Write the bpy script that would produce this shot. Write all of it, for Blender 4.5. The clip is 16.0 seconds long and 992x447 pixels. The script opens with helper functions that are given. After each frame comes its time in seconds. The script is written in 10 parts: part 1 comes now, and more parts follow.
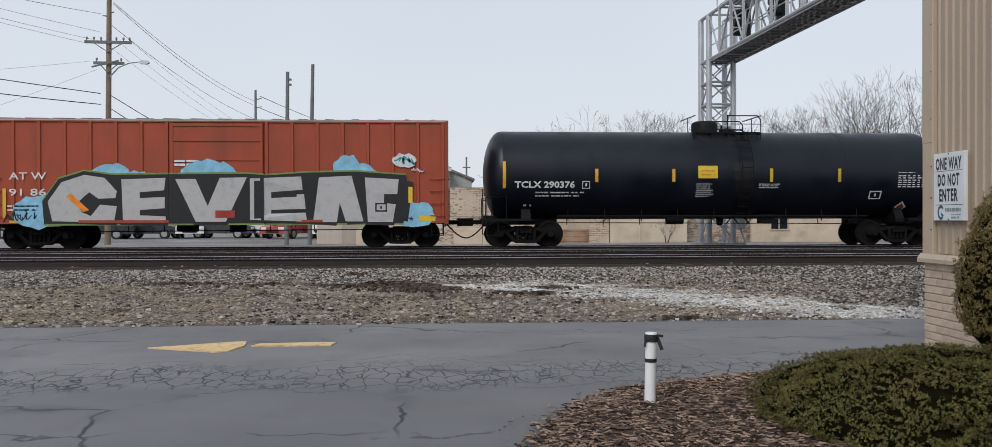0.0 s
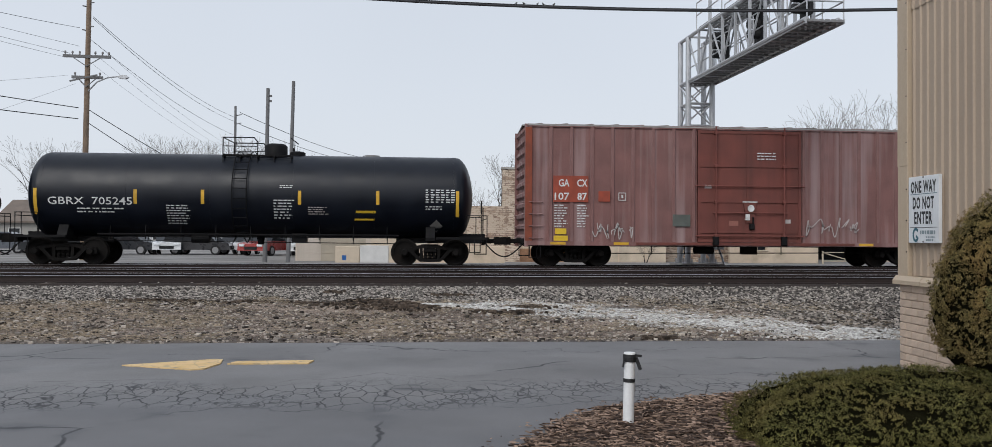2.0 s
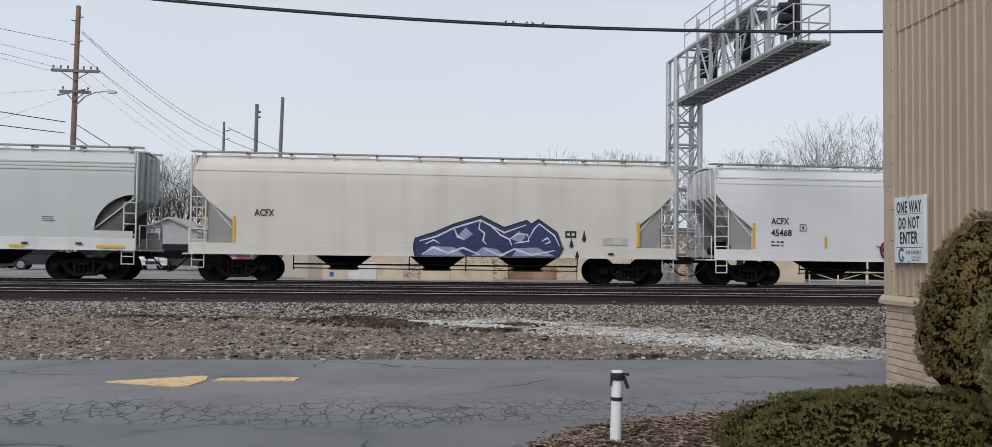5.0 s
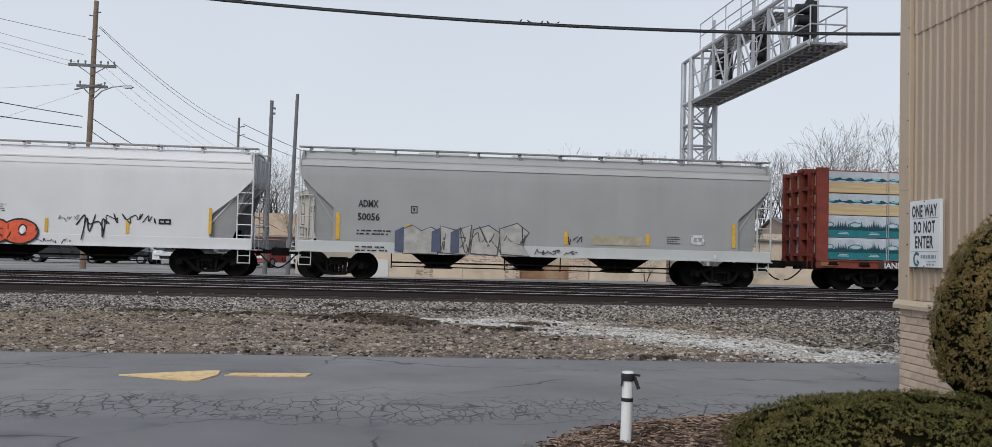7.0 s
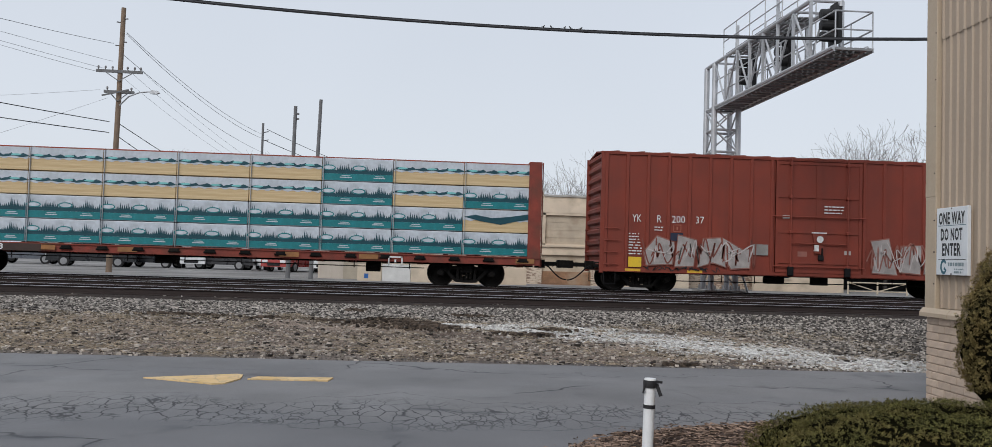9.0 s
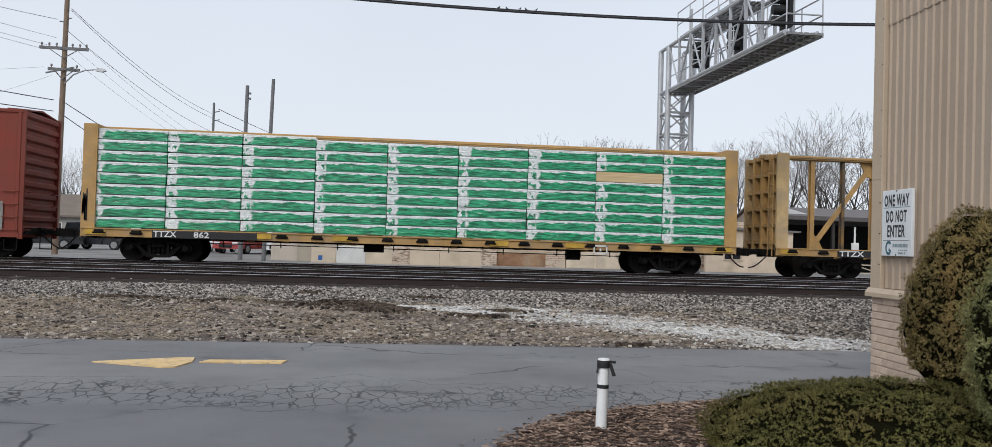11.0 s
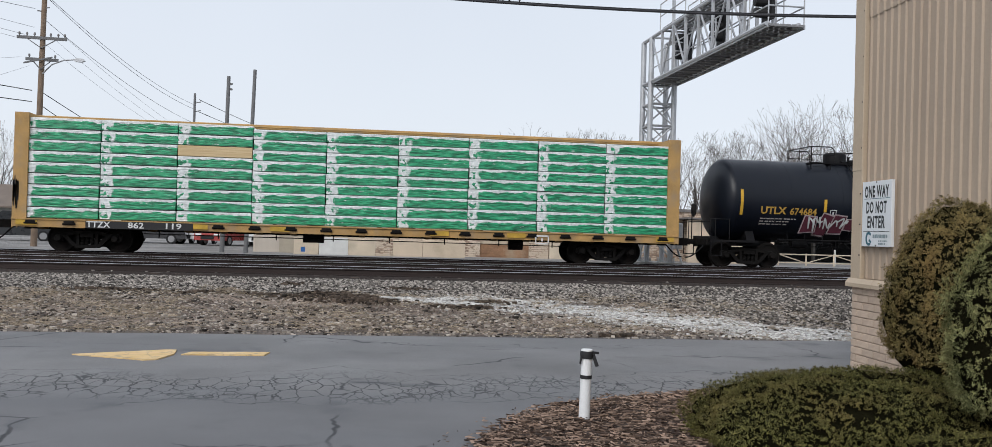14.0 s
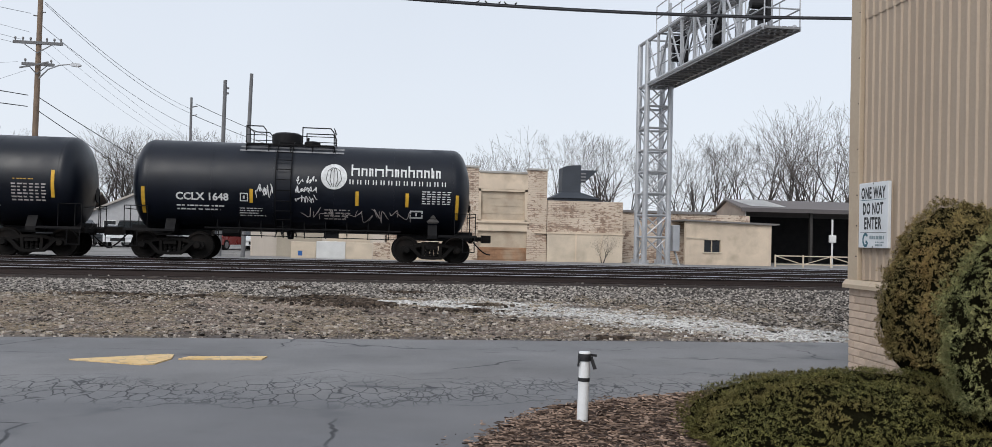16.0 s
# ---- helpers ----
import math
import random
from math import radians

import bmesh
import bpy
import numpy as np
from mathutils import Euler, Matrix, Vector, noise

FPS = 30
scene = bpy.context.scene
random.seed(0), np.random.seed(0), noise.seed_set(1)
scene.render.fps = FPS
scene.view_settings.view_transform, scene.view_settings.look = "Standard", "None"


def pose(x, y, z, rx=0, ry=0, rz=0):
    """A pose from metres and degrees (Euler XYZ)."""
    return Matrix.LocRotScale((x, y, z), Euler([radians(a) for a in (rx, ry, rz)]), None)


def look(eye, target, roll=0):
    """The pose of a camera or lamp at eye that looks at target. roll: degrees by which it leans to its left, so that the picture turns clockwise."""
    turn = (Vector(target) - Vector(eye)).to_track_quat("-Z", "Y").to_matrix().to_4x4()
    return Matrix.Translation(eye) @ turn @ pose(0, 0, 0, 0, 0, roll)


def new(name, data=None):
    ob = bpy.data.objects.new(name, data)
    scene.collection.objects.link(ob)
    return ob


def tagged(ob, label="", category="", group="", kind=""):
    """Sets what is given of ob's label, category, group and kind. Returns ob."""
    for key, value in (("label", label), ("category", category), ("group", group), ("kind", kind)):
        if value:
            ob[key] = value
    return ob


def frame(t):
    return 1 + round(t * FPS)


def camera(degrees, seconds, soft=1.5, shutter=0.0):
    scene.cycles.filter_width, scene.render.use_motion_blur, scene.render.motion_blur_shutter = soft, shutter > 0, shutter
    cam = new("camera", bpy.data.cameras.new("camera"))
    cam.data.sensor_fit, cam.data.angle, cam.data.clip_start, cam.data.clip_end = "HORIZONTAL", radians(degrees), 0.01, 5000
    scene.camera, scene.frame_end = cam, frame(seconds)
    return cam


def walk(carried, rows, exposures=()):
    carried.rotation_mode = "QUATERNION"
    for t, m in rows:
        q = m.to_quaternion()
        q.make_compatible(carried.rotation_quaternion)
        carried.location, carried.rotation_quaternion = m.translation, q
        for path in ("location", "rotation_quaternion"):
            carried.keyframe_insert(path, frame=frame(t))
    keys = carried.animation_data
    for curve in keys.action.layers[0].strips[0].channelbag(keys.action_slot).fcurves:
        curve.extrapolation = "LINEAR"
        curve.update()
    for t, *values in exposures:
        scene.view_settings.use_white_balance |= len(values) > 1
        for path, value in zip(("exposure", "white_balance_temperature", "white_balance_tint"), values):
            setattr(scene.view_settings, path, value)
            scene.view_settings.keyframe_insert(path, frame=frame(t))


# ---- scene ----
# camera: held by hand at one spot, turning slightly
EYE = (0.0, 0.0, 1.65)
cam = camera(58.45, 16.0, soft=0.6)
TURNS = [
    (0, -3.872, -0.309, 0.131),
    (0.5, -4.069, -0.034, 0.040),
    (1, -4.468, 0.303, -0.093),
    (1.5, -4.771, 0.711, -0.288),
    (2, -5.181, 0.905, -0.361),
    (2.5, -5.558, 1.028, -0.445),
    (3, -5.727, 1.247, -0.527),
    (3.5, -5.825, 1.421, -0.538),
    (6, -5.853, 2.253, -0.897),
    (6.5, -5.516, 2.008, -1.153),
    (7, -5.160, 1.954, -1.455),
    (7.5, -4.764, 2.091, -1.385),
    (8, -4.387, 2.182, -1.481),
    (8.5, -4.137, 2.235, -1.631),
    (9, -3.754, 2.273, -1.713),
    (9.5, -3.769, 2.079, -1.822),
    (10, -3.968, 1.688, -1.892),
    (10.2, -4.641, 1.564, -1.844),
    (12.5, -7.563, 0.719, -1.599),
    (13, -7.803, 0.624, -1.546),
    (13.5, -7.785, 0.575, -1.536),
    (14, -7.727, 0.638, -1.595),
    (14.5, -7.783, 0.763, -1.596),
    (15, -7.826, 0.797, -1.519),
    (15.5, -7.811, 0.881, -1.569),
    (16, -7.902, 0.833, -1.344),
]
walk(cam, [(t, pose(*EYE, 90 + pitch, roll, yaw)) for t, yaw, pitch, roll in TURNS],
     exposures=[(0, 0.0), (3.5, 0.0), (6, -0.02), (9.5, -0.02), (10.2, 0.05), (12.3, 0.16), (16, 0.16)])

# world: bright overcast sky with one broad soft sun
world = bpy.data.worlds.new("overcast_sky")
scene.world = world
world.use_nodes = True
wn = world.node_tree
wn.nodes.clear()
sky = wn.nodes.new("ShaderNodeTexSky")
sky.sky_type = "NISHITA"
sky.sun_disc = False
sky.sun_elevation = radians(41)
sky.sun_rotation = radians(211)
sky.air_density = 1.0
sky.dust_density = 3.0
SKY_MIX, SKY_GREY = 0.012, (0.588, 0.638, 0.72, 1)
sky_gain = wn.nodes.new("ShaderNodeMix")
sky_gain.data_type = "RGBA"
sky_gain.blend_type = "ADD"
sky_gain.inputs["Factor"].default_value = SKY_MIX
# cloud deck: soft brighter and duller drifts, lighter towards the horizon
geo = wn.nodes.new("ShaderNodeTexCoord")
sep = wn.nodes.new("ShaderNodeSeparateXYZ")
wn.links.new(geo.outputs["Generated"], sep.inputs[0])
grad = wn.nodes.new("ShaderNodeValToRGB")
grad.color_ramp.elements[0].position, grad.color_ramp.elements[0].color = 0.0, (0.695, 0.738, 0.80, 1)
grad.color_ramp.elements[1].position, grad.color_ramp.elements[1].color = 0.45, SKY_GREY
wn.links.new(sep.outputs[2], grad.inputs[0])
drift = wn.nodes.new("ShaderNodeTexNoise")
drift.inputs["Scale"].default_value = 2.2
drift.inputs["Detail"].default_value = 3
wn.links.new(geo.outputs["Generated"], drift.inputs["Vector"])
dmap = wn.nodes.new("ShaderNodeMapRange")
dmap.inputs["To Min"].default_value, dmap.inputs["To Max"].default_value = 0.94, 1.06
wn.links.new(drift.outputs[0], dmap.inputs[0])
dmul = wn.nodes.new("ShaderNodeMix")
dmul.data_type, dmul.blend_type = "RGBA", "MULTIPLY"
dmul.inputs["Factor"].default_value = 1.0
wn.links.new(grad.outputs[0], dmul.inputs[6])
wn.links.new(dmap.outputs[0], dmul.inputs[7])
wn.links.new(dmul.outputs[2], sky_gain.inputs[6])
wn.links.new(sky.outputs[0], sky_gain.inputs[7])
bg = wn.nodes.new("ShaderNodeBackground")
bg.inputs[1].default_value = 1.0
wn.links.new(sky_gain.outputs[2], bg.inputs[0])
wo = wn.nodes.new("ShaderNodeOutputWorld")
wn.links.new(bg.outputs[0], wo.inputs[0])

sun = new("sun", bpy.data.lights.new("sun", "SUN"))
sun.data.energy = 1.75
sun.data.angle = radians(35)
sun.data.color = (1.0, 0.98, 0.95)
sun.matrix_world = look((-15, -25, 25), (0, 0, 0))


# ---- materials ----
MATS = {}


def mat(name, base, rough=0.7, metal=0.0, var=0.15, scale=3.0, fine=60.0, bump=0.15, dirt=None, dirt_amount=0.0, dirt_scale=1.2,
        spec=0.4, rand=0.0, streak=0.0, sheen_rough=0.1):
    """A painted or mineral surface: base colour with coarse and fine variation, optional dirt patches and vertical streaks."""
    if name in MATS:
        return MATS[name]
    m = bpy.data.materials.new(name)
    m.use_nodes = True
    nt = m.node_tree
    n, l = nt.nodes, nt.links
    b = n["Principled BSDF"]
    co = n.new("ShaderNodeTexCoord")
    def noise_tex(sc, detail=4.0, stretch=None):
        t = n.new("ShaderNodeTexNoise")
        t.inputs["Scale"].default_value = sc
        t.inputs["Detail"].default_value = detail
        if stretch:
            mp = n.new("ShaderNodeMapping")
            mp.inputs["Scale"].default_value = stretch
            l.new(co.outputs["Object"], mp.inputs[0])
            l.new(mp.outputs[0], t.inputs["Vector"])
        else:
            l.new(co.outputs["Object"], t.inputs["Vector"])
        return t.outputs[0]
    def remap(s, a, c, lo=0.3, hi=0.7):
        r = n.new("ShaderNodeMapRange")
        r.inputs["From Min"].default_value, r.inputs["From Max"].default_value = lo, hi
        r.inputs["To Min"].default_value, r.inputs["To Max"].default_value = a, c
        l.new(s, r.inputs[0])
        return r.outputs[0]
    def mixc(kind, fac, a, c):
        x = n.new("ShaderNodeMix")
        x.data_type, x.blend_type = "RGBA", kind
        for sock, val in ((x.inputs[0], fac), (x.inputs[6], a), (x.inputs[7], c)):
            if isinstance(val, (int, float)):
                sock.default_value = val
            elif isinstance(val, tuple):
                sock.default_value = (*val[:3], 1)
            else:
                l.new(val, sock)
        return x.outputs[2]
    coarse, small = noise_tex(scale), noise_tex(fine, 3.0)
    col = mixc("MULTIPLY", 1.0, tuple(base), remap(coarse, 1 - var, 1 + var))
    col = mixc("MULTIPLY", 1.0, col, remap(small, 1 - var * 0.6, 1 + var * 0.6))
    if rand:
        oi = n.new("ShaderNodeObjectInfo")
        col = mixc("MULTIPLY", 1.0, col, remap(oi.outputs["Random"], 1 - rand, 1 + rand, 0, 1))
    if streak:
        st = noise_tex(1.0, 5.0, (2.2, 2.2, 0.12))
        col = mixc("MIX", remap(st, 0, streak, 0.45, 0.72), col, tuple(dirt or (0.05, 0.04, 0.035)))
    if dirt_amount:
        dn = noise_tex(dirt_scale, 8.0)
        col = mixc("MIX", remap(dn, 0, dirt_amount, 0.5, 0.72), col, tuple(dirt or (0.05, 0.04, 0.035)))
    l.new(col, b.inputs["Base Color"])
    l.new(remap(coarse, max(0.05, rough - sheen_rough), min(1, rough + sheen_rough)), b.inputs["Roughness"])
    b.inputs["Metallic"].default_value = metal
    b.inputs["Specular IOR Level"].default_value = spec
    if bump:
        bp = n.new("ShaderNodeBump")
        bp.inputs["Strength"].default_value = bump
        bp.inputs["Distance"].default_value = 0.02
        l.new(small, bp.inputs["Height"])
        l.new(bp.outputs[0], b.inputs["Normal"])
    MATS[name] = m
    return m


# ---- mesh helpers ----
def part(name, bm, material, parent=None, label="", smooth=False):
    """Link a bmesh as ONE mesh object under a thing or a part."""
    me = bpy.data.meshes.new(name)
    bmesh.ops.recalc_face_normals(bm, faces=bm.faces)
    bm.to_mesh(me)
    bm.free()
    if smooth:
        me.shade_smooth()
        me.set_sharp_from_angle(angle=radians(35))
    for mm in (material if isinstance(material, (list, tuple)) else [material]):
        me.materials.append(mm)
    ob = new(name, me)
    if parent:
        ob.parent = parent
    if label:
        tagged(ob, label)
    return ob


def empty(name, x, y, z, rz=0):
    ob = new(name)
    ob.empty_display_size = 0.3
    ob.matrix_basis = pose(x, y, z, 0, 0, rz)
    return ob


def box(bm, x0, x1, y0, y1, z0, z1, mi=0):
    v = [bm.verts.new((x, y, z)) for x in (x0, x1) for y in (y0, y1) for z in (z0, z1)]
    for f in ((0, 1, 3, 2), (4, 6, 7, 5), (0, 4, 5, 1), (2, 3, 7, 6), (0, 2, 6, 4), (1, 5, 7, 3)):
        bm.faces.new([v[i] for i in f]).material_index = mi
    return v


def boxb(bm, x0, x1, y0, y1, z0, z1, b=0.01, seg=1):
    """A box with bevelled edges."""
    v = box(bm, x0, x1, y0, y1, z0, z1)
    es = list({e for w in v for e in w.link_edges})
    bmesh.ops.bevel(bm, geom=es, offset=b, segments=seg, affect="EDGES", profile=0.5)


def rod(bm, p, q, r, seg=6, r2=None, caps=True):
    """A round bar from p to q."""
    p, q = Vector(p), Vector(q)
    d = q - p
    if d.length < 1e-6:
        return
    z = d.normalized()
    x = z.orthogonal().normalized()
    y = z.cross(x)
    r2 = r if r2 is None else r2
    a = [bm.verts.new(p + (x * math.cos(t) + y * math.sin(t)) * r) for t in (2 * math.pi * i / seg for i in range(seg))]
    b = [bm.verts.new(q + (x * math.cos(t) + y * math.sin(t)) * r2) for t in (2 * math.pi * i / seg for i in range(seg))]
    for i in range(seg):
        j = (i + 1) % seg
        bm.faces.new((a[i], a[j], b[j], b[i]))
    if caps:
        bm.faces.new(a[::-1])
        bm.faces.new(b)


def bar(bm, p, q, w, h=None, up=(0, 0, 1)):
    """A square bar from p to q, w wide and h deep."""
    h = w if h is None else h
    p, q = Vector(p), Vector(q)
    z = (q - p).normalized()
    u = Vector(up)
    if abs(z.dot(u)) > 0.95:
        u = Vector((0, 1, 0))
    x = z.cross(u).normalized()
    y = x.cross(z)
    a = [bm.verts.new(p + x * sx * w / 2 + y * sy * h / 2) for sx, sy in ((-1, -1), (1, -1), (1, 1), (-1, 1))]
    b = [bm.verts.new(q + x * sx * w / 2 + y * sy * h / 2) for sx, sy in ((-1, -1), (1, -1), (1, 1), (-1, 1))]
    for i in range(4):
        j = (i + 1) % 4
        bm.faces.new((a[i], a[j], b[j], b[i]))
    bm.faces.new(a[::-1])
    bm.faces.new(b)


def pipe(bm, pts, r, seg=6):
    """A bent round bar: one closed tube through all the points."""
    pts = [Vector(p) for p in pts]
    rings, side = [], None
    for i, p in enumerate(pts):
        a = (p - pts[i - 1]).normalized() if i else (pts[1] - p).normalized()
        b = (pts[i + 1] - p).normalized() if i + 1 < len(pts) else a
        z = (a + b).normalized() if (a + b).length > 1e-4 else a
        side = z.orthogonal().normalized() if side is None else (side - z * side.dot(z)).normalized()
        y = z.cross(side)
        k = 1 / max(0.6, z.dot(a))
        rings.append([bm.verts.new(p + (side * math.cos(t) + y * math.sin(t)) * r * k) for t in (2 * math.pi * j / seg for j in range(seg))])
    for a, b in zip(rings, rings[1:]):
        for i in range(seg):
            j = (i + 1) % seg
            bm.faces.new((a[i], a[j], b[j], b[i]))
    bm.faces.new(rings[0][::-1])
    bm.faces.new(rings[-1])


def slab(bm, pts, y0, y1, plane="xz"):
    """A flat polygon in the xz (or xy, yz) plane, given thickness along the third axis."""
    def at(a, b, c):
        return {"xz": (a, c, b), "xy": (a, b, c), "yz": (c, a, b)}[plane]
    f = [bm.verts.new(at(a, b, y0)) for a, b in pts]
    g = [bm.verts.new(at(a, b, y1)) for a, b in pts]
    bm.faces.new(f)
    bm.faces.new(g[::-1])
    for i in range(len(pts)):
        j = (i + 1) % len(pts)
        bm.faces.new((f[i], g[i], g[j], f[j]))


def lathe(bm, profile, axis="x", seg=32, cx=0, cy=0, cz=0):
    """Rings round an axis from (along, radius) pairs, closed at both ends."""
    rings = []
    for a, r in profile:
        ring = []
        for i in range(seg):
            t = 2 * math.pi * i / seg
            c, s = r * math.cos(t), r * math.sin(t)
            ring.append(bm.verts.new({"x": (cx + a, cy + c, cz + s), "z": (cx + c, cy + s, cz + a), "y": (cx + c, cy + a, cz + s)}[axis]))
        rings.append(ring)
    for a, b in zip(rings, rings[1:]):
        for i in range(seg):
            j = (i + 1) % seg
            bm.faces.new((a[i], a[j], b[j], b[i]))
    bm.faces.new(rings[0][::-1])
    bm.faces.new(rings[-1])


def letters(text, size, bold=0.0, space=1.0):
    """The flat outline mesh of a line of text, as (verts, faces): x to the right, y up, centred on nothing (starts at 0)."""
    cu = bpy.data.curves.new("text", "FONT")
    cu.body, cu.size, cu.offset, cu.space_character = text, size, bold, space
    cu.resolution_u = 2
    ob = bpy.data.objects.new("text", cu)
    scene.collection.objects.link(ob)
    dg = bpy.context.evaluated_depsgraph_get()
    me = ob.evaluated_get(dg).to_mesh()
    vs = [tuple(v.co) for v in me.vertices]
    fs = [tuple(p.vertices) for p in me.polygons]
    bpy.data.objects.remove(ob)
    bpy.data.curves.remove(cu)
    return vs, fs


def lettering(name, text, size, x, z, put, material, parent, width=None, bold=0.0, height=None, space=1.0):
    """Painted letters on a surface; put(x, z) gives the place on it. width: stretched to this width in all; x, z: lower left."""
    vs, fs = letters(text, 1.0, bold, space)
    xs, ys = [v[0] for v in vs], [v[1] for v in vs]
    x0, w, y0 = min(xs), max(xs) - min(xs), min(ys)
    hh = max(ys) - y0
    sy = (height or size) / hh
    sx = (width / w) if width else sy
    bm = bmesh.new()
    bv = [bm.verts.new(put(x + (v[0] - x0) * sx, z + (v[1] - y0) * sy)) for v in vs]
    for f in fs:
        try:
            bm.faces.new([bv[i] for i in f])
        except ValueError:
            pass
    return part(name, bm, material, parent)


def patch(bm, pts, put):
    """A painted flat shape on a surface, from its outline."""
    bm.faces.new([bm.verts.new(put(a, b)) for a, b in pts])


def bars(bm, x, z, w, h, lines, put, seed=0, gap=0.62, ragged=0.3):
    """Unreadable small print: rows of short bars."""
    rng = random.Random(seed)
    row = h / lines
    for i in range(lines):
        zz = z + h - (i + 1) * row
        xx, end = x, x + w * (1 - ragged * rng.random())
        while xx < end:
            ww = min(end - xx, row * rng.uniform(0.5, 1.6))
            patch(bm, [(xx, zz), (xx + ww, zz), (xx + ww, zz + row * (1 - gap)), (xx, zz + row * (1 - gap))], put)
            xx += ww + row * rng.choice((0.25, 0.25, 0.7))


# ---- ground ----
RAIL_TOP = 0.65
TRACK_Y = (23.55, 27.82, 32.1)   # centre lines; the train runs on the third


def ground_z(x, y):
    """Height of the unpaved strip: road edge, dirt verge, ballast shoulder, track bed, far lot."""
    ys = (13.0, 13.9, 15.5, 18.0, 19.6, 21.6, 22.12, 22.28, 34.6, 36.4, 60.0, 120.0)
    zs = (-0.06, 0.0, 0.06, 0.15, 0.24, 0.385, 0.412, 0.472, 0.475, 0.40, 0.36, 0.30)
    z = float(np.interp(y, ys, zs))
    if 13.9 < y < 22:
        k = min(1, (y - 13.9) / 0.6) * min(1, (22 - y) / 0.5)
        z += k * (0.055 * noise.noise((x * 0.45, y * 0.8, 3)) + 0.025 * noise.noise((x * 1.9, y * 2.4, 7)))
        # heaps of spoil on the verge
        for hx, hy, hw, hd, hh in ((-0.9, 18.15, 1.1, 0.45, 0.16), (-2.9, 18.35, 0.8, 0.3, 0.09), (1.0, 17.45, 0.5, 0.3, 0.07), (3.2, 20.2, 0.9, 0.5, 0.06), (7.0, 19.3, 0.6, 0.4, 0.09)):
            z += hh * math.exp(-((x - hx) / hw) ** 2 - ((y - hy) / hd) ** 2) * (1 + 0.4 * noise.noise((x * 4, y * 4, 1)))
    return z


def node_mat(name):
    m = bpy.data.materials.new(name)
    m.use_nodes = True
    MATS[name] = m
    return m, m.node_tree.nodes, m.node_tree.links, m.node_tree.nodes["Principled BSDF"]


class G:
    """Small wrapper for node wiring."""
    def __init__(self, nodes, links):
        self.n, self.l = nodes, links
        self.co = nodes.new("ShaderNodeTexCoord").outputs["Object"]

    def put(self, sock, val):
        if isinstance(val, (int, float)):
            sock.default_value = val
        elif isinstance(val, tuple):
            sock.default_value = (*val[:3], 1) if len(sock.default_value) == 4 else val
        else:
            self.l.new(val, sock)

    def noise(self, scale, detail=4.0, vec=None, rough=0.5):
        t = self.n.new("ShaderNodeTexNoise")
        t.inputs["Scale"].default_value, t.inputs["Detail"].default_value = scale, detail
        t.inputs["Roughness"].default_value = rough
        self.l.new(vec or self.co, t.inputs["Vector"])
        return t.outputs[0]

    def stretch(self, s, vec=None):
        t = self.n.new("ShaderNodeMapping")
        t.inputs["Scale"].default_value = s
        self.l.new(vec or self.co, t.inputs[0])
        return t.outputs[0]

    def warp(self, amount, scale):
        t = self.n.new("ShaderNodeTexNoise")
        t.inputs["Scale"].default_value = scale
        self.l.new(self.co, t.inputs["Vector"])
        a = self.n.new("ShaderNodeVectorMath")
        a.operation = "MULTIPLY_ADD"
        self.l.new(t.outputs["Color"], a.inputs[0])
        a.inputs[1].default_value = (amount,) * 3
        self.l.new(self.co, a.inputs[2])
        return a.outputs[0]

    def cells(self, scale, feature="DISTANCE_TO_EDGE", vec=None):
        t = self.n.new("ShaderNodeTexVoronoi")
        t.feature = feature
        t.inputs["Scale"].default_value = scale
        self.l.new(vec or self.co, t.inputs["Vector"])
        return t.outputs["Distance"] if feature == "DISTANCE_TO_EDGE" else t.outputs["Color"]

    def ramp(self, s, lo, hi, a=0.0, b=1.0):
        r = self.n.new("ShaderNodeMapRange")
        for i, v in zip((1, 2, 3, 4), (lo, hi, a, b)):
            r.inputs[i].default_value = v
        self.l.new(s, r.inputs[0])
        return r.outputs[0]

    def math(self, op, a, b=0.0):
        t = self.n.new("ShaderNodeMath")
        t.operation = op
        self.put(t.inputs[0], a)
        self.put(t.inputs[1], b)
        return t.outputs[0]

    def mix(self, fac, a, b, kind="MIX"):
        x = self.n.new("ShaderNodeMix")
        x.data_type, x.blend_type = "RGBA", kind
        for sock, val in ((x.inputs[0], fac), (x.inputs[6], a), (x.inputs[7], b)):
            self.put(sock, val)
        return x.outputs[2]

    def xyz(self):
        s = self.n.new("ShaderNodeSeparateXYZ")
        self.l.new(self.co, s.inputs[0])
        return s.outputs

    def bump(self, h, strength=0.3, dist=0.02):
        b = self.n.new("ShaderNodeBump")
        b.inputs["Strength"].default_value, b.inputs["Distance"].default_value = strength, dist
        self.l.new(h, b.inputs["Height"])
        return b.outputs[0]


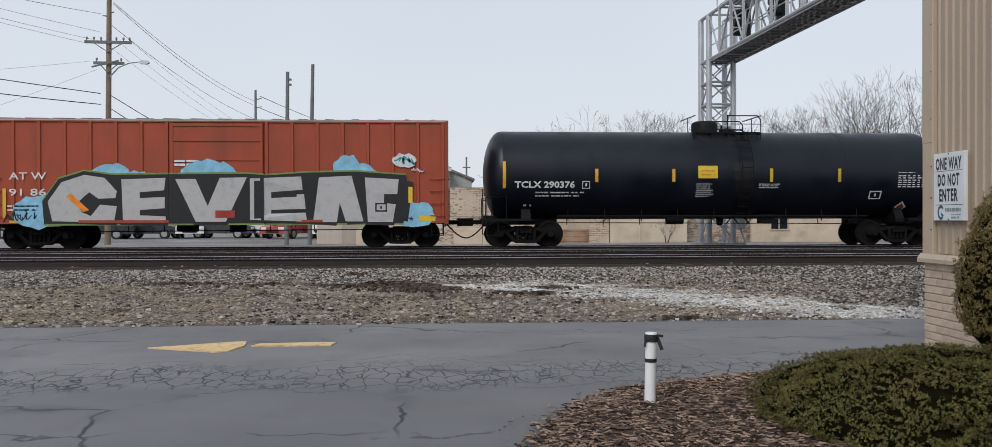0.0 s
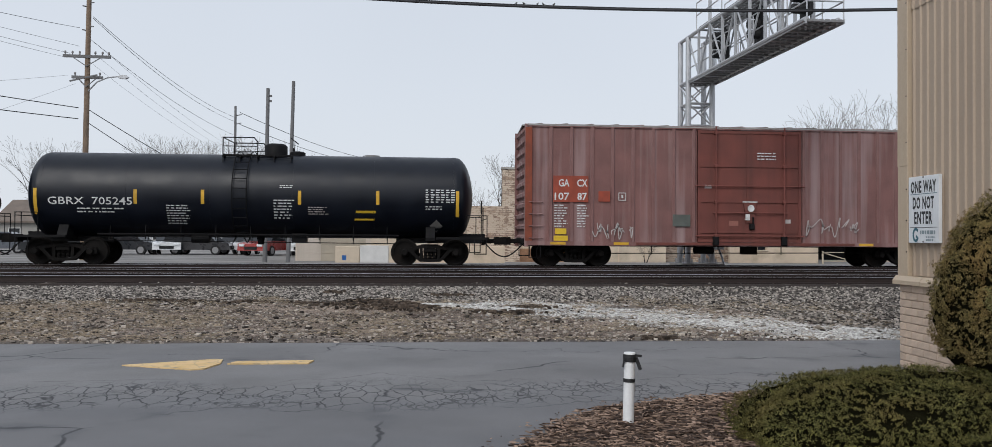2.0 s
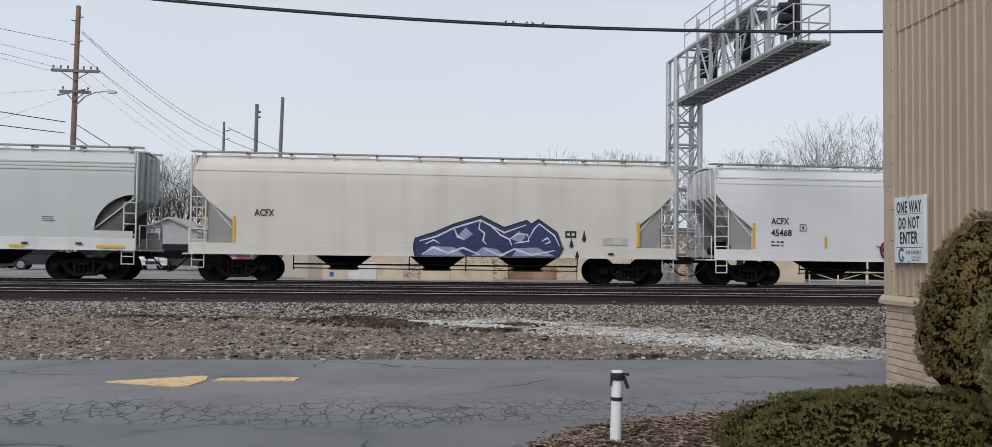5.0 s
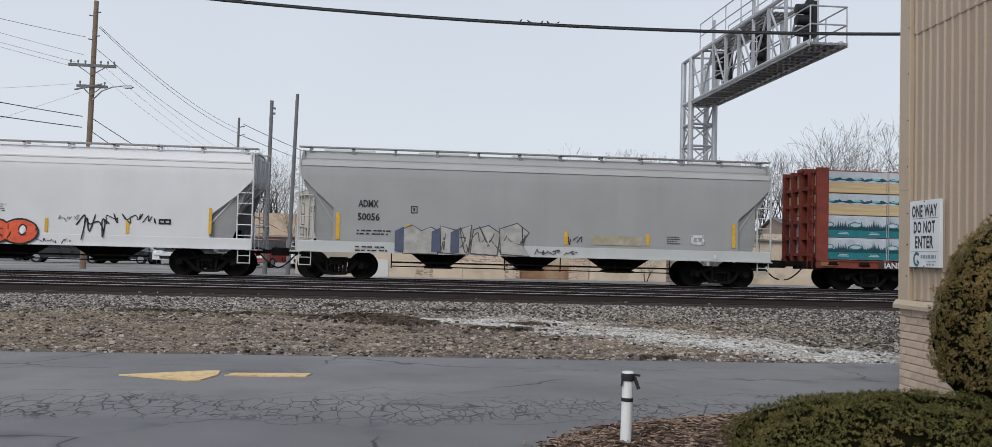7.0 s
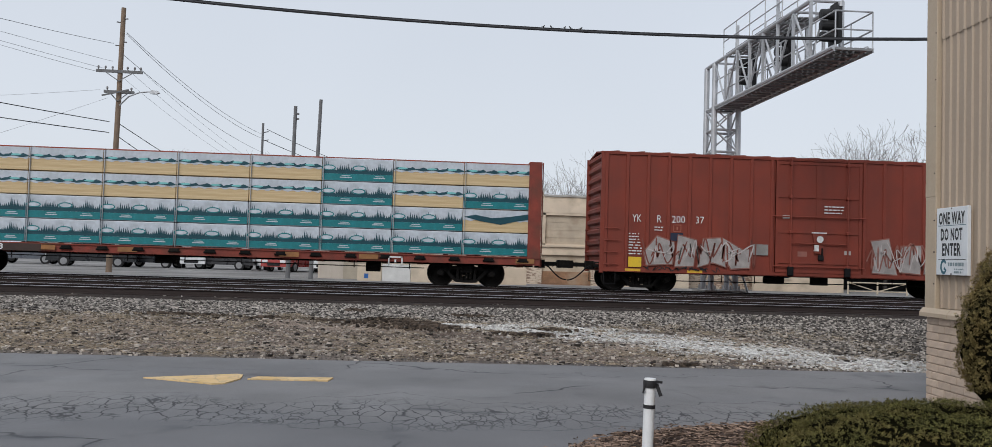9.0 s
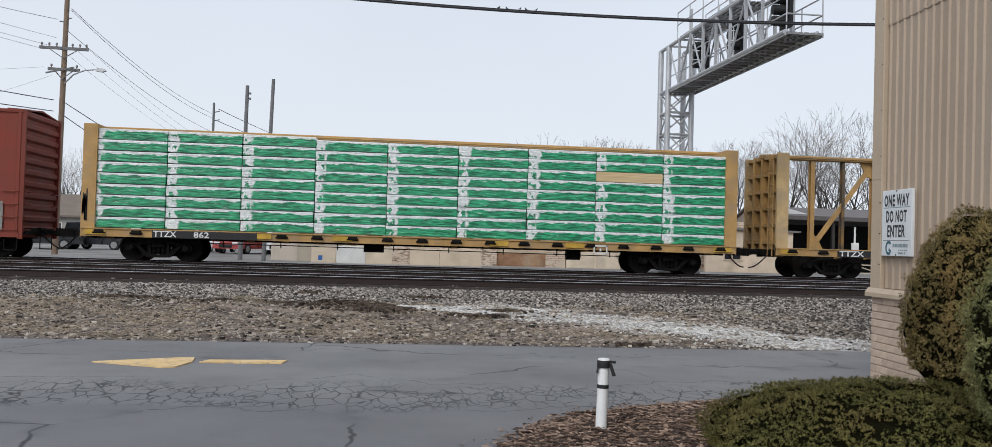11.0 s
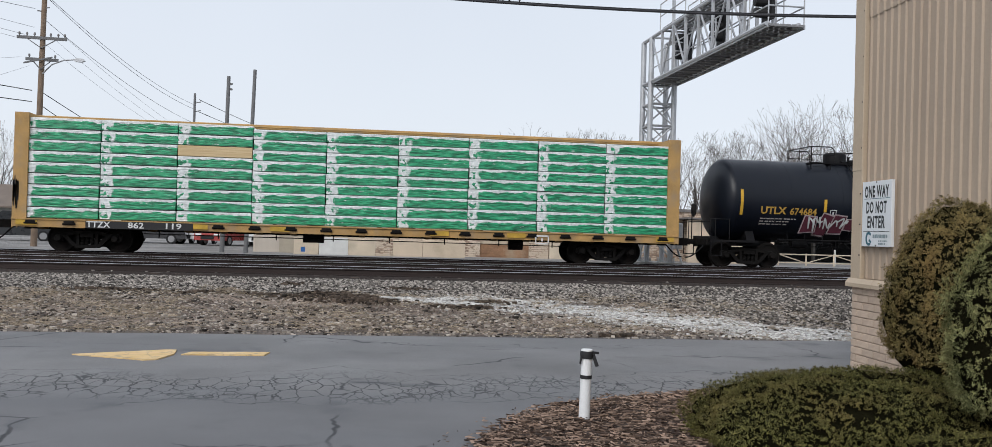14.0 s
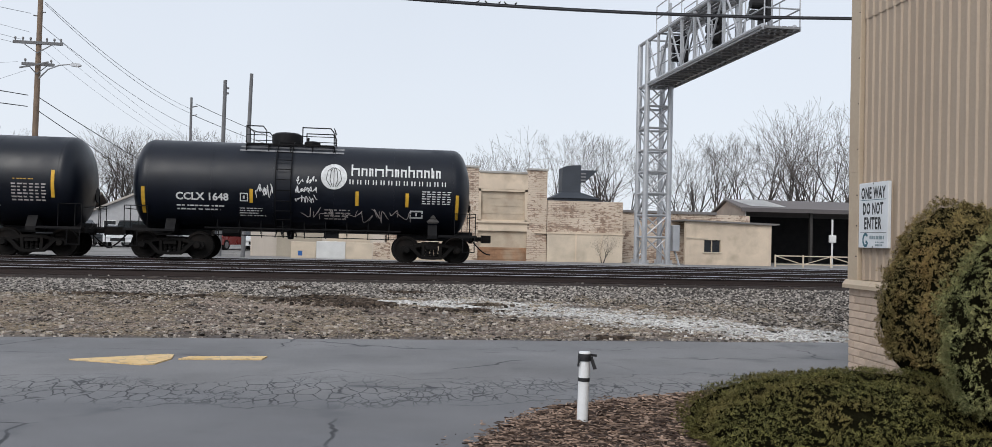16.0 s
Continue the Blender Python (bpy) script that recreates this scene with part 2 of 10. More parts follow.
def asphalt_material():
    m, n, l, b = node_mat("worn_asphalt")
    g = G(n, l)
    x, y, z = g.xyz()
    base = g.mix(g.ramp(g.noise(0.35, 5), 0.35, 0.65), (0.128, 0.126, 0.129), (0.183, 0.180, 0.182))
    base = g.mix(g.ramp(g.noise(0.9, 6, g.stretch((0.25, 1.2, 1))), 0.5, 0.75, 0, 0.35), base, (0.100, 0.105, 0.118))
    base = g.mix(0.5, base, g.ramp(g.noise(220, 2), 0.2, 0.8, 0.6, 1.4), "MULTIPLY")
    # old sealer, darker, on the near lane; its edge wanders
    edge = g.math("ADD", y, g.ramp(g.noise(0.5, 4), 0.2, 0.8, -1.1, 1.1))
    base = g.mix(g.ramp(edge, 9.6, 8.7, 0, 0.42), base, (0.090, 0.094, 0.106))
    # crazed band along the lane: small plates between thin cracks, fading out unevenly on both sides
    wob = g.ramp(g.noise(0.55, 3), 0.2, 0.8, -0.55, 0.55)
    band = g.math("MULTIPLY", g.ramp(g.math("ADD", y, wob), 8.5, 8.9), g.ramp(g.math("ADD", y, g.ramp(g.noise(0.8, 3), 0.2, 0.8, -0.45, 0.45)), 10.25, 9.8))
    wv = g.warp(0.14, 4.0)
    craze = g.ramp(g.cells(4.2, vec=g.stretch((1.25, 0.62, 1), wv)), 0.018, 0.046, 1, 0)
    craze2 = g.ramp(g.cells(6.4, vec=g.stretch((1.25, 0.62, 1), wv)), 0.02, 0.055, 1, 0)
    craze = g.math("MAXIMUM", craze, g.math("MULTIPLY", craze2, g.ramp(g.noise(0.9, 2), 0.48, 0.58)))
    craze = g.math("MULTIPLY", craze, g.ramp(g.noise(1.6, 3), 0.30, 0.40))
    # seams that run lengthwise, and a few long wandering cracks
    long_ = None
    for c, w in ((8.55, 0.022), (10.35, 0.016), (12.9, 0.012), (6.9, 0.022)):
        d = g.math("ABSOLUTE", g.math("SUBTRACT", g.math("ADD", y, g.ramp(g.noise(0.5 + c * 0.03, 5), 0.2, 0.8, -0.7, 0.7)), c))
        d = g.math("MULTIPLY", g.ramp(d, w * 0.4, w * 1.4, 1, 0), g.ramp(g.noise(0.45 + c * 0.02, 2), 0.46, 0.54))
        long_ = d if long_ is None else g.math("MAXIMUM", long_, d)
    wide = g.ramp(g.cells(0.30, vec=g.warp(0.55, 1.6)), 0.0026, 0.008, 1, 0)
    wide = g.math("MULTIPLY", wide, g.ramp(g.noise(0.5, 2), 0.50, 0.56))
    crack = g.math("MAXIMUM", g.math("MULTIPLY", craze, band), g.math("MAXIMUM", g.math("MULTIPLY", long_, 0.8), wide))
    crack = g.math("MULTIPLY", crack, g.ramp(g.noise(3.5, 3), 0.22, 0.45, 0.55, 1))
    # dust paler round the crazing, sealer smeared dark beside the long cracks
    base = g.mix(g.math("MULTIPLY", band, 0.18), base, (0.20, 0.203, 0.208))
    col = g.mix(g.math("MULTIPLY", crack, 1.0), base, (0.026, 0.027, 0.031))
    smear = g.math("MULTIPLY", g.ramp(g.cells(0.30, vec=g.warp(0.55, 1.6)), 0.0, 0.05, 0.55, 0), g.ramp(g.noise(0.8, 3), 0.54, 0.60))
    col = g.mix(smear, col, (0.065, 0.068, 0.078))
    # stains
    col = g.mix(g.ramp(g.noise(1.3, 6), 0.62, 0.8, 0, 0.5), col, (0.06, 0.062, 0.07))
    l.new(col, b.inputs["Base Color"])
    g.put(b.inputs["Roughness"], g.ramp(g.noise(0.8, 4), 0.3, 0.7, 0.62, 0.85))
    h = g.math("SUBTRACT", g.ramp(g.noise(160, 2), 0, 1, 0, 0.35), crack)
    l.new(g.bump(h, 0.45, 0.012), b.inputs["Normal"])
    return m


def verge_material():
    """Dirt, dead grass, ballast stone and spilled pale gravel, told apart by where they lie."""
    m, n, l, b = node_mat("verge_dirt")
    g = G(n, l)
    x, y, z = g.xyz()
    dirt = g.mix(g.ramp(g.noise(1.1, 7, g.stretch((0.45, 1.6, 1))), 0.35, 0.65), (0.10, 0.070, 0.056), (0.36, 0.285, 0.232))
    dirt = g.mix(g.ramp(g.noise(26, 4), 0.45, 0.62, 0, 0.75), dirt, (0.055, 0.046, 0.04))
    dirt = g.mix(g.ramp(g.noise(45, 3), 0.57, 0.68, 0, 0.8), dirt, (0.40, 0.37, 0.33))
    grass = g.ramp(g.math("SUBTRACT", g.noise(0.8, 5), g.math("MULTIPLY", g.math("ADD", x, 3.0), 0.035)), 0.55, 0.72)
    dirt = g.mix(g.math("MULTIPLY", grass, 0.6), dirt, (0.30, 0.235, 0.155))
    # dark fine gravel along the kerbless road edge
    lip = g.ramp(g.math("ADD", y, g.ramp(g.noise(1.4, 4), 0.2, 0.8, -0.45, 0.45)), 14.5, 14.05)
    dirt = g.mix(g.math("MULTIPLY", lip, 0.7), dirt, (0.085, 0.08, 0.08))
    stone = g.mix(g.ramp(g.noise(14, 3), 0.3, 0.7), (0.05, 0.043, 0.038), (0.18, 0.16, 0.142))
    stone = g.mix(g.ramp(g.cells(18), 0.02, 0.12, 0.95, 0), stone, (0.014, 0.013, 0.013))
    col = g.mix(g.ramp(g.math("ADD", g.math("ADD", y, g.ramp(x, 5.8, 8.4, 0, 4.4)), g.ramp(g.noise(1.0, 4), 0.2, 0.8, -0.6, 0.6)), 19.0, 19.6), dirt, stone)
    # from the near tie ends back the stone is mixed with dark brown
    col = g.mix(g.ramp(y, 22.05, 22.2, 0, 0.85), col, (0.035, 0.026, 0.023))
    # pale crushed stone: a thin streak that widens and bends down to the road
    mid = g.math("ADD", g.ramp(x, -1.0, 3.0, 18.95, 18.3), g.ramp(x, 3.0, 8.2, 0, -4.0))
    half = g.math("SUBTRACT", g.ramp(x, -1.2, 4.0, 0.10, 1.45), g.ramp(x, 5.5, 8.5, 0, 0.7))
    off = g.math("ABSOLUTE", g.math("SUBTRACT", g.math("ADD", y, g.ramp(g.noise(1.1, 5), 0.2, 0.8, -0.7, 0.7)), mid))
    pale = g.ramp(g.math("DIVIDE", off, half), 1.2, 0.55)
    pale = g.math("MULTIPLY", pale, g.math("MULTIPLY", g.ramp(x, -1.3, -0.4), g.ramp(x, 9.6, 8.8)))
    pale = g.math("MULTIPLY", pale, g.ramp(g.math("ADD", g.noise(4.0, 6, g.stretch((0.5, 1.3, 1))), g.ramp(x, -1, 8, 0, 0.14)), 0.42, 0.56))
    gravel = g.mix(g.ramp(g.noise(30, 3), 0.35, 0.65), (0.36, 0.353, 0.34), (0.70, 0.69, 0.675))
    gravel = g.mix(g.ramp(g.cells(26), 0.01, 0.07, 0.6, 0), gravel, (0.17, 0.165, 0.16))
    col = g.mix(pale, col, gravel)
    far = g.ramp(y, 35.5, 37.5)
    lot = g.mix(g.ramp(g.noise(0.25, 5), 0.35, 0.65), (0.20, 0.195, 0.19), (0.33, 0.32, 0.31))
    col = g.mix(far, col, lot)
    l.new(col, b.inputs["Base Color"])
    b.inputs["Roughness"].default_value = 0.95
    b.inputs["Specular IOR Level"].default_value = 0.2
    h = g.math("ADD", g.noise(22, 5), g.math("MULTIPLY", g.cells(20), 1.2))
    l.new(g.bump(h, 0.9, 0.05), b.inputs["Normal"])
    return m


ASPHALT, VERGE = asphalt_material(), verge_material()


def sheet(name, xs, ys, zf, material, label):
    bm = bmesh.new()
    grid = [[bm.verts.new((x, y, zf(x, y))) for x in xs] for y in ys]
    for r, s in zip(grid, grid[1:]):
        for i in range(len(xs) - 1):
            bm.faces.new((r[i], r[i + 1], s[i + 1], s[i]))
    ob = part(name, bm, material, smooth=True)
    return tagged(ob, label, name.split("_")[0], kind="structure")


def span(a, b, step):
    return list(np.linspace(a, b, max(2, int(round((b - a) / step)) + 1)))


# one sheet of ground from the road edge to the horizon
sheet("ground", [-900, -300, -100, -45] + span(-26, 30, 0.28) + [50, 100, 300, 900],
      span(13.0, 22.0, 0.16) + [22.12, 22.28, 22.5] + span(23.5, 37.5, 2.0) + [45, 60, 90, 160, 400, 1500], ground_z, VERGE, "brown dirt verge with dead grass, ballast stone and pale gravel")


def road_z(x, y):
    return 0.004 + 0.012 * noise.noise((x * 0.3, y * 0.3, 0)) - (max(0, y - 13.75) * 0.12 if y > 13.75 else 0)


def road_edge(x):
    return 13.92 + 0.05 * noise.noise((x * 0.9, 0, 5)) + 0.04 * noise.noise((x * 3.1, 0, 9))


bm = bmesh.new()
rx = [-900, -200, -60] + span(-30, 34, 0.4) + [60, 200, 900]
ryk = [-900, -200, -60, -25] + span(-12, 13.2, 0.7)
cols = []
for x in rx:
    cols.append([bm.verts.new((x, y, road_z(x, y))) for y in ryk] + [bm.verts.new((x, road_edge(x), 0.006)), bm.verts.new((x, road_edge(x) + 0.03, -0.05))])
for c, d in zip(cols, cols[1:]):
    for i in range(len(c) - 1):
        bm.faces.new((c[i], d[i], d[i + 1], c[i + 1]))
tagged(part("road", bm, ASPHALT, smooth=True), "grey cracked asphalt driveway, sealed darker on one lane", "road", kind="structure")


def road_paint_material():
    m, n, l, b = node_mat("road_paint")
    g = G(n, l)
    worn = g.math("MAXIMUM", g.ramp(g.noise(9, 6), 0.56, 0.7), g.ramp(g.cells(3.0, vec=g.warp(0.3, 2)), 0.01, 0.025, 0.7, 0))
    col = g.mix(g.ramp(g.noise(3, 5), 0.3, 0.7), (0.58, 0.39, 0.165), (0.66, 0.48, 0.26))
    col = g.mix(g.math("MULTIPLY", worn, 0.6), col, (0.2, 0.19, 0.16))
    l.new(col, b.inputs["Base Color"])
    b.inputs["Roughness"].default_value = 0.8
    return m


PAINT = road_paint_material()


def road_mark(pts, label):
    bm = bmesh.new()
    f = [bm.verts.new((x, y, 0.023)) for x, y in pts]
    g_ = [bm.verts.new((x, y, 0.004)) for x, y in pts]
    bm.faces.new(f)
    for i in range(len(pts)):
        j = (i + 1) % len(pts)
        bm.faces.new((f[i], g_[i], g_[j], f[j]))
    tagged(part("road_marking", bm, PAINT), label, "road marking", group="painted arrow on the driveway", kind="structure")


road_mark([(-3.66, 11.53), (-2.72, 11.12), (-2.57, 11.18), (-2.47, 11.62), (-2.52, 12.0), (-2.62, 12.03)], "worn yellow painted arrow head on asphalt")
road_mark([(-2.38, 11.60), (-2.30, 11.82), (-1.32, 11.86), (-1.36, 11.60)], "worn yellow painted arrow shaft on asphalt")


# ---- tracks ----
RUST = mat("rail_rust", (0.034, 0.024, 0.022), 0.75, 0.3, 0.25, 6, 90, 0.2)
SHINE = mat("rail_head_steel", (0.60, 0.60, 0.63), 0.42, 0.7, 0.1, 3, 40, 0.05)
TIE = mat("old_tie_wood", (0.055, 0.043, 0.035), 0.9, 0, 0.3, 5, 50, 0.5, rand=0.35)
STEEL_DARK = mat("dark_steel", (0.05, 0.046, 0.043), 0.65, 0.4, 0.2, 5, 60, 0.2)


def rail_profile():
    return [(-0.069, 0.0), (0.069, 0.0), (0.069, 0.012), (0.012, 0.03), (0.009, 0.125), (0.036, 0.142), (0.036, 0.168), (0.026, 0.172), (-0.026, 0.172), (-0.036, 0.168), (-0.036, 0.142), (-0.009, 0.125), (-0.012, 0.03), (-0.069, 0.012)]


def track(i, yc, x0, x1, tie_step):
    t = empty("track_%d" % (i + 1), 0, yc, RAIL_TOP - 0.172)
    tagged(t, "rusty steel railway track on wooden ties in ballast", "railway track", kind="structure")
    for s in (-1, 1):
        bm = bmesh.new()
        pr = rail_profile()
        a = [bm.verts.new((-400, s * 0.7535 + y, z)) for y, z in pr]
        b = [bm.verts.new((400, s * 0.7535 + y, z)) for y, z in pr]
        for k in range(len(pr)):
            j = (k + 1) % len(pr)
            f = bm.faces.new((a[k], a[j], b[j], b[k]))
            f.material_index = 1 if k in (6, 7, 8) else 0
        part("rail", bm, [RUST, SHINE], t)
    rng = random.Random(i)
    tie_me = []
    for k in range(4):
        bm = bmesh.new()
        boxb(bm, -0.115, 0.115, -1.3, 1.3, -0.17, 0.0, 0.012)
        for v in bm.verts:
            v.co += Vector((rng.uniform(-0.008, 0.008), 0, rng.uniform(-0.006, 0.004)))
        ob = part("tie", bm, TIE, t)
        tie_me.append(ob.data)
        ob.matrix_basis = pose(x0 + k * tie_step, rng.uniform(-0.05, 0.05), -0.004, 0, 0, rng.uniform(-1.5, 1.5))
    x = x0 + 4 * tie_step
    while x < x1:
        o = new("tie", rng.choice(tie_me))
        o.parent = t
        o.matrix_basis = pose(x + rng.uniform(-0.03, 0.03), rng.uniform(-0.06, 0.06), rng.uniform(-0.012, -0.002), 0, 0, rng.uniform(-1.5, 1.5))
        x += tie_step
    return t


for i, yc in enumerate(TRACK_Y):
    track(i, yc, -19, 24, 0.53)


# ---- loose stone and litter on the verge ----
def pebble_shapes(n, rng, small=False):
    """Rough little stones as (verts, faces)."""
    out = []
    for _ in range(n):
        bm = bmesh.new()
        if small:
            bmesh.ops.create_cube(bm, size=1.5)
        else:
            bmesh.ops.create_icosphere(bm, subdivisions=1, radius=1.0)
        sc = (rng.uniform(0.7, 1.2), rng.uniform(0.6, 1.0), rng.uniform(0.45, 0.8))
        for v in bm.verts:
            k = rng.uniform(0.75, 1.15)
            v.co = Vector((v.co.x * sc[0] * k, v.co.y * sc[1] * k, v.co.z * sc[2] * k))
        bm.verts.index_update()
        out.append((np.array([v.co[:] for v in bm.verts]), [[v.index for v in f.verts] for f in bm.faces]))
        bm.free()
    return out


def scatter(name, shapes, places, material, label, category):
    """Many loose pieces in one mesh; places: (x, y, z, size, turn)."""
    rng = random.Random(len(places))
    V, F, base = [], [], 0
    for x, y, z, s, t in places:
        v, f = shapes[rng.randrange(len(shapes))]
        c, sn = math.cos(t), math.sin(t)
        w = np.empty_like(v)
        w[:, 0] = (v[:, 0] * c - v[:, 1] * sn) * s + x
        w[:, 1] = (v[:, 0] * sn + v[:, 1] * c) * s + y
        w[:, 2] = v[:, 2] * s + z
        V.append(w)
        F.extend([[i + base for i in q] for q in f])
        base += len(v)
    me = bpy.data.meshes.new(name)
    me.from_pydata(np.concatenate(V).tolist(), [], F)
    me.materials.append(material)
    return tagged(new(name, me), label, category, kind="stuff")


def island_mat(name, dark, light, rough=0.9, bias=1.0):
    """A colour of its own for each loose piece of one mesh."""
    m, n, l, b = node_mat(name)
    g = G(n, l)
    isl = n.new("ShaderNodeNewGeometry").outputs["Random Per Island"]
    col = g.mix(g.math("POWER", isl, bias), dark, light)
    col = g.mix(g.ramp(g.noise(40, 3), 0.3, 0.7, 0, 0.3), col, tuple(c * 0.5 for c in dark))
    l.new(col, b.inputs["Base Color"])
    b.inputs["Roughness"].default_value = rough
    b.inputs["Specular IOR Level"].default_value = 0.25
    return m


STONE = island_mat("ballast_stone", (0.022, 0.019, 0.018), (0.62, 0.565, 0.51), bias=1.5)
PALE_STONE = island_mat("pale_stone", (0.30, 0.293, 0.28), (0.88, 0.87, 0.85))
TWIG = island_mat("dead_litter", (0.06, 0.045, 0.03), (0.50, 0.41, 0.30))



def ballast_foot(x):
    """Where the ballast shoulder ends on the verge."""
    return 19.3 - float(np.interp(x, (5.8, 8.4), (0, 4.4))) + 0.25 * noise.noise((x * 0.9, 0, 3))


rng = random.Random(11)
shapes, grit_shapes = pebble_shapes(12, rng), pebble_shapes(12, rng, True)
places = []
for _ in range(36000):
    x = rng.uniform(-15, 13)
    y0 = ballast_foot(x)
    y = y0 - 0.5 + (22.62 - y0) * rng.random() ** 0.85
    if y < y0 + 0.2 and rng.random() < 0.7:
        continue
    s = rng.uniform(0.016, 0.042)
    places.append((x, y, ground_z(x, y) + s * 0.15, s, rng.uniform(0, 6.28)))
for _ in range(2500):
    x, y = rng.uniform(-17, 22), rng.uniform(22.6, 34.5)
    s = rng.uniform(0.025, 0.045)
    places.append((x, y, 0.475, s, rng.uniform(0, 6.28)))
scatter("ballast", shapes[:6] + grit_shapes[:6], places, STONE, "grey and brown crushed stone ballast beside the rails", "ballast")

places = []
for _ in range(30000):
    x = rng.uniform(-1.2, 9.2)
    mid = float(np.interp(x, (-1, 3, 8.2), (18.95, 18.3, 14.3)))
    half = float(np.interp(x, (-1.2, 4, 5.5, 8.5), (0.10, 1.45, 1.45, 0.8)))
    y = mid + half * rng.gauss(0, 0.5) - 0.35 * noise.noise((x * 1.1, 2.0, 4))
    if y < 13.98 or y > 21 or noise.noise((x * 0.8, y * 2.4, 8)) < -0.12 + 0.12 * rng.random() - 0.02 * x:
        continue
    s = rng.uniform(0.014, 0.032)
    places.append((x, y, ground_z(x, y) + s * 0.2, s, rng.uniform(0, 6.28)))
scatter("pale_gravel", grit_shapes, places, PALE_STONE, "pale crushed stone spilled over the verge", "gravel")

# dark turned soil in low heaps
places = []
for hx, hy, hw, hd, cnt in ((-0.6, 18.2, 0.95, 0.38, 1500), (-2.4, 19.0, 0.75, 0.10, 420), (-3.6, 19.1, 0.5, 0.12, 260), (-1.7, 18.9, 0.5, 0.07, 200), (1.7, 17.6, 0.6, 0.16, 260), (2.4, 18.5, 0.35, 0.14, 220),
                            (-1.9, 20.9, 0.18, 0.14, 90), (-5.4, 19.6, 1.0, 0.08, 260), (0.9, 20.4, 0.5, 0.05, 110), (3.9, 14.2, 0.35, 0.05, 150)):
    for _ in range(cnt):
        x, y = rng.gauss(hx, hw * 0.5), rng.gauss(hy, hd * 0.6)
        s = rng.uniform(0.015, 0.055)
        places.append((x, y, ground_z(x, y) + s * rng.uniform(0, 0.8), s, rng.uniform(0, 6.28)))
scatter("soil_clods", grit_shapes, places, island_mat("turned_soil", (0.018, 0.014, 0.011), (0.16, 0.122, 0.095)), "dark clods of turned soil in low heaps on the verge", "soil")

# small grit, clods and straw on the dirt
places = []
for _ in range(16000):
    x, y = rng.uniform(-11, 12), rng.uniform(13.95, 19.4)
    s = rng.uniform(0.010, 0.034) * (1.0 if rng.random() < 0.9 else 1.8)
    places.append((x, y, ground_z(x, y) + s * 0.1, s, rng.uniform(0, 6.28)))
scatter("verge_grit", grit_shapes, places, island_mat("grit", (0.016, 0.012, 0.010), (0.62, 0.55, 0.48), bias=1.35), "brown grit and clods scattered over the dirt verge", "grit")


def straw_shapes(n, rng, bend=0.25):
    out = []
    for _ in range(n):
        w = 0.035
        pts = [(-1, rng.uniform(-bend, bend), 0.05), (0, rng.uniform(-bend, bend), rng.uniform(0.1, 0.4)), (1, rng.uniform(-bend, bend), 0.0)]
        v, f = [], []
        for p in pts:
            v += [(p[0], p[1] - w, p[2]), (p[0], p[1] + w, p[2]), (p[0], p[1], p[2] + w * 1.6)]
        for a in (0, 3):
            f += [[a, a + 1, a + 4, a + 3], [a + 1, a + 2, a + 5, a + 4], [a + 2, a, a + 3, a + 5]]
        out.append((np.array(v), f))
    return out


straws = straw_shapes(10, rng)
places = []
for _ in range(15000):
    x, y = rng.uniform(-11, 9), rng.uniform(14.1, 19.6)
    if noise.noise((x * 0.6, y * 1.0, 2)) < 0.05 + 0.05 * x * 0.3 and rng.random() < 0.75:
        continue
    places.append((x, y, ground_z(x, y) + 0.005, rng.uniform(0.03, 0.11), rng.uniform(0, 6.28)))
# upright dead tufts near the ballast foot
for _ in range(26):
    cx, cy = rng.uniform(-8, 6), rng.uniform(18.2, 19.8)
    if rng.random() < 0.3:
        cx, cy = rng.gauss(-3.2, 0.25), 19.15
    for _ in range(24):
        x, y = rng.gauss(cx, 0.10), rng.gauss(cy, 0.06)
        places.append((x, y, ground_z(x, y) + rng.uniform(0.0, 0.12), rng.uniform(0.04, 0.10), rng.uniform(0, 6.28)))
scatter("dead_grass", straws, places, TWIG, "flattened dead grass and straw on the verge", "dead grass")


# ---- the train ----
CARS, WHEELSETS, WHEEL_R = [], [], 0.457
GRIME = mat("truck_grime", (0.007, 0.0063, 0.006), 0.85, 0.0, 0.3, 4, 40, 0.3, dirt=(0.035, 0.027, 0.022), dirt_amount=0.35, spec=0.15)
WHEEL = mat("wheel_steel", (0.008, 0.007, 0.0065), 0.8, 0.0, 0.25, 6, 50, 0.2, dirt=(0.035, 0.022, 0.017), dirt_amount=0.35, spec=0.15)
BLACK = mat("tank_black", (0.0028, 0.0048, 0.0105), 0.40, 0, 0.25, 1.2, 30, 0.04, dirt=(0.008, 0.0105, 0.015), streak=0.35, spec=0.34)
BLACK_DULL = mat("black_fittings", (0.004, 0.004, 0.005), 0.65, 0.0, 0.2, 5, 60, 0.1, dirt=(0.025, 0.021, 0.019), dirt_amount=0.3, spec=0.2)
TAPE = mat("yellow_reflector", (0.62, 0.36, 0.035), 0.5, 0, 0.12, 8, 90, 0.05, dirt=(0.2, 0.13, 0.03), dirt_amount=0.35)
WHITE_INK = mat("white_stencil", (0.62, 0.63, 0.63), 0.7, 0, 0.15, 9, 70, 0.0, dirt=(0.25, 0.24, 0.23), dirt_amount=0.4, dirt_scale=5)
BLACK_INK = mat("black_stencil", (0.02, 0.02, 0.022), 0.7, 0, 0.1, 9, 70, 0.0)
YELLOW_INK = mat("yellow_stencil", (0.45, 0.27, 0.05), 0.7, 0, 0.15, 9, 70, 0.0)
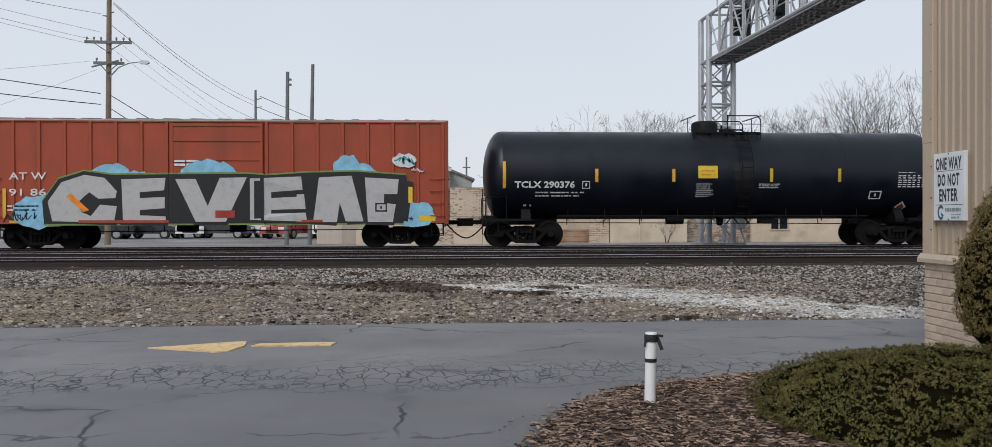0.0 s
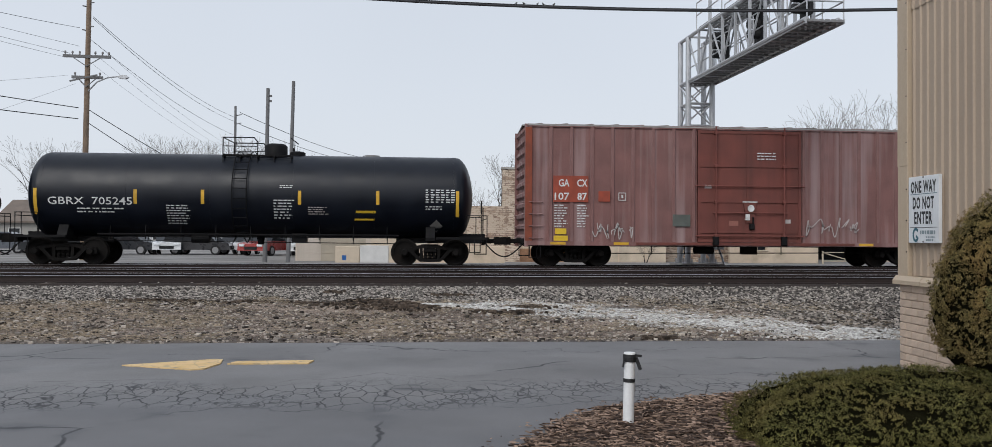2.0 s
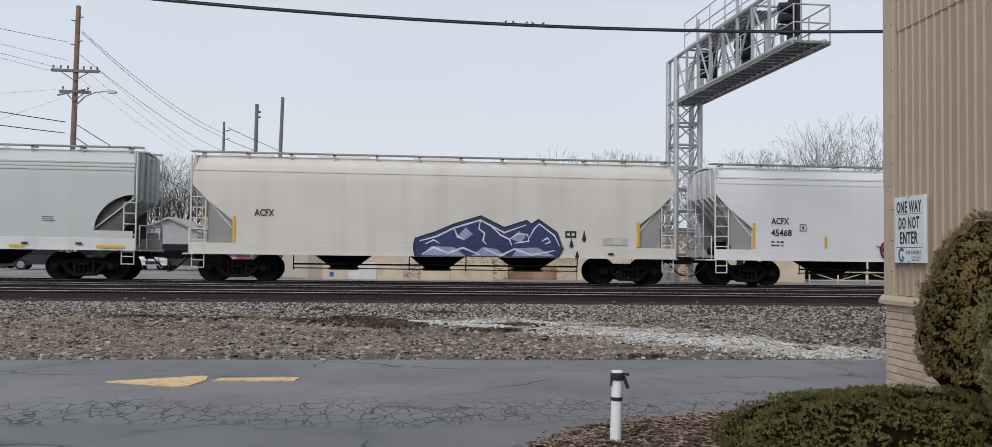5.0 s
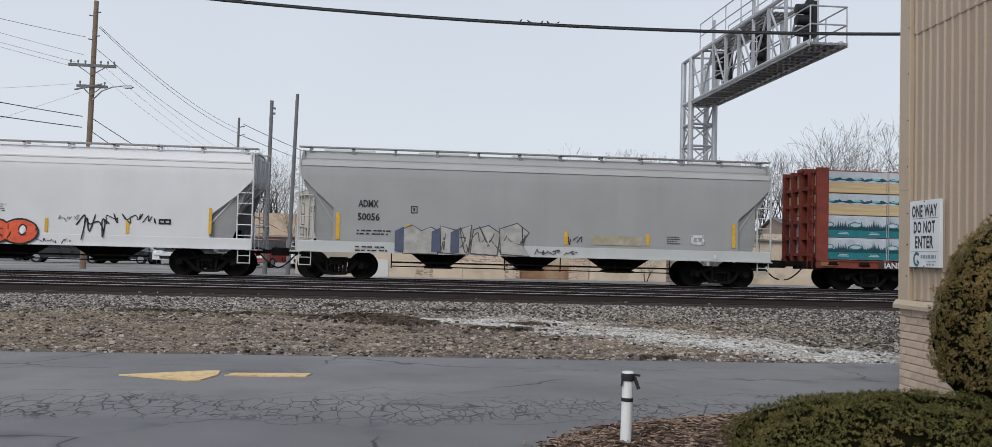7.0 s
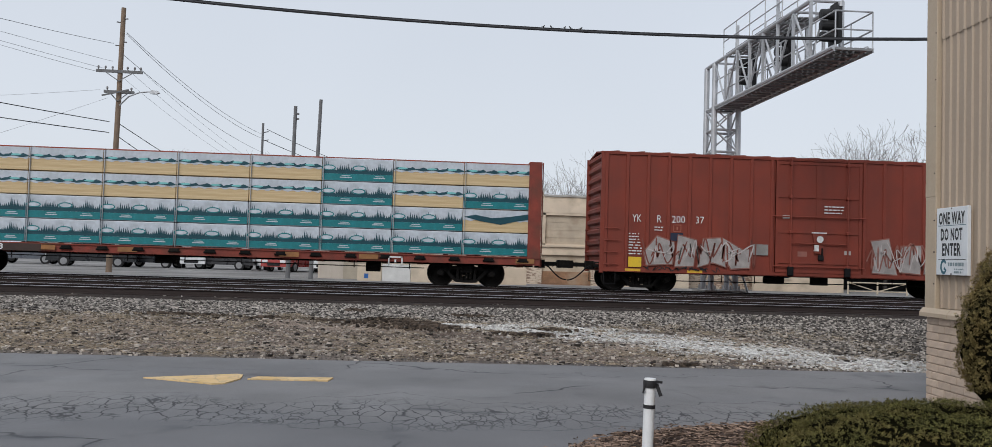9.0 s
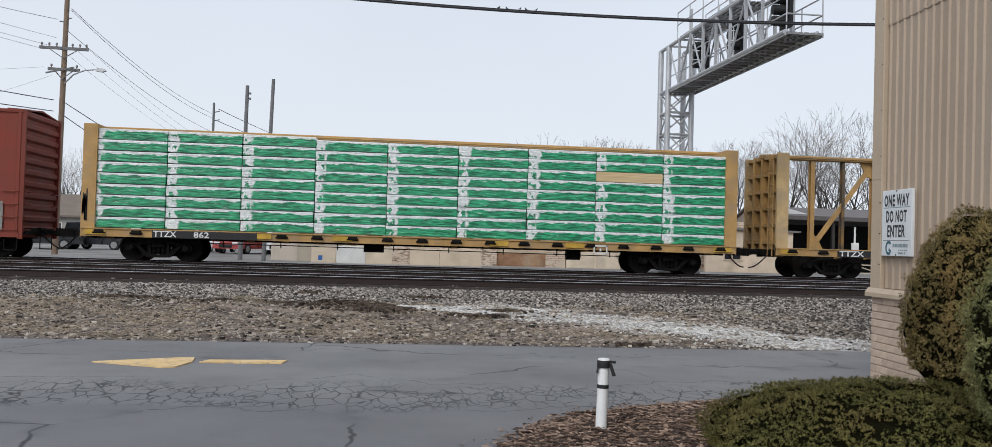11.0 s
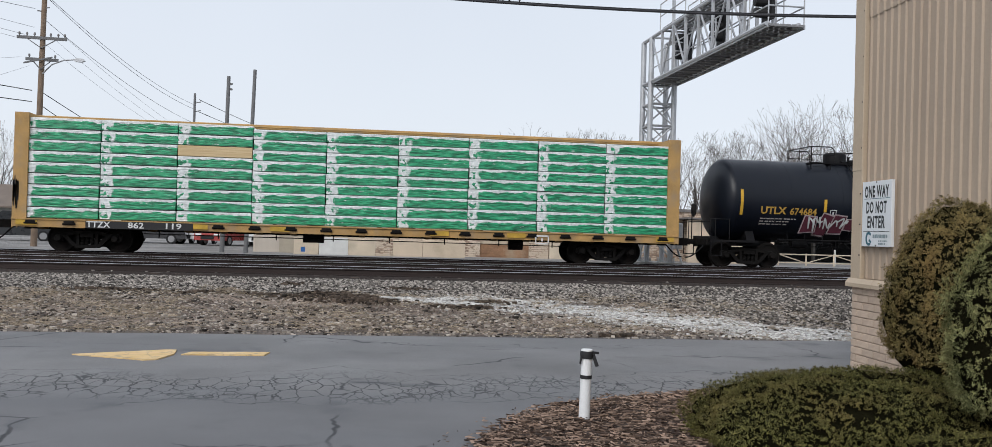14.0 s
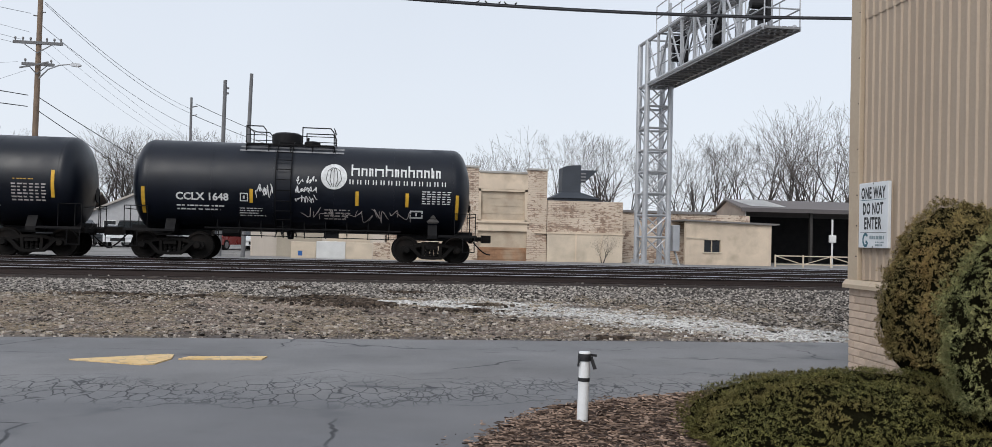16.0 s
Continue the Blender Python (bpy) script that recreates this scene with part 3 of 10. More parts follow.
YELLOW_TAG = mat("yellow_panel", (0.68, 0.45, 0.03), 0.55, 0, 0.1, 6, 60, 0.0, dirt=(0.3, 0.2, 0.04), dirt_amount=0.4, dirt_scale=6)
SILVER = mat("silver_spray", (0.42, 0.415, 0.42), 0.6, 0.1, 0.16, 4, 40, 0.05, dirt=(0.3, 0.28, 0.28), dirt_amount=0.5, dirt_scale=4)
ORANGE_RED = mat("boxcar_orange", (0.31, 0.056, 0.024), 0.65, 0, 0.14, 1.4, 40, 0.08, dirt=(0.16, 0.04, 0.022), streak=0.55)
MAROON = mat("boxcar_faded_maroon", (0.19, 0.095, 0.088), 0.8, 0, 0.2, 1.2, 30, 0.1, dirt=(0.37, 0.28, 0.28), streak=0.85)
MAROON_DOOR = mat("door_maroon", (0.16, 0.05, 0.04), 0.75, 0, 0.18, 1.4, 40, 0.1, dirt=(0.07, 0.03, 0.025), streak=0.5)
BROWN_RED = mat("boxcar_brown_red", (0.185, 0.034, 0.020), 0.7, 0, 0.14, 1.2, 40, 0.08, dirt=(0.12, 0.030, 0.019), streak=0.45)
RED_STEEL = mat("flatcar_red", (0.20, 0.04, 0.027), 0.75, 0, 0.25, 2.5, 40, 0.12, dirt=(0.09, 0.045, 0.03), dirt_amount=0.7)
YELLOW_CAR = mat("flatcar_yellow", (0.40, 0.245, 0.092), 0.75, 0, 0.2, 2.0, 40, 0.12, dirt=(0.31, 0.22, 0.13), dirt_amount=0.9, dirt_scale=1.8)
YELLOW_FADED = mat("bulkhead_faded_yellow", (0.46, 0.325, 0.165), 0.8, 0, 0.2, 1.6, 30, 0.12, dirt=(0.35, 0.27, 0.18), dirt_amount=0.9, dirt_scale=1.5)
HOP_GREY = mat("hopper_cool_grey", (0.48, 0.495, 0.49), 0.55, 0, 0.05, 0.6, 30, 0.03, dirt=(0.42, 0.42, 0.41), streak=0.3)
HOP_PALE = mat("hopper_pale_grey", (0.60, 0.605, 0.60), 0.55, 0, 0.05, 0.6, 30, 0.03, dirt=(0.38, 0.37, 0.35), streak=0.35)
HOP_WHITE = mat("hopper_white", (0.625, 0.625, 0.64), 0.55, 0, 0.05, 0.6, 30, 0.03, dirt=(0.58, 0.57, 0.56), streak=0.3)
HOP_BEIGE = mat("hopper_beige", (0.58, 0.55, 0.51), 0.6, 0, 0.06, 0.6, 30, 0.03, dirt=(0.45, 0.42, 0.37), streak=0.35)
HOP_MID = mat("hopper_mid_grey", (0.315, 0.32, 0.32), 0.6, 0, 0.06, 0.6, 30, 0.03, dirt=(0.29, 0.28, 0.275), streak=0.35)
# grey darkened for the shade of the end notch, with brown dirt patches
HOP_SHADE = mat("hopper_end_shade_grime", (0.27, 0.27, 0.268), 0.75, 0, 0.12, 1.2, 30, 0.08, dirt=(0.20, 0.18, 0.16), dirt_amount=0.5)
ROOF_GALV = mat("galvanised_roof", (0.33, 0.32, 0.31), 0.6, 0.4, 0.2, 2, 30, 0.1, dirt=(0.16, 0.13, 0.11), dirt_amount=0.6)
SPRAY = {}


def spray(name, rgb):
    if name not in SPRAY:
        SPRAY[name] = mat("spray_" + name, rgb, 0.75, 0, 0.18, 4, 50, 0.03, dirt=tuple(c * 0.6 for c in rgb), dirt_amount=0.45, dirt_scale=3)
    return SPRAY[name]


def shared(cache={}):
    """Meshes of the running gear, made once."""
    if cache:
        return cache
    bm = bmesh.new()
    # axle with two wheels, turned about y
    for s in (-1, 1):
        prof = [(0.80, 0.10), (0.805, 0.145), (0.765, 0.16), (0.745, 0.27), (0.765, 0.385), (0.795, 0.39), (0.797, 0.452), (0.72, 0.462), (0.665, 0.468), (0.66, 0.487), (0.635, 0.484), (0.635, 0.39), (0.70, 0.375), (0.69, 0.26), (0.66, 0.16), (0.63, 0.14), (0.63, 0.10)]
        lathe(bm, [(s * a, r) for a, r in prof], "y", 36)
    lathe(bm, [(-1.02, 0.07), (-0.81, 0.095), (0.81, 0.095), (1.02, 0.07)], "y", 12)
    o = part("wheelset", bm, WHEEL, smooth=True)
    cache["wheelset"] = o.data
    bpy.data.objects.remove(o)
    bm = bmesh.new()
    for m in (-1, 1):
        # pedestal jaw, diagonal and column of one cast side frame
        slab(bm, [(m * a, b) for a, b in ((1.10, 0.50), (1.06, 0.585), (0.93, 0.615), (0.70, 0.60), (0.70, 0.53), (0.75, 0.52), (0.76, 0.38), (0.80, 0.34), (0.98, 0.34), (1.10, 0.40))], -0.10, 0.06)
        slab(bm, [(m * a, b) for a, b in ((0.78, 0.60), (0.36, 0.70), (0.0, 0.715), (0.0, 0.615), (0.34, 0.60), (0.72, 0.50))], -0.09, 0.09)
        slab(bm, [(m * a, b) for a, b in ((0.80, 0.54), (0.70, 0.46), (0.44, 0.19), (0.30, 0.15), (0.30, 0.26), (0.37, 0.28), (0.62, 0.55))], -0.11, 0.10)
        slab(bm, [(m * a, b) for a, b in ((0.36, 0.64), (0.26, 0.64), (0.24, 0.24), (0.34, 0.24))], -0.10, 0.10)
        slab(bm, [(m * a, b) for a, b in ((0.46, 0.24), (0.0, 0.235), (0.0, 0.13), (0.36, 0.14))], -0.13, 0.13)
        lathe(bm, [(-0.22, 0.05), (-0.215, 0.095), (-0.17, 0.115), (-0.06, 0.125), (0.0, 0.125)], "y", 14, cx=m * 0.89, cz=0.457)
        for k in (-0.15, 0.0, 0.15):
            for q in range(5):
                lathe(bm, [(0.245 + q * 0.05, 0.05), (0.258 + q * 0.05, 0.066), (0.278 + q * 0.05, 0.066), (0.29 + q * 0.05, 0.05)], "z", 8, cx=k, cy=m * 0.05)
    slab(bm, [(-0.22, 0.49), (0.22, 0.49), (0.20, 0.60), (-0.20, 0.60)], -0.17, 0.1)
    o = part("side_frame", bm, GRIME)
    cache["side_frame"] = o.data
    bpy.data.objects.remove(o)
    bm = bmesh.new()
    box(bm, -0.19, 0.19, -0.9, 0.9, 0.46, 0.68)
    box(bm, -0.3, 0.3, -0.3, 0.3, 0.62, 0.74)
    for m in (-1, 1):
        box(bm, m * 0.40 - 0.05, m * 0.40 + 0.05, -0.85, 0.85, 0.32, 0.42)
        for s in (-1, 1):
            box(bm, m * 0.45 - 0.07, m * 0.45 + 0.07, s * 0.75 - 0.06, s * 0.75 + 0.06, 0.30, 0.58)
    o = part("bolster", bm, GRIME)
    cache["bolster"] = o.data
    bpy.data.objects.remove(o)
    bm = bmesh.new()
    # coupler: shank, head and knuckle, pointing to +x from the striker
    boxb(bm, -0.25, 0.28, -0.09, 0.09, 0.80, 0.95, 0.02)
    slab(bm, [(0.26, -0.16), (0.42, -0.20), (0.56, -0.19), (0.60, -0.08), (0.50, -0.04), (0.50, 0.06), (0.62, 0.10), (0.60, 0.19), (0.44, 0.21), (0.26, 0.14)], 0.74, 1.02, "xy")
    rod(bm, (0.1, -0.1, 0.78), (0.1, -0.9, 0.95), 0.016)
    rod(bm, (0.1, -0.9, 0.95), (0.1, -1.25, 0.93), 0.016)
    o = part("coupler", bm, GRIME)
    cache["coupler"] = o.data
    bpy.data.objects.remove(o)
    bm = bmesh.new()
    pts = [(0.0 + 0.66 * k / 10, -0.34 + 0.1 * k / 10, 0.78 - 0.46 * math.sin(math.pi * 0.5 * k / 10) ** 1.0 * (1 if k < 11 else 1)) for k in range(11)]
    pipe(bm, pts, 0.026, 6)
    rod(bm, (0.0, -0.34, 0.78), (-0.15, -0.34, 0.84), 0.03)
    o = part("air_hose", bm, BLACK_DULL)
    cache["air_hose"] = o.data
    bpy.data.objects.remove(o)
    return cache


def sub(name, me, parent, m, label=""):
    o = new(name, me)
    o.parent = parent
    o.matrix_basis = m
    if label:
        tagged(o, label)
    return o


def truck(car, x):
    sh = shared()
    t = sub("truck", sh["bolster"], car, pose(x, 0, 0), "two-axle cast steel truck caked in brown grime")
    for s in (-1, 1):
        sub("side_frame", sh["side_frame"], t, pose(0, s * 1.0, 0, 0, 0, 0 if s < 0 else 180))
    for s in (-1, 1):
        w = sub("wheelset", sh["wheelset"], t, pose(s * 0.89, 0, WHEEL_R))
        WHEELSETS.append(w)


def running_gear(car, x0, x1, trucks, mid0, mid1, sill=True, z=0.86):
    """Trucks, couplers, hoses and the centre sill; x0, x1: striker ends; mid0, mid1: where the couplings meet."""
    sh = shared()
    for x in trucks:
        truck(car, x)
    for x, mid, s in ((x0, mid0, -1), (x1, mid1, 1)):
        reach = abs(mid - x)
        sub("coupler", sh["coupler"], car, pose(mid - s * 0.55, 0, 0, 0, 0, 0 if s > 0 else 180))
        sub("air_hose", sh["air_hose"], car, pose(mid - s * 0.64, -0.02 if s > 0 else -0.55, 0) @ Matrix.Diagonal((s, 1, 1, 1)))
        bm = bmesh.new()
        box(bm, min(x, mid - s * 0.75), max(x, mid - s * 0.75), -0.2, 0.2, 0.72, 1.02)
        box(bm, x - 0.06, x + 0.06, -1.25, 1.25, 0.80, 1.0)
        part("draft_sill", bm, GRIME, car)
    if sill:
        bm = bmesh.new()
        box(bm, x0 + 0.1, x1 - 0.1, -0.22, 0.22, z - 0.22, z + 0.06)
        part("centre_sill", bm, GRIME, car)


def car_thing(name, u, label, category="freight car"):
    c = empty(name, u, TRACK_Y[2], RAIL_TOP)
    tagged(c, label, category, group="cars of the freight train")
    CARS.append(c)
    return c


def decal_face(y):
    return lambda x, z, d=0.0: (x, y - 0.004 - d, z)


def decal_round(r, zc):
    def put(x, z, d=0.0):
        rr = r + 0.007 + d
        return (x, -math.sqrt(max(0.01, rr * rr - (z - zc) ** 2)), z)
    return put


def lift(put, d):
    return lambda x, z: put(x, z, d)


def rect(bm, x0, z0, x1, z1, put):
    n = max(1, int((z1 - z0) / 0.15))
    for i in range(n):
        a, b = z0 + (z1 - z0) * i / n, z0 + (z1 - z0) * (i + 1) / n
        patch(bm, [(x0, a), (x1, a), (x1, b), (x0, b)], put)


def tape(car, x, z0, z1, put, w=0.11):
    bm = bmesh.new()
    rect(bm, x - w / 2, z0, x + w / 2, z1, put)
    part("reflector", bm, TAPE, car)


def panel(name, car, x0, z0, x1, z1, put, material):
    bm = bmesh.new()
    rect(bm, x0, z0, x1, z1, put)
    return part(name, bm, material, car)


def fine_print(car, x, z, w, h, lines, put, material, seed=0):
    bm = bmesh.new()
    bars(bm, x, z, w, h, lines, put, seed)
    return part("small_print", bm, material, car)


def frame_mark(car, x0, z0, x1, z1, put, material, w=0.025):
    """A thin square outline with a small bar inside."""
    bm = bmesh.new()
    for a, b, c, d in ((x0, z0, x1, z0 + w), (x0, z1 - w, x1, z1), (x0, z0, x0 + w, z1), (x1 - w, z0, x1, z1)):
        rect(bm, a, b, c, d, put)
    cx, cz = (x0 + x1) / 2, (z0 + z1) / 2
    rect(bm, cx - 0.03, cz - 0.05, cx + 0.03, cz + 0.05, put)
    part("stencil_mark", bm, material, car)


def data_block(car, x0, z0, x1, z1, put, material, seed=0):
    """A consolidated stencil: a grid of small boxes."""
    rng_ = random.Random(seed)
    bm = bmesh.new()
    nx, nz = 6, 3
    dx, dz = (x1 - x0) / nx, (z1 - z0) / nz
    for i in range(nx):
        for j in range(nz):
            for k in range(2):
                a = x0 + i * dx
                b = z0 + j * dz + k * dz * 0.48
                rect(bm, a, b, a + dx * rng_.uniform(0.45, 0.85), b + dz * 0.22, put)
    part("data_block", bm, material, car)


def ribbon(bm, pts, w, put, taper=False):
    """A painted stroke along a line."""
    n = len(pts)
    left, right = [], []
    for i, (x, z) in enumerate(pts):
        a, b = pts[max(0, i - 1)], pts[min(n - 1, i + 1)]
        dx, dz = b[0] - a[0], b[1] - a[1]
        ln = math.hypot(dx, dz) or 1
        ww = w * (0.5 if taper and i in (0, n - 1) else 1) / 2
        left.append((x - dz / ln * ww, z + dx / ln * ww))
        right.append((x + dz / ln * ww, z - dx / ln * ww))
    for i in range(n - 1):
        patch(bm, [left[i], left[i + 1], right[i + 1], right[i]], put)


def blob(cx, cz, rx, rz, n=20, wob=0.0, seed=0):
    return [(cx + rx * math.cos(2 * math.pi * i / n) * (1 + wob * noise.noise((i * 0.9, seed, 0))), cz + rz * math.sin(2 * math.pi * i / n) * (1 + wob * noise.noise((i * 0.9, seed, 5)))) for i in range(n)]


def grow(pts, k):
    cx, cz = sum(p[0] for p in pts) / len(pts), sum(p[1] for p in pts) / len(pts)
    out = []
    for x, z in pts:
        d = math.hypot(x - cx, z - cz) or 1
        out.append((x + (x - cx) / d * k, z + (z - cz) / d * k))
    return out


def scribble(car, name, x0, z0, x1, z1, n, w, put, material, seed):
    """A scrawled tag: loops and strokes that spell nothing."""
    r = random.Random(seed)
    bm = bmesh.new()
    for i in range(n):
        a = x0 + (x1 - x0) * (i + 0.1) / n
        dx = (x1 - x0) / n
        knots, up = [], r.random() < 0.5
        for k in range(6):
            up = not up
            knots.append((a + dx * (-0.3 + 1.6 * (k + r.uniform(-2.2, 2.2)) / 5), z0 + (z1 - z0) * (r.uniform(0.45, 1.0) if up else r.uniform(0.0, 0.6))))
        pts = []
        for k in range(1, 4):
            p0, p1, p2, p3 = knots[k - 1:k + 3]
            for q in range(6):
                t = q / 6
                pts.append(tuple(0.5 * (2 * p1[c] + (p2[c] - p0[c]) * t + (2 * p0[c] - 5 * p1[c] + 4 * p2[c] - p3[c]) * t * t + (3 * p1[c] - p0[c] - 3 * p2[c] + p3[c]) * t ** 3) for c in (0, 1)))
        ribbon(bm, pts, w, put, True)
    return part(name, bm, material, car)


def block_letters(car, shapes, put, fill, outline, edge=0.09, halo=None, name="graffiti"):
    """Big painted letters: halo, dark outline and fill, one mesh for each coat."""
    if halo:
        bm = bmesh.new()
        for s in shapes:
            patch(bm, grow(s, edge + 0.05), lift(put, 0.002))
        part(name, bm, halo, car)
    bm = bmesh.new()
    for i, s in enumerate(shapes):
        patch(bm, grow(s, edge), lift(put, 0.004 + 0.0004 * i))
    part(name, bm, outline, car)
    bm = bmesh.new()
    for i, s in enumerate(shapes):
        patch(bm, s, lift(put, 0.010 + 0.0004 * i))
    return part(name, bm, fill, car)


# ---- boxcars ----
def boxcar(name, u0, u1, zb, zt, trucks, mids, door, colour, door_colour, roof_colour, label, posts=8, plug=True):
    uc = (u0 + u1) / 2
    car = car_thing(name, uc, label, "boxcar")
    h = (u1 - u0) / 2
    running_gear(car, -h, h, [t - uc for t in trucks], mids[0] - uc, mids[1] - uc, z=zb + 0.18)
    for s in (-1, 1):
        bm = bmesh.new()
        box(bm, -h + 0.04, h - 0.04, s * 1.50 - 0.03, s * 1.50 + 0.03, zb, zt)
        part("side_panel", bm, colour, car)
        bm = bmesh.new()
        box(bm, -h + 0.02, h - 0.02, s * 1.54 - 0.035, s * 1.54 + 0.035, zt - 0.10, zt)
        part("eave_angle", bm, colour, car)
        bm = bmesh.new()
        box(bm, -h + 0.02, h - 0.02, s * 1.54 - 0.03, s * 1.54 + 0.03, zb, zb + 0.14)
        part("sill_flange", bm, colour, car)
    d0, d1 = door[0] - uc, door[1] - uc
    # hat-section posts, one mesh for all
    bm = bmesh.new()
    slab(bm, [(-0.07, 0), (-0.045, -0.045), (0.045, -0.045), (0.07, 0)], zb + 0.14, zt - 0.10, "xy")
    pm = part("side_post", bm, colour, car)
    first = True
    for s in (-1, 1):
        xs = [-h + 0.12 + (d0 - 0.12 + h - 0.12) * k / posts for k in range(posts + 1)] + [d1 + 0.12 + (h - 0.24 - d1) * k / posts for k in range(posts + 1)]
        for k, x in enumerate(xs):
            m = pose(x, s * 1.53, 0, 0, 0, 0 if s < 0 else 180)
            if first:
                pm.matrix_basis = m
                first = False
            else:
                sub("side_post", pm.data, car, m)
    # roof with low ribs, sloping to both eaves
    bm = bmesh.new()
    slab(bm, [(-1.58, zt - 0.01), (0, zt + 0.16), (1.58, zt - 0.01), (1.58, zt - 0.06), (0, zt + 0.11), (-1.58, zt - 0.06)], -h + 0.01, h - 0.01, "yz")
    for k in range(int(2 * h / 0.9)):
        x = -h + 0.5 + k * 0.9
        for s in (-1, 1):
            bar(bm, (x, 0, zt + 0.17), (x, s * 1.56, zt + 0.005), 0.10, 0.05)
    part("roof", bm, roof_colour, car)
    # corrugated ends
    for s in (-1, 1):
        bm = bmesh.new()
        n = 11
        prof = []
        for k in range(n):
            z0 = zb + (zt - zb) * k / n
            dz = (zt - zb) / n
            prof += [(s * h - s * 0.06, z0), (s * h - s * 0.06, z0 + dz * 0.3), (s * h + s * 0.03, z0 + dz * 0.5), (s * h + s * 0.03, z0 + dz * 0.8)]
        prof += [(s * h - s * 0.06, zt), (s * h - s * 0.12, zt), (s * h - s * 0.12, zb)]
        slab(bm, prof, -1.5, 1.5)
        for q in (-1, 1):
            box(bm, s * h - 0.07, s * h + 0.07, q * 1.5 - 0.05, q * 1.5 + 0.05, zb - 0.05, zt)
        part("end_panel", bm, colour, car)
        # brake platform, grab irons on the end and the ladder round the corner
        for k in range(4):
            z = zb + 0.25 + k * 0.42
            for q in (-1, 1):
                bm = bmesh.new()
                pipe(bm, [(s * (h - 0.08), q * 1.52, z), (s * (h - 0.08), q * 1.60, z), (s * (h - 0.55), q * 1.60, z), (s * (h - 0.55), q * 1.52, z)], 0.014)
                part("grab_iron", bm, colour, car)
                bm = bmesh.new()
                pipe(bm, [(s * (h - 0.02), q * 1.45, z), (s * (h + 0.10), q * 1.45, z), (s * (h + 0.10), q * 1.0, z), (s * (h - 0.02), q * 1.0, z)], 0.014)
                part("grab_iron", bm, colour, car)
        for q in (-1, 1):
            bm = bmesh.new()
            pipe(bm, [(s * (h - 0.1), q * 1.5, zb), (s * (h - 0.1), q * 1.5, zb - 0.42), (s * (h - 0.5), q * 1.5, zb - 0.42), (s * (h - 0.5), q * 1.5, zb)], 0.018)
            part("step", bm, BLACK_DULL, car)
    # doors with bars and locking rods
    for s in (-1, 1):
        bm = bmesh.new()
        y = s * 1.56
        zt2 = zt - 0.14
        box(bm, d0, d1, y - 0.035, y + 0.035, zb + 0.16, zt2)
        dm = part("door", bm, door_colour, car, "ribbed steel sliding door")
        for a, b, c_, e_ in ((d0, d0 + 0.1, zb + 0.14, zt2 + 0.02), (d1 - 0.1, d1, zb + 0.14, zt2 + 0.02), (d0 + 0.1, d1 - 0.1, zt2 - 0.1, zt2), (d0 + 0.1, d1 - 0.1, zb + 0.14, zb + 0.24)):
            bm = bmesh.new()
            box(bm, a, b, y - 0.06, y + 0.06, c_, e_)
            part("door_frame", bm, door_colour, dm)
        hgt = zt2 - zb - 0.16
        for f in ((0.085, 0.36, 0.68) if plug else (0.22, 0.42, 0.62, 0.82)):
            z = zb + 0.16 + hgt * f
            bm = bmesh.new()
            box(bm, d0 + 0.1, d1 - 0.1, y + s * 0.035 - 0.03, y + s * 0.035 + 0.03, z - 0.03, z + 0.03)
            part("door_rib", bm, door_colour, dm)
        if plug:
            xm = (d0 + d1) / 2
            # centre stile, cross rods and the two locking bars with their keepers
            bm = bmesh.new()
            box(bm, xm - 0.10, xm + 0.10, y + s * 0.035 - 0.02, y + s * 0.035 + 0.02, zb + 0.16 + hgt * 0.37, zt2 - 0.1)
            part("door_stile", bm, door_colour, dm)
            for f, a_, b_ in ((0.50, d0 - 0.12, d1 + 0.12), (0.26, d0 + 0.55, d1 - 0.55), (0.05, d0 - 0.1, d1 + 0.1)):
                bm = bmesh.new()
                rod(bm, (a_, y + s * 0.11, zb + 0.16 + hgt * f), (b_, y + s * 0.11, zb + 0.16 + hgt * f), 0.022)
                part("cross_rod", bm, door_colour, dm)
            for f in (0.17, 0.83):
                bm = bmesh.new()
                x = d0 + (d1 - d0) * f
                rod(bm, (x, y + s * 0.13, zb + 0.05), (x, y + s * 0.13, zt2 + 0.14), 0.03, 8)
                for g_ in (0.05, 0.36, 0.68, 0.98):
                    z = zb + 0.16 + hgt * g_
                    boxb(bm, x - 0.06, x + 0.06, min(y, y + s * 0.17), max(y, y + s * 0.17), z - 0.06, z + 0.06, 0.015)
                part("locking_bar", bm, door_colour, dm)
                bm = bmesh.new()
                boxb(bm, x - 0.10, x + 0.10, min(y, y + s * 0.18), max(y, y + s * 0.18), zb + 0.02, zb + 0.36, 0.03)
                part("roller_hanger", bm, BLACK_DULL, dm)
            # gear box, pale maker's plate and hand wheel
            zg = zb + 0.16 + hgt * 0.25
            bm = bmesh.new()
            slab(bm, [(xm - 0.24, zg + 0.42), (xm + 0.24, zg + 0.42), (xm + 0.19, zg + 0.1), (xm + 0.16, zg - 0.30), (xm - 0.16, zg - 0.30), (xm - 0.19, zg + 0.1)], min(y, y + s * 0.10), max(y, y + s * 0.10))
            part("door_gear", bm, door_colour, dm)
            bm = bmesh.new()
            lathe(bm, [(-0.015, 0.05), (-0.015, 0.12), (0.015, 0.12), (0.015, 0.05)], "y", 16, cx=xm + 0.02, cy=y + s * 0.13, cz=zg + 0.2)
            boxb(bm, xm - 0.17, xm - 0.01, min(y, y + s * 0.12), max(y, y + s * 0.12), zg - 0.22, zg, 0.01)
            box(bm, xm - 0.26, xm + 0.26, min(y, y + s * 0.115), max(y, y + s * 0.115), zg + 0.41, zg + 0.45)
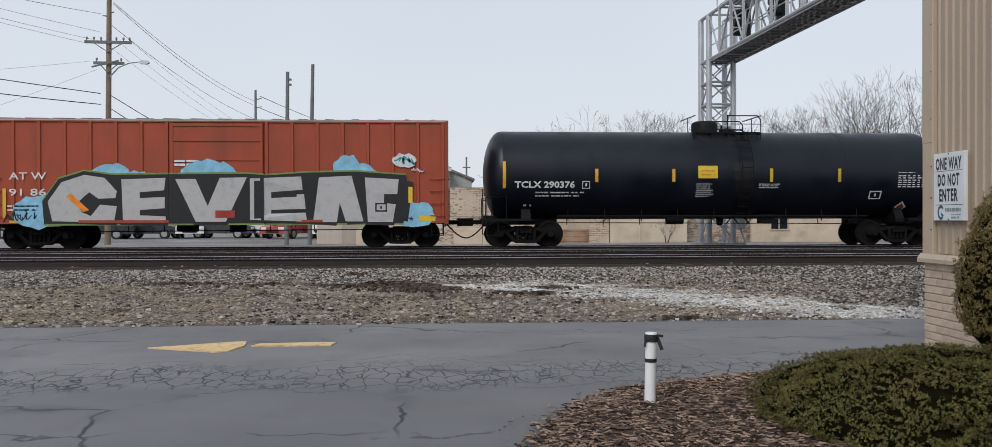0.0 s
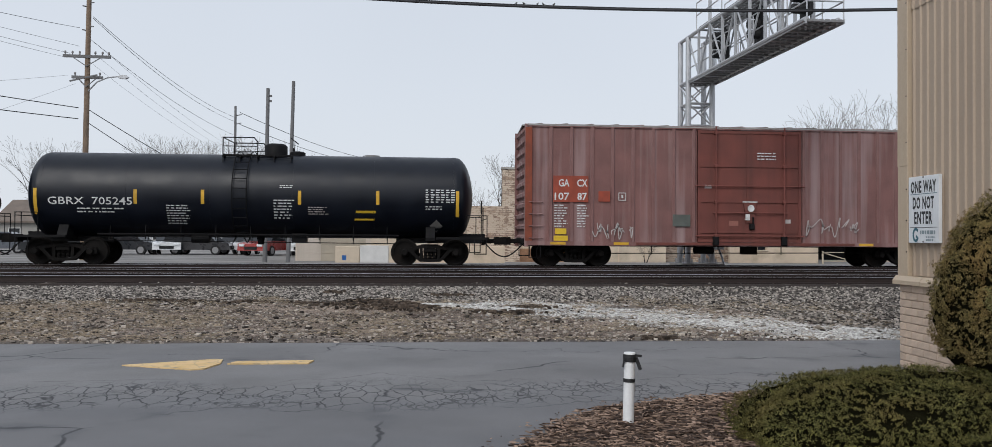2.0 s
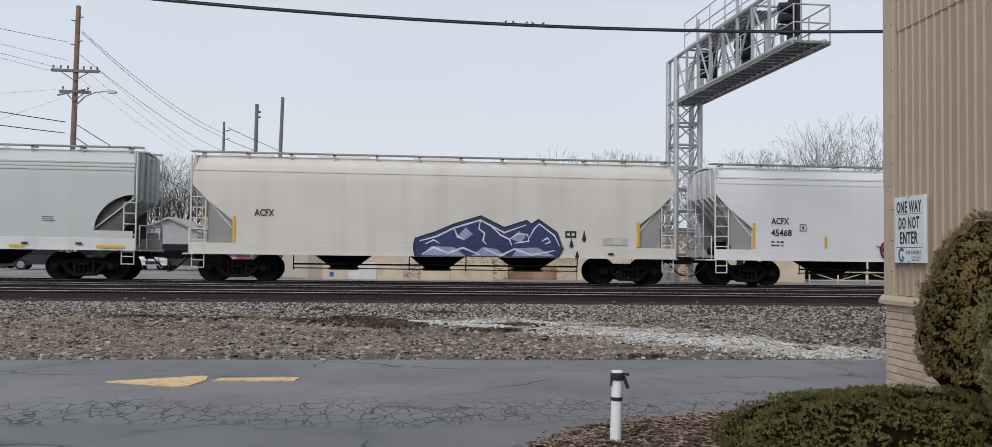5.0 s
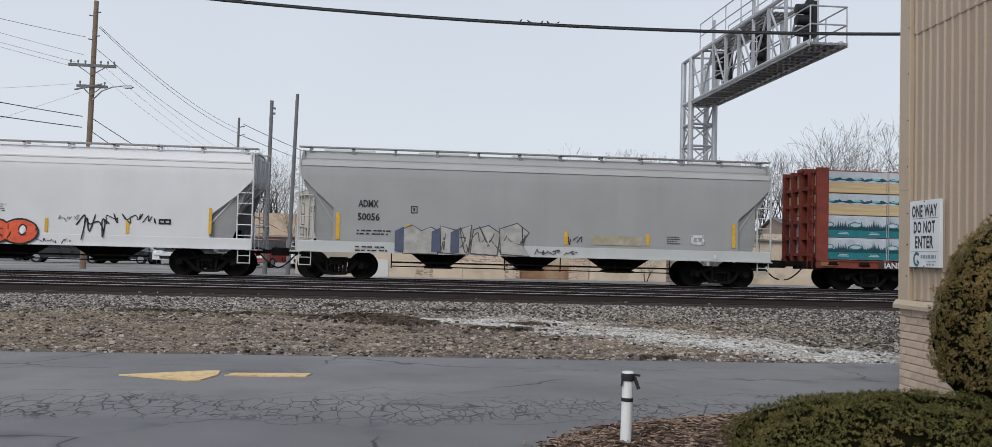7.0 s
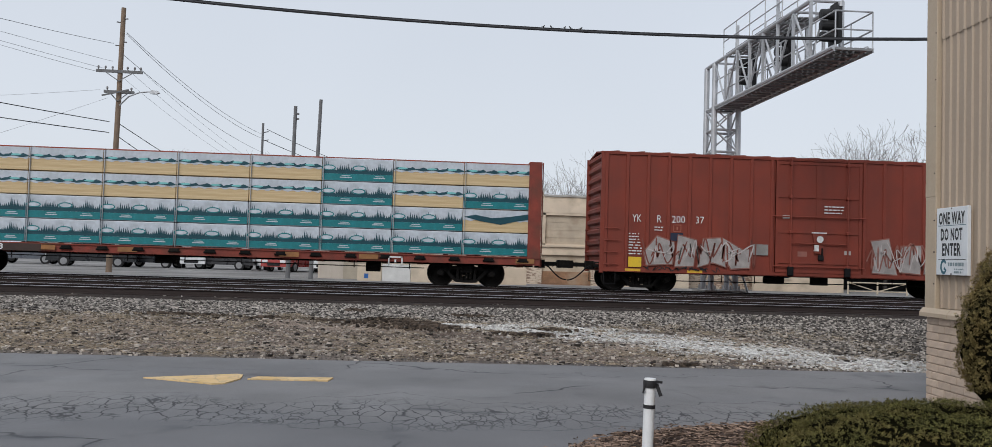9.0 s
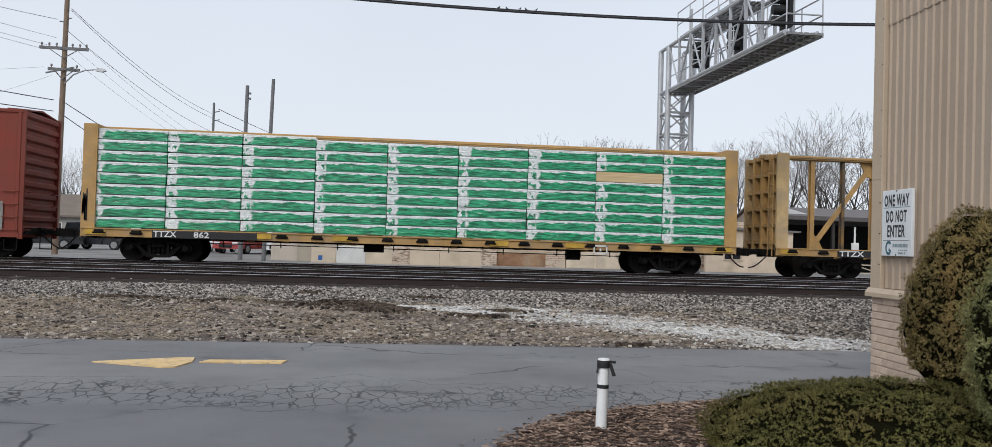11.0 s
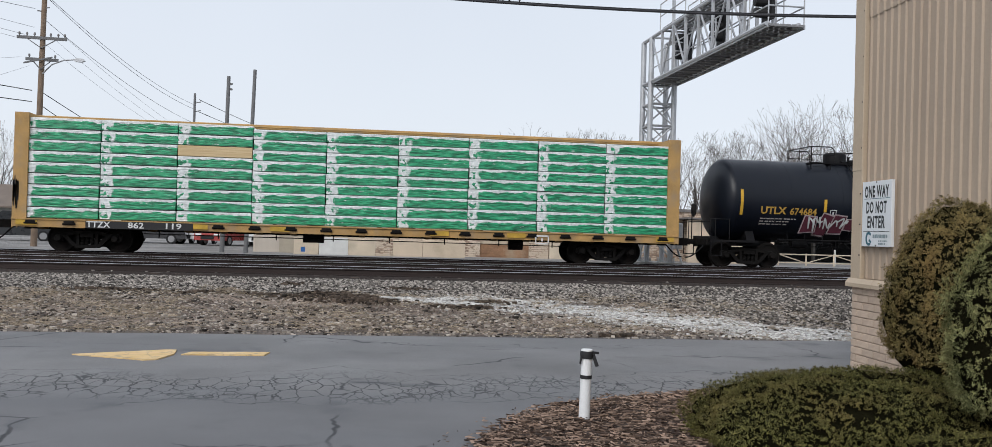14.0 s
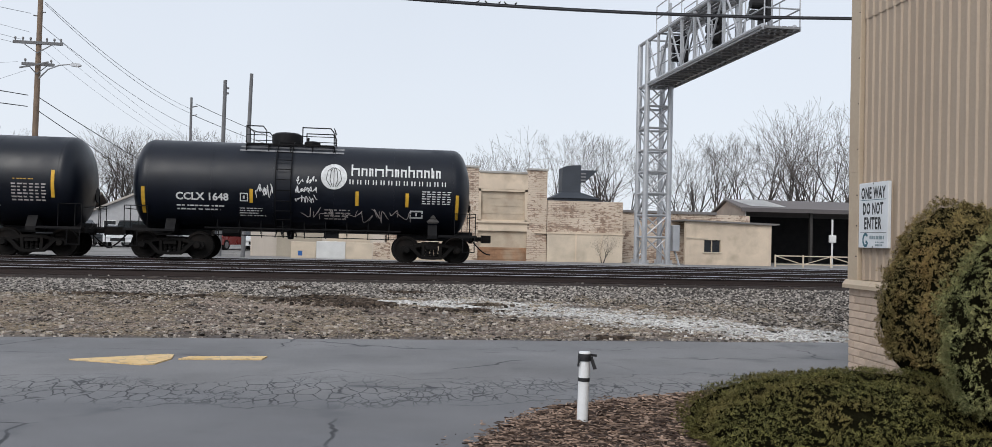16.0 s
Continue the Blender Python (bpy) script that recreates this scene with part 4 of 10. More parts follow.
            part("gear_plate", bm, WHITE_INK, dm, "chalk-white gear plate")
            bm = bmesh.new()
            rod(bm, (xm + 0.1, y + s * 0.13, zg - 0.1), (xm + 0.1, y + s * 0.13, zg - 0.5), 0.03, 8)
            boxb(bm, xm - 0.02, xm + 0.16, min(y, y + s * 0.15), max(y, y + s * 0.15), zg - 0.55, zg - 0.35, 0.02)
            part("gear_lever", bm, BLACK_DULL, dm)
            if s < 0:
                for x_, z_, w_, h_ in ((d0 + 0.25, zg + 0.9, 0.26, 0.12), (d1 - 0.62, zg - 0.32, 0.24, 0.14), (xm - 0.75, zg - 0.42, 0.34, 0.18)):
                    bm = bmesh.new()
                    rect(bm, x_, z_, x_ + w_, z_ + h_, decal_face(y - 0.037))
                    part("door_label", bm, spray("chalk", (0.42, 0.38, 0.37)) if x_ < xm - 1 or x_ > xm else spray("wash_red", (0.24, 0.10, 0.08)), dm)
        bm = bmesh.new()
        box(bm, d0 - 2.2 if plug else d0 - 3, d1 + 2.0, y - 0.04, y + 0.04, zb + 0.03, zb + 0.12)
        part("door_track", bm, door_colour, car)
    def put(x, z, d=0.0):
        return (x, (-1.634 if d0 - 0.05 < x < d1 + 0.05 else -1.584) - d, z)
    # reflectors along the sill
    for k in range(7):
        x = -h + 1.1 + (2 * h - 2.2) * k / 6
        bm = bmesh.new()
        rect(bm, x - 0.27, zb + 0.03, x + 0.27, zb + 0.12, decal_face(-1.575))
        part("reflector", bm, TAPE, car)
    # brake gear under the floor
    bm = bmesh.new()
    rod(bm, (-1.6, -0.75, zb - 0.15), (-0.9, -0.75, zb - 0.15), 0.14, 10)
    box(bm, 0.2, 0.7, -0.9, -0.5, zb - 0.3, zb)
    rod(bm, (-h + 2.6, -0.9, zb - 0.28), (h - 2.6, -0.9, zb - 0.22), 0.018)
    for x in (-3.2, -2.0, 1.6, 3.1):
        rod(bm, (x, -0.9, zb), (x, -0.9, zb - 0.3), 0.018)
    part("brake_gear", bm, GRIME, car)
    return car, put


# orange boxcar with silver block letters
car, put = boxcar("boxcar", -15.0, 0.36, 0.86, 4.38, (-13.4, -1.24), (-15.9, 1.05), (-8.92, -5.85), ORANGE_RED, ORANGE_RED, ROOF_GALV,
                  "orange-red steel boxcar with silver and blue graffiti", posts=7, plug=False)
lettering("lettering", "AT W", 0.24, -6.85, 2.34, put, WHITE_INK, car, width=1.2, bold=0.01)
lettering("lettering", "91 86", 0.24, -6.85, 1.80, put, WHITE_INK, car, width=1.2, bold=0.01)
fine_print(car, -6.9, 1.30, 1.1, 0.26, 2, put, WHITE_INK, 3)
tape(car, -7.0, 1.07, 2.04, put)
for x in (-1.45, -1.05):
    panel("stencil_panel", car, x, 2.80, x + 0.36, 2.88, put, WHITE_INK)
    panel("stencil_panel", car, x, 2.93, x + 0.36, 3.0, put, WHITE_INK)
CLOUD = spray("blue", (0.22, 0.46, 0.62))
for k_, (cx, cz, rx, rz) in enumerate(((-6.0, 1.25, 0.75, 0.55), (-3.6, 2.45, 0.75, 0.42), (-2.7, 2.3, 0.6, 0.33), (-0.45, 2.5, 0.7, 0.55), (0.1, 2.5, 0.5, 0.42), (4.3, 2.65, 0.5, 0.55), (4.75, 2.5, 0.55, 0.42), (6.6, 1.15, 0.75, 0.45))):
    bm = bmesh.new()
    patch(bm, blob(cx, cz, rx, rz, 22, 0.25, cx), lambda x, z, d=0.00004 * k_: put(x, z, d))
    part("graffiti", bm, CLOUD, car)
SILVER_LETTERS = (
    [(-5.45, 0.95), (-5.60, 1.60), (-5.15, 2.25), (-4.4, 2.50), (-3.75, 2.40), (-3.35, 1.95), (-3.4, 1.72), (-3.95, 1.70), (-4.25, 1.92), (-4.6, 1.6), (-4.5, 1.25), (-4.2, 1.12), (-3.9, 1.5), (-3.35, 1.45), (-3.45, 0.90)],
    [(-3.15, 0.90), (-3.2, 2.35), (-1.75, 2.40), (-1.80, 1.98), (-2.6, 1.92), (-2.6, 1.75), (-1.78, 1.78), (-1.78, 1.38), (-2.6, 1.32), (-2.6, 1.15), (-1.75, 1.10), (-1.75, 0.90)],
    [(-1.42, 2.36), (-0.75, 2.36), (-0.35, 1.45), (0.05, 2.40), (0.95, 2.42), (0.25, 0.92), (-0.75, 0.92)],
    [(1.05, 0.98), (1.05, 2.38), (2.75, 2.45), (2.8, 2.0), (1.75, 1.92), (1.75, 1.80), (2.85, 1.85), (2.9, 1.35), (1.75, 1.32), (1.75, 1.20), (2.9, 1.22), (2.95, 0.92)],
    [(3.15, 0.90), (3.35, 2.42), (4.45, 2.48), (4.85, 0.92), (4.25, 0.92), (4.05, 1.55), (3.95, 0.90)],
    [(5.0, 0.90), (4.9, 2.42), (6.05, 2.36), (6.0, 1.85), (5.55, 1.85), (5.55, 1.55), (5.95, 1.5), (5.85, 0.90)])
BACKING = ([(-5.72, 0.86), (-5.78, 1.6), (-5.25, 2.36), (-4.4, 2.62), (-3.5, 2.5), (-1.66, 2.52), (-1.66, 0.86)],
           [(-1.64, 0.86), (-1.64, 2.52), (0.9, 2.54), (1.51, 2.5), (1.51, 0.86)],
           [(1.53, 0.86), (1.53, 2.48), (2.9, 2.58), (4.6, 2.62), (6.3, 2.5), (6.45, 1.8), (6.2, 0.86)])
for d_, up_, m_ in ((0.0005, 0.055, spray("green", (0.16, 0.24, 0.06))), (0.0015, 0.0, spray("black", (0.018, 0.018, 0.02)))):
    bm = bmesh.new()
    for shape in BACKING:
        patch(bm, [(x, z + (up_ if z > 1.2 else -up_)) for x, z in shape], lift(put, d_))
    part("graffiti", bm, m_, car)
block_letters(car, SILVER_LETTERS, put, SILVER, spray("black", (0.018, 0.018, 0.02)), 0.13)
bm = bmesh.new()
patch(bm, [(-5.0, 1.78), (-4.85, 1.88), (-4.25, 1.32), (-4.45, 1.25)], lift(put, 0.016))
part("graffiti", bm, spray("orange", (0.70, 0.22, 0.02)), car)
bm = bmesh.new()
patch(bm, [(6.05, 1.0), (6.2, 2.35), (6.55, 2.25), (6.35, 0.9)], lift(put, 0.015))
patch(bm, [(2.9, 2.0), (3.0, 2.5), (3.25, 2.3), (3.1, 1.2)], lift(put, 0.015))
for x in (-2.6, 1.75):
    patch(bm, [(x, 1.72), (x + 0.85, 1.76), (x + 0.85, 1.98), (x, 1.92)], lift(put, 0.013))
    patch(bm, [(x, 1.14), (x + 0.85, 1.12), (x + 0.85, 1.34), (x, 1.30)], lift(put, 0.013))
part("graffiti", bm, spray("black", (0.018, 0.018, 0.02)), car)
bm = bmesh.new()
patch(bm, blob(6.25, 3.0, 0.42, 0.24, 16, 0.3, 2), put)
part("graffiti", bm, spray("white", (0.6, 0.62, 0.62)), car)
scribble(car, "graffiti", 5.95, 2.85, 6.55, 3.15, 4, 0.05, lift(put, 0.006), spray("teal", (0.05, 0.28, 0.32)), 4)
scribble(car, "graffiti", 6.4, 2.58, 6.85, 2.75, 3, 0.03, lift(put, 0.006), spray("white", (0.6, 0.62, 0.62)), 5)
scribble(car, "graffiti", -7.0, 0.92, -6.0, 1.30, 7, 0.03, lift(put, 0.008), spray("black", (0.018, 0.018, 0.02)), 6)
scribble(car, "graffiti", 6.1, 0.95, 6.6, 1.12, 3, 0.03, lift(put, 0.008), spray("black", (0.018, 0.018, 0.02)), 7)
panel("yellow_panel", car, 6.75, 0.92, 7.3, 1.12, lift(put, 0.006), YELLOW_TAG)
panel("yellow_panel", car, 6.38, 1.55, 6.52, 2.1, lift(put, 0.016), YELLOW_TAG)
frame_mark(car, 5.25, 1.25, 5.65, 1.55, lift(put, 0.018), BLACK_INK, 0.05)
panel("red_wash", car, -0.1, 1.05, 0.55, 1.3, lift(put, 0.018), spray("red", (0.28, 0.04, 0.03)))

# faded maroon boxcar
car, put = boxcar("boxcar", 36.79, 52.42, 0.74, 4.97, (38.6, 50.78), (36.1, 53.3), (42.86, 46.64), MAROON, MAROON_DOOR, ROOF_GALV,
                  "faded maroon steel boxcar with rust streaks and brown door")
for x in (-7.75, 7.75):
    panel("corner_paint", car, x - 0.12, 0.9, x + 0.12, 4.85, put, spray("rust_red", (0.22, 0.055, 0.03)))
panel("stencil_panel", car, -6.89, 2.25, -5.65, 3.17, put, spray("brick", (0.30, 0.062, 0.036)))
panel("stencil_panel", car, -5.29, 2.28, -4.88, 2.64, put, spray("brick", (0.30, 0.062, 0.036)))
p2_ = lift(put, 0.006)
lettering("lettering", "GA", 0.26, -6.70, 2.79, p2_, WHITE_INK, car, width=0.38, bold=0.02)
lettering("lettering", "CX", 0.26, -6.05, 2.79, p2_, WHITE_INK, car, width=0.37, bold=0.02)
lettering("lettering", "107", 0.26, -6.84, 2.32, p2_, WHITE_INK, car, width=0.52, bold=0.02)
lettering("lettering", "87", 0.26, -6.04, 2.32, p2_, WHITE_INK, car, width=0.34, bold=0.02)
frame_mark(car, -4.58, 2.32, -4.31, 2.60, put, WHITE_INK)
fine_print(car, -6.85, 1.39, 0.48, 0.82, 9, put, WHITE_INK, 5)
fine_print(car, -6.05, 1.39, 0.42, 0.82, 9, put, WHITE_INK, 6)
panel("yellow_panel", car, -6.82, 1.13, -6.42, 1.33, put, YELLOW_TAG)
panel("yellow_panel", car, -6.87, 0.90, -6.37, 1.08, put, YELLOW_TAG)
panel("yellow_panel", car, 6.47, 1.19, 6.87, 1.36, put, YELLOW_TAG)
panel("yellow_panel", car, 6.42, 0.9, 6.90, 1.06, put, YELLOW_TAG)
fine_print(car, 6.45, 1.95, 0.45, 0.4, 6, put, WHITE_INK, 7)
frame_mark(car, 6.46, 1.51, 6.89, 1.84, put, WHITE_INK, 0.04)
fine_print(car, 0.41, 3.82, 0.75, 0.31, 3, lift(put, 0.0), WHITE_INK, 8)
panel("vent_box", car, -2.64, 1.43, -2.0, 1.85, put, spray("grey_green", (0.10, 0.11, 0.10)))
scribble(car, "graffiti", -5.43, 0.95, -4.13, 1.61, 7, 0.035, put, spray("chalk", (0.42, 0.38, 0.37)), 12)
scribble(car, "graffiti", 2.22, 1.05, 4.27, 1.81, 8, 0.035, put, spray("chalk", (0.42, 0.38, 0.37)), 13)

# brown-red boxcar
car, put = boxcar("boxcar", 154.46, 169.83, 0.68, 4.88, (155.98, 168.02), (153.4, 170.75), (160.61, 163.73), BROWN_RED, BROWN_RED, BROWN_RED,
                  "brown-red steel boxcar with grey graffiti along its sill")
for s_, x, w in (("YK", -6.64, 0.32), ("R", -5.76, 0.16), ("200", -5.24, 0.47), ("37", -4.39, 0.30)):
    lettering("lettering", s_, 0.25, x, 2.44, put, WHITE_INK, car, width=w)
fine_print(car, -6.75, 1.3, 0.5, 0.8, 8, put, WHITE_INK, 15)
fine_print(car, -5.85, 2.15, 0.35, 0.2, 2, put, WHITE_INK, 16)
frame_mark(car, -5.18, 2.12, -4.9, 2.38, put, spray("rust", (0.35, 0.12, 0.08)))
panel("stencil_panel", car, -5.28, 1.81, -4.83, 2.09, put, spray("navy", (0.02, 0.025, 0.05)))
panel("yellow_panel", car, -6.75, 0.86, -6.29, 1.21, put, YELLOW_TAG)
panel("yellow_panel", car, 6.32, 0.88, 6.78, 1.16, put, YELLOW_TAG)
frame_mark(car, 6.29, 1.19, 6.81, 1.51, put, WHITE_INK, 0.06)
fine_print(car, 6.3, 1.75, 0.5, 0.55, 6, put, WHITE_INK, 17)
panel("stencil_panel", car, -2.37, 1.40, -1.78, 1.78, put, spray("grey", (0.22, 0.21, 0.20)))
panel("stencil_panel", car, 6.85, 0.9, 7.15, 1.85, put, spray("grey", (0.22, 0.21, 0.20)))
fine_print(car, 0.21, 2.94, 0.75, 0.33, 3, lift(put, 0.0), WHITE_INK, 18)
GREY_TAG = spray("pale_grey", (0.30, 0.275, 0.265))
TAGS = ([(-6.1, 0.95), (-6.2, 1.4), (-5.75, 1.95), (-5.15, 1.75), (-5.2, 1.0)], [(-5.1, 0.92), (-5.0, 2.0), (-4.35, 1.85), (-4.45, 0.95)], [(-4.3, 0.92), (-4.1, 1.9), (-3.5, 1.95), (-3.3, 0.95), (-3.75, 1.1)],
        [(-3.4, 1.3), (-3.4, 1.95), (-2.7, 1.55), (-2.4, 1.6), (-2.45, 0.95), (-3.1, 0.9)])
block_letters(car, TAGS, put, GREY_TAG, spray("wash_red", (0.24, 0.10, 0.08)), 0.05)
scribble(car, "graffiti", -6.2, 0.95, -2.4, 1.95, 13, 0.05, lift(put, 0.02), spray("dull_red", (0.17, 0.055, 0.042)), 25)
scribble(car, "graffiti", -6.1, 1.0, -2.5, 1.85, 9, 0.045, lift(put, 0.024), spray("chalk", (0.42, 0.38, 0.37)), 21)
scribble(car, "graffiti", -6.2, 0.75, -3.6, 0.92, 12, 0.03, lift(put, 0.02), BLACK_INK, 22)
TAGS = ([(2.0, 0.9), (2.1, 1.5), (1.95, 2.0), (2.6, 2.1), (2.75, 1.4), (2.9, 0.85)], [(3.0, 0.95), (3.05, 1.85), (3.8, 1.9), (3.75, 0.9)], [(3.9, 0.9), (4.0, 2.0), (4.6, 1.8), (4.55, 0.9)], [(4.7, 0.92), (4.75, 1.85), (5.1, 1.7), (5.2, 0.95)])
block_letters(car, TAGS, put, GREY_TAG, spray("wash_red", (0.24, 0.10, 0.08)), 0.05)
scribble(car, "graffiti", 1.9, 0.9, 5.3, 2.0, 13, 0.05, lift(put, 0.02), spray("wash_red", (0.17, 0.055, 0.042)), 23)
scribble(car, "graffiti", 1.8, 0.85, 5.9, 2.05, 11, 0.035, lift(put, 0.024), spray("chalk", (0.42, 0.38, 0.37)), 24)


# ---- tank cars ----
def tank_car(u0, u1, r, zc, trucks, mids, dome, plat, ladder, label, dome_side=0, fancy=0):
    uc = (u0 + u1) / 2
    car = car_thing("tank_car", uc, label, "tank car")
    h = (u1 - u0) / 2
    e0, e1 = mids[0] - uc + 0.65, mids[1] - uc - 0.65
    running_gear(car, e0, e1, [t - uc for t in trucks], mids[0] - uc, mids[1] - uc, sill=False)
    # shell with dished heads
    bm = bmesh.new()
    dish = 0.62
    prof = []
    for k in range(9):
        a = math.pi / 2 * k / 8
        prof.append((-h + dish * (1 - math.cos(a)), max(0.05, r * math.sin(a))))
    body = prof + [(-h + dish + 0.02, r)] + [(x, r) for x in np.linspace(-h + 2.2, h - 2.2, 7)] + [(h - dish - 0.02, r)] + [(-a, b) for a, b in prof[::-1]]
    lathe(bm, body, "x", 56, cz=zc)
    part("shell", bm, BLACK, car, smooth=True)
    # weld seams
    for x in np.linspace(-h + dish + 0.1, h - dish - 0.1, 6):
        bm = bmesh.new()
        lathe(bm, [(x - 0.02, r - 0.02), (x - 0.012, r + 0.004), (x + 0.012, r + 0.004), (x + 0.02, r - 0.02)], "x", 56, cz=zc)
        part("weld_band", bm, BLACK, car, smooth=True)
    # stub sills, saddles over the trucks
    for s, t in ((-1, trucks[0] - uc), (1, trucks[1] - uc)):
        bm = bmesh.new()
        e = e0 if s < 0 else e1
        box(bm, min(e, t + -s * 1.2), max(e, t - s * 1.2), -0.3, 0.3, 0.78, 1.12)
        slab(bm, [(-1.25, 0.86), (1.25, 0.86), (1.25, 0.98), (1.02, 1.35), (0.6, 1.15), (-0.6, 1.15), (-1.02, 1.35), (-1.25, 0.98)], t - 0.16, t + 0.16, "yz")
        box(bm, min(e, t + s * 0.2), max(e, t - s * 0.2), -1.45, -0.95, 0.92, 1.0)
        box(bm, min(e, t + s * 0.2), max(e, t - s * 0.2), 0.95, 1.45, 0.92, 1.0)
        part("saddle", bm, BLACK_DULL, car)
        zr = 1.75
        for q in (-1, 1):
            bm = bmesh.new()
            pipe(bm, [(e - s * 0.02, q * 1.38, 0.98), (e - s * 0.02, q * 1.38, zr), (e - s * 0.75, q * 1.38, zr), (e - s * 0.75, q * 1.38, 0.98)], 0.016)
            hr = part("end_rail", bm, BLACK_DULL, car)
            bm = bmesh.new()
            rod(bm, (e - s * 0.22, q * 1.38, 0.98), (e - s * 0.22, q * 1.38, zr), 0.016)
            part("post", bm, BLACK_DULL, hr)
            bm = bmesh.new()
            pipe(bm, [(e - s * 0.05, q * 1.42, 0.95), (e - s * 0.05, q * 1.42, 0.42), (e - s * 0.45, q * 1.42, 0.42), (e - s * 0.45, q * 1.42, 0.95)], 0.018)
            part("step", bm, BLACK_DULL, car)
        bm = bmesh.new()
        rod(bm, (e - s * 0.02, -1.38, zr - 0.1), (e - s * 0.02, 1.38, zr - 0.1), 0.016)
        part("cross_rail", bm, BLACK_DULL, car)
        bm = bmesh.new()
        rod(bm, (e - s * 0.02, 0.5, 1.0), (e - s * 0.02, 0.5, 2.1), 0.02)
        st = part("brake_staff", bm, BLACK_DULL, car)
        bm = bmesh.new()
        lathe(bm, [(-0.015, 0.02), (-0.015, 0.26), (0.015, 0.26), (0.015, 0.02)], "x", 16, cx=e - s * 0.08, cy=0.5, cz=2.1)
        part("brake_wheel", bm, BLACK_DULL, st)
    # side running pipe on hangers
    zz = zc - r - 0.02
    bm = bmesh.new()
    rod(bm, (trucks[0] - uc + 1.1, -1.05, zz + 0.12), (trucks[1] - uc - 1.1, -1.05, zz + 0.12), 0.035)
    bp = part("brake_pipe", bm, BLACK_DULL, car)
    bm = bmesh.new()
    rod(bm, (trucks[0] - uc + 1.1, -0.75, zz - 0.10), (trucks[1] - uc - 1.1, -0.75, zz - 0.16), 0.016)
    br = part("brake_rod", bm, BLACK_DULL, car)
    n = 9
    for k in range(n):
        x = trucks[0] - uc + 1.5 + (trucks[1] - trucks[0] - 3.0) * k / (n - 1)
        for ya, za, yb, zb_, owner in ((-1.05, zz - 0.05, -1.0, zz + 0.45, bp), (-0.75, zz - 0.18, -0.7, zz + 0.2, br)):
            bm = bmesh.new()
            rod(bm, (x, ya, za), (x, yb, zb_), 0.016)
            part("hanger", bm, BLACK_DULL, owner)
    xm = (plat[0] + plat[1]) / 2
    bm = bmesh.new()
    lathe(bm, [(zz - 0.22, 0.10), (zz - 0.1, 0.12), (zz + 0.1, 0.16), (zz + 0.2, 0.16)], "z", 12, cx=xm)
    part("outlet_valve", bm, BLACK_DULL, car)
    bm = bmesh.new()
    box(bm, xm + 1.2, xm + 1.7, -0.95, -0.55, zz - 0.15, zz + 0.18)
    part("control_valve", bm, BLACK_DULL, car)
    bm = bmesh.new()
    rod(bm, (xm - 2.2, -0.75, zz - 0.02), (xm - 1.6, -0.75, zz - 0.02), 0.15, 10)
    part("air_tank", bm, BLACK_DULL, car)
    # platform, handrails and manway on top
    zt = zc + r
    bm = bmesh.new()
    box(bm, plat[0] - 0.025, plat[0] + 0.025, -0.95, 0.95, zt - 0.16, zt - 0.10)
    pf = part("platform", bm, BLACK_DULL, car)
    for x in np.linspace(plat[0], plat[1], 5):
        if x > plat[0] + 0.1:
            bm = bmesh.new()
            box(bm, x - 0.025, x + 0.025, -0.95, 0.95, zt - 0.16, zt - 0.10)
            part("bearer", bm, BLACK_DULL, pf)
        for q in (-1, 1):
            bm = bmesh.new()
            rod(bm, (x, q * 0.9, zt - 0.12), (x, q * 0.95, zt - 0.32), 0.02)
            part("strut", bm, BLACK_DULL, pf)
    for a, b in ((-0.95, -0.45), (0.45, 0.95)):
        for k in range(5):
            yk = a + (b - a) * k / 4
            bm = bmesh.new()
            box(bm, plat[0], plat[1], yk - 0.02, yk + 0.02, zt - 0.10, zt - 0.06)
            part("slat", bm, BLACK_DULL, pf)
    zr = zt + 0.52
    for q in (-1, 1):
        for a, b in ((plat[0], dome[0] - 0.08), (dome[1] + 0.08, plat[1])):
            if b - a < 0.2:
                continue
            bm = bmesh.new()
            pipe(bm, [(a, q * 0.95, zt - 0.08), (a, q * 0.95, zr), (b - 0.12, q * 0.95, zr), (b, q * 0.95, zr - 0.15), (b, q * 0.95, zt - 0.08)], 0.02)
            hr = part("handrail", bm, BLACK_DULL, car)
            bm = bmesh.new()
            rod(bm, (a, q * 0.95, zt + 0.22), (b, q * 0.95, zt + 0.22), 0.014)
            part("mid_rail", bm, BLACK_DULL, hr)
    for x in (plat[0], plat[1]):
        bm = bmesh.new()
        rod(bm, (x, -0.95, zr), (x, 0.95, zr), 0.02)
        hr = part("handrail", bm, BLACK_DULL, car)
        bm = bmesh.new()
        rod(bm, (x, 0, zr), (x, 0, zt - 0.06), 0.014)
        part("post", bm, BLACK_DULL, hr)
    bm = bmesh.new()
    dr = (dome[1] - dome[0]) / 2
    lathe(bm, [(zt - 0.1, dr), (zt + 0.30, dr), (zt + 0.34, dr - 0.02), (zt + 0.40, dr * 0.75), (zt + 0.42, 0.1)], "z", 24, cx=(dome[0] + dome[1]) / 2)
    part("manway", bm, BLACK_DULL, car, smooth=True)
    bm = bmesh.new()
    x2 = dome[1] + 0.35 if dome_side >= 0 else dome[0] - 0.35
    lathe(bm, [(zt - 0.1, 0.28), (zt + 0.1, 0.28), (zt + 0.14, 0.2), (zt + 0.16, 0.05)], "z", 16, cx=x2)
    rod(bm, (x2 - 0.15, 0.1, zt), (x2 - 0.15, 0.1, zt + 0.28), 0.04)
    part("valve_housing", bm, BLACK_DULL, car)
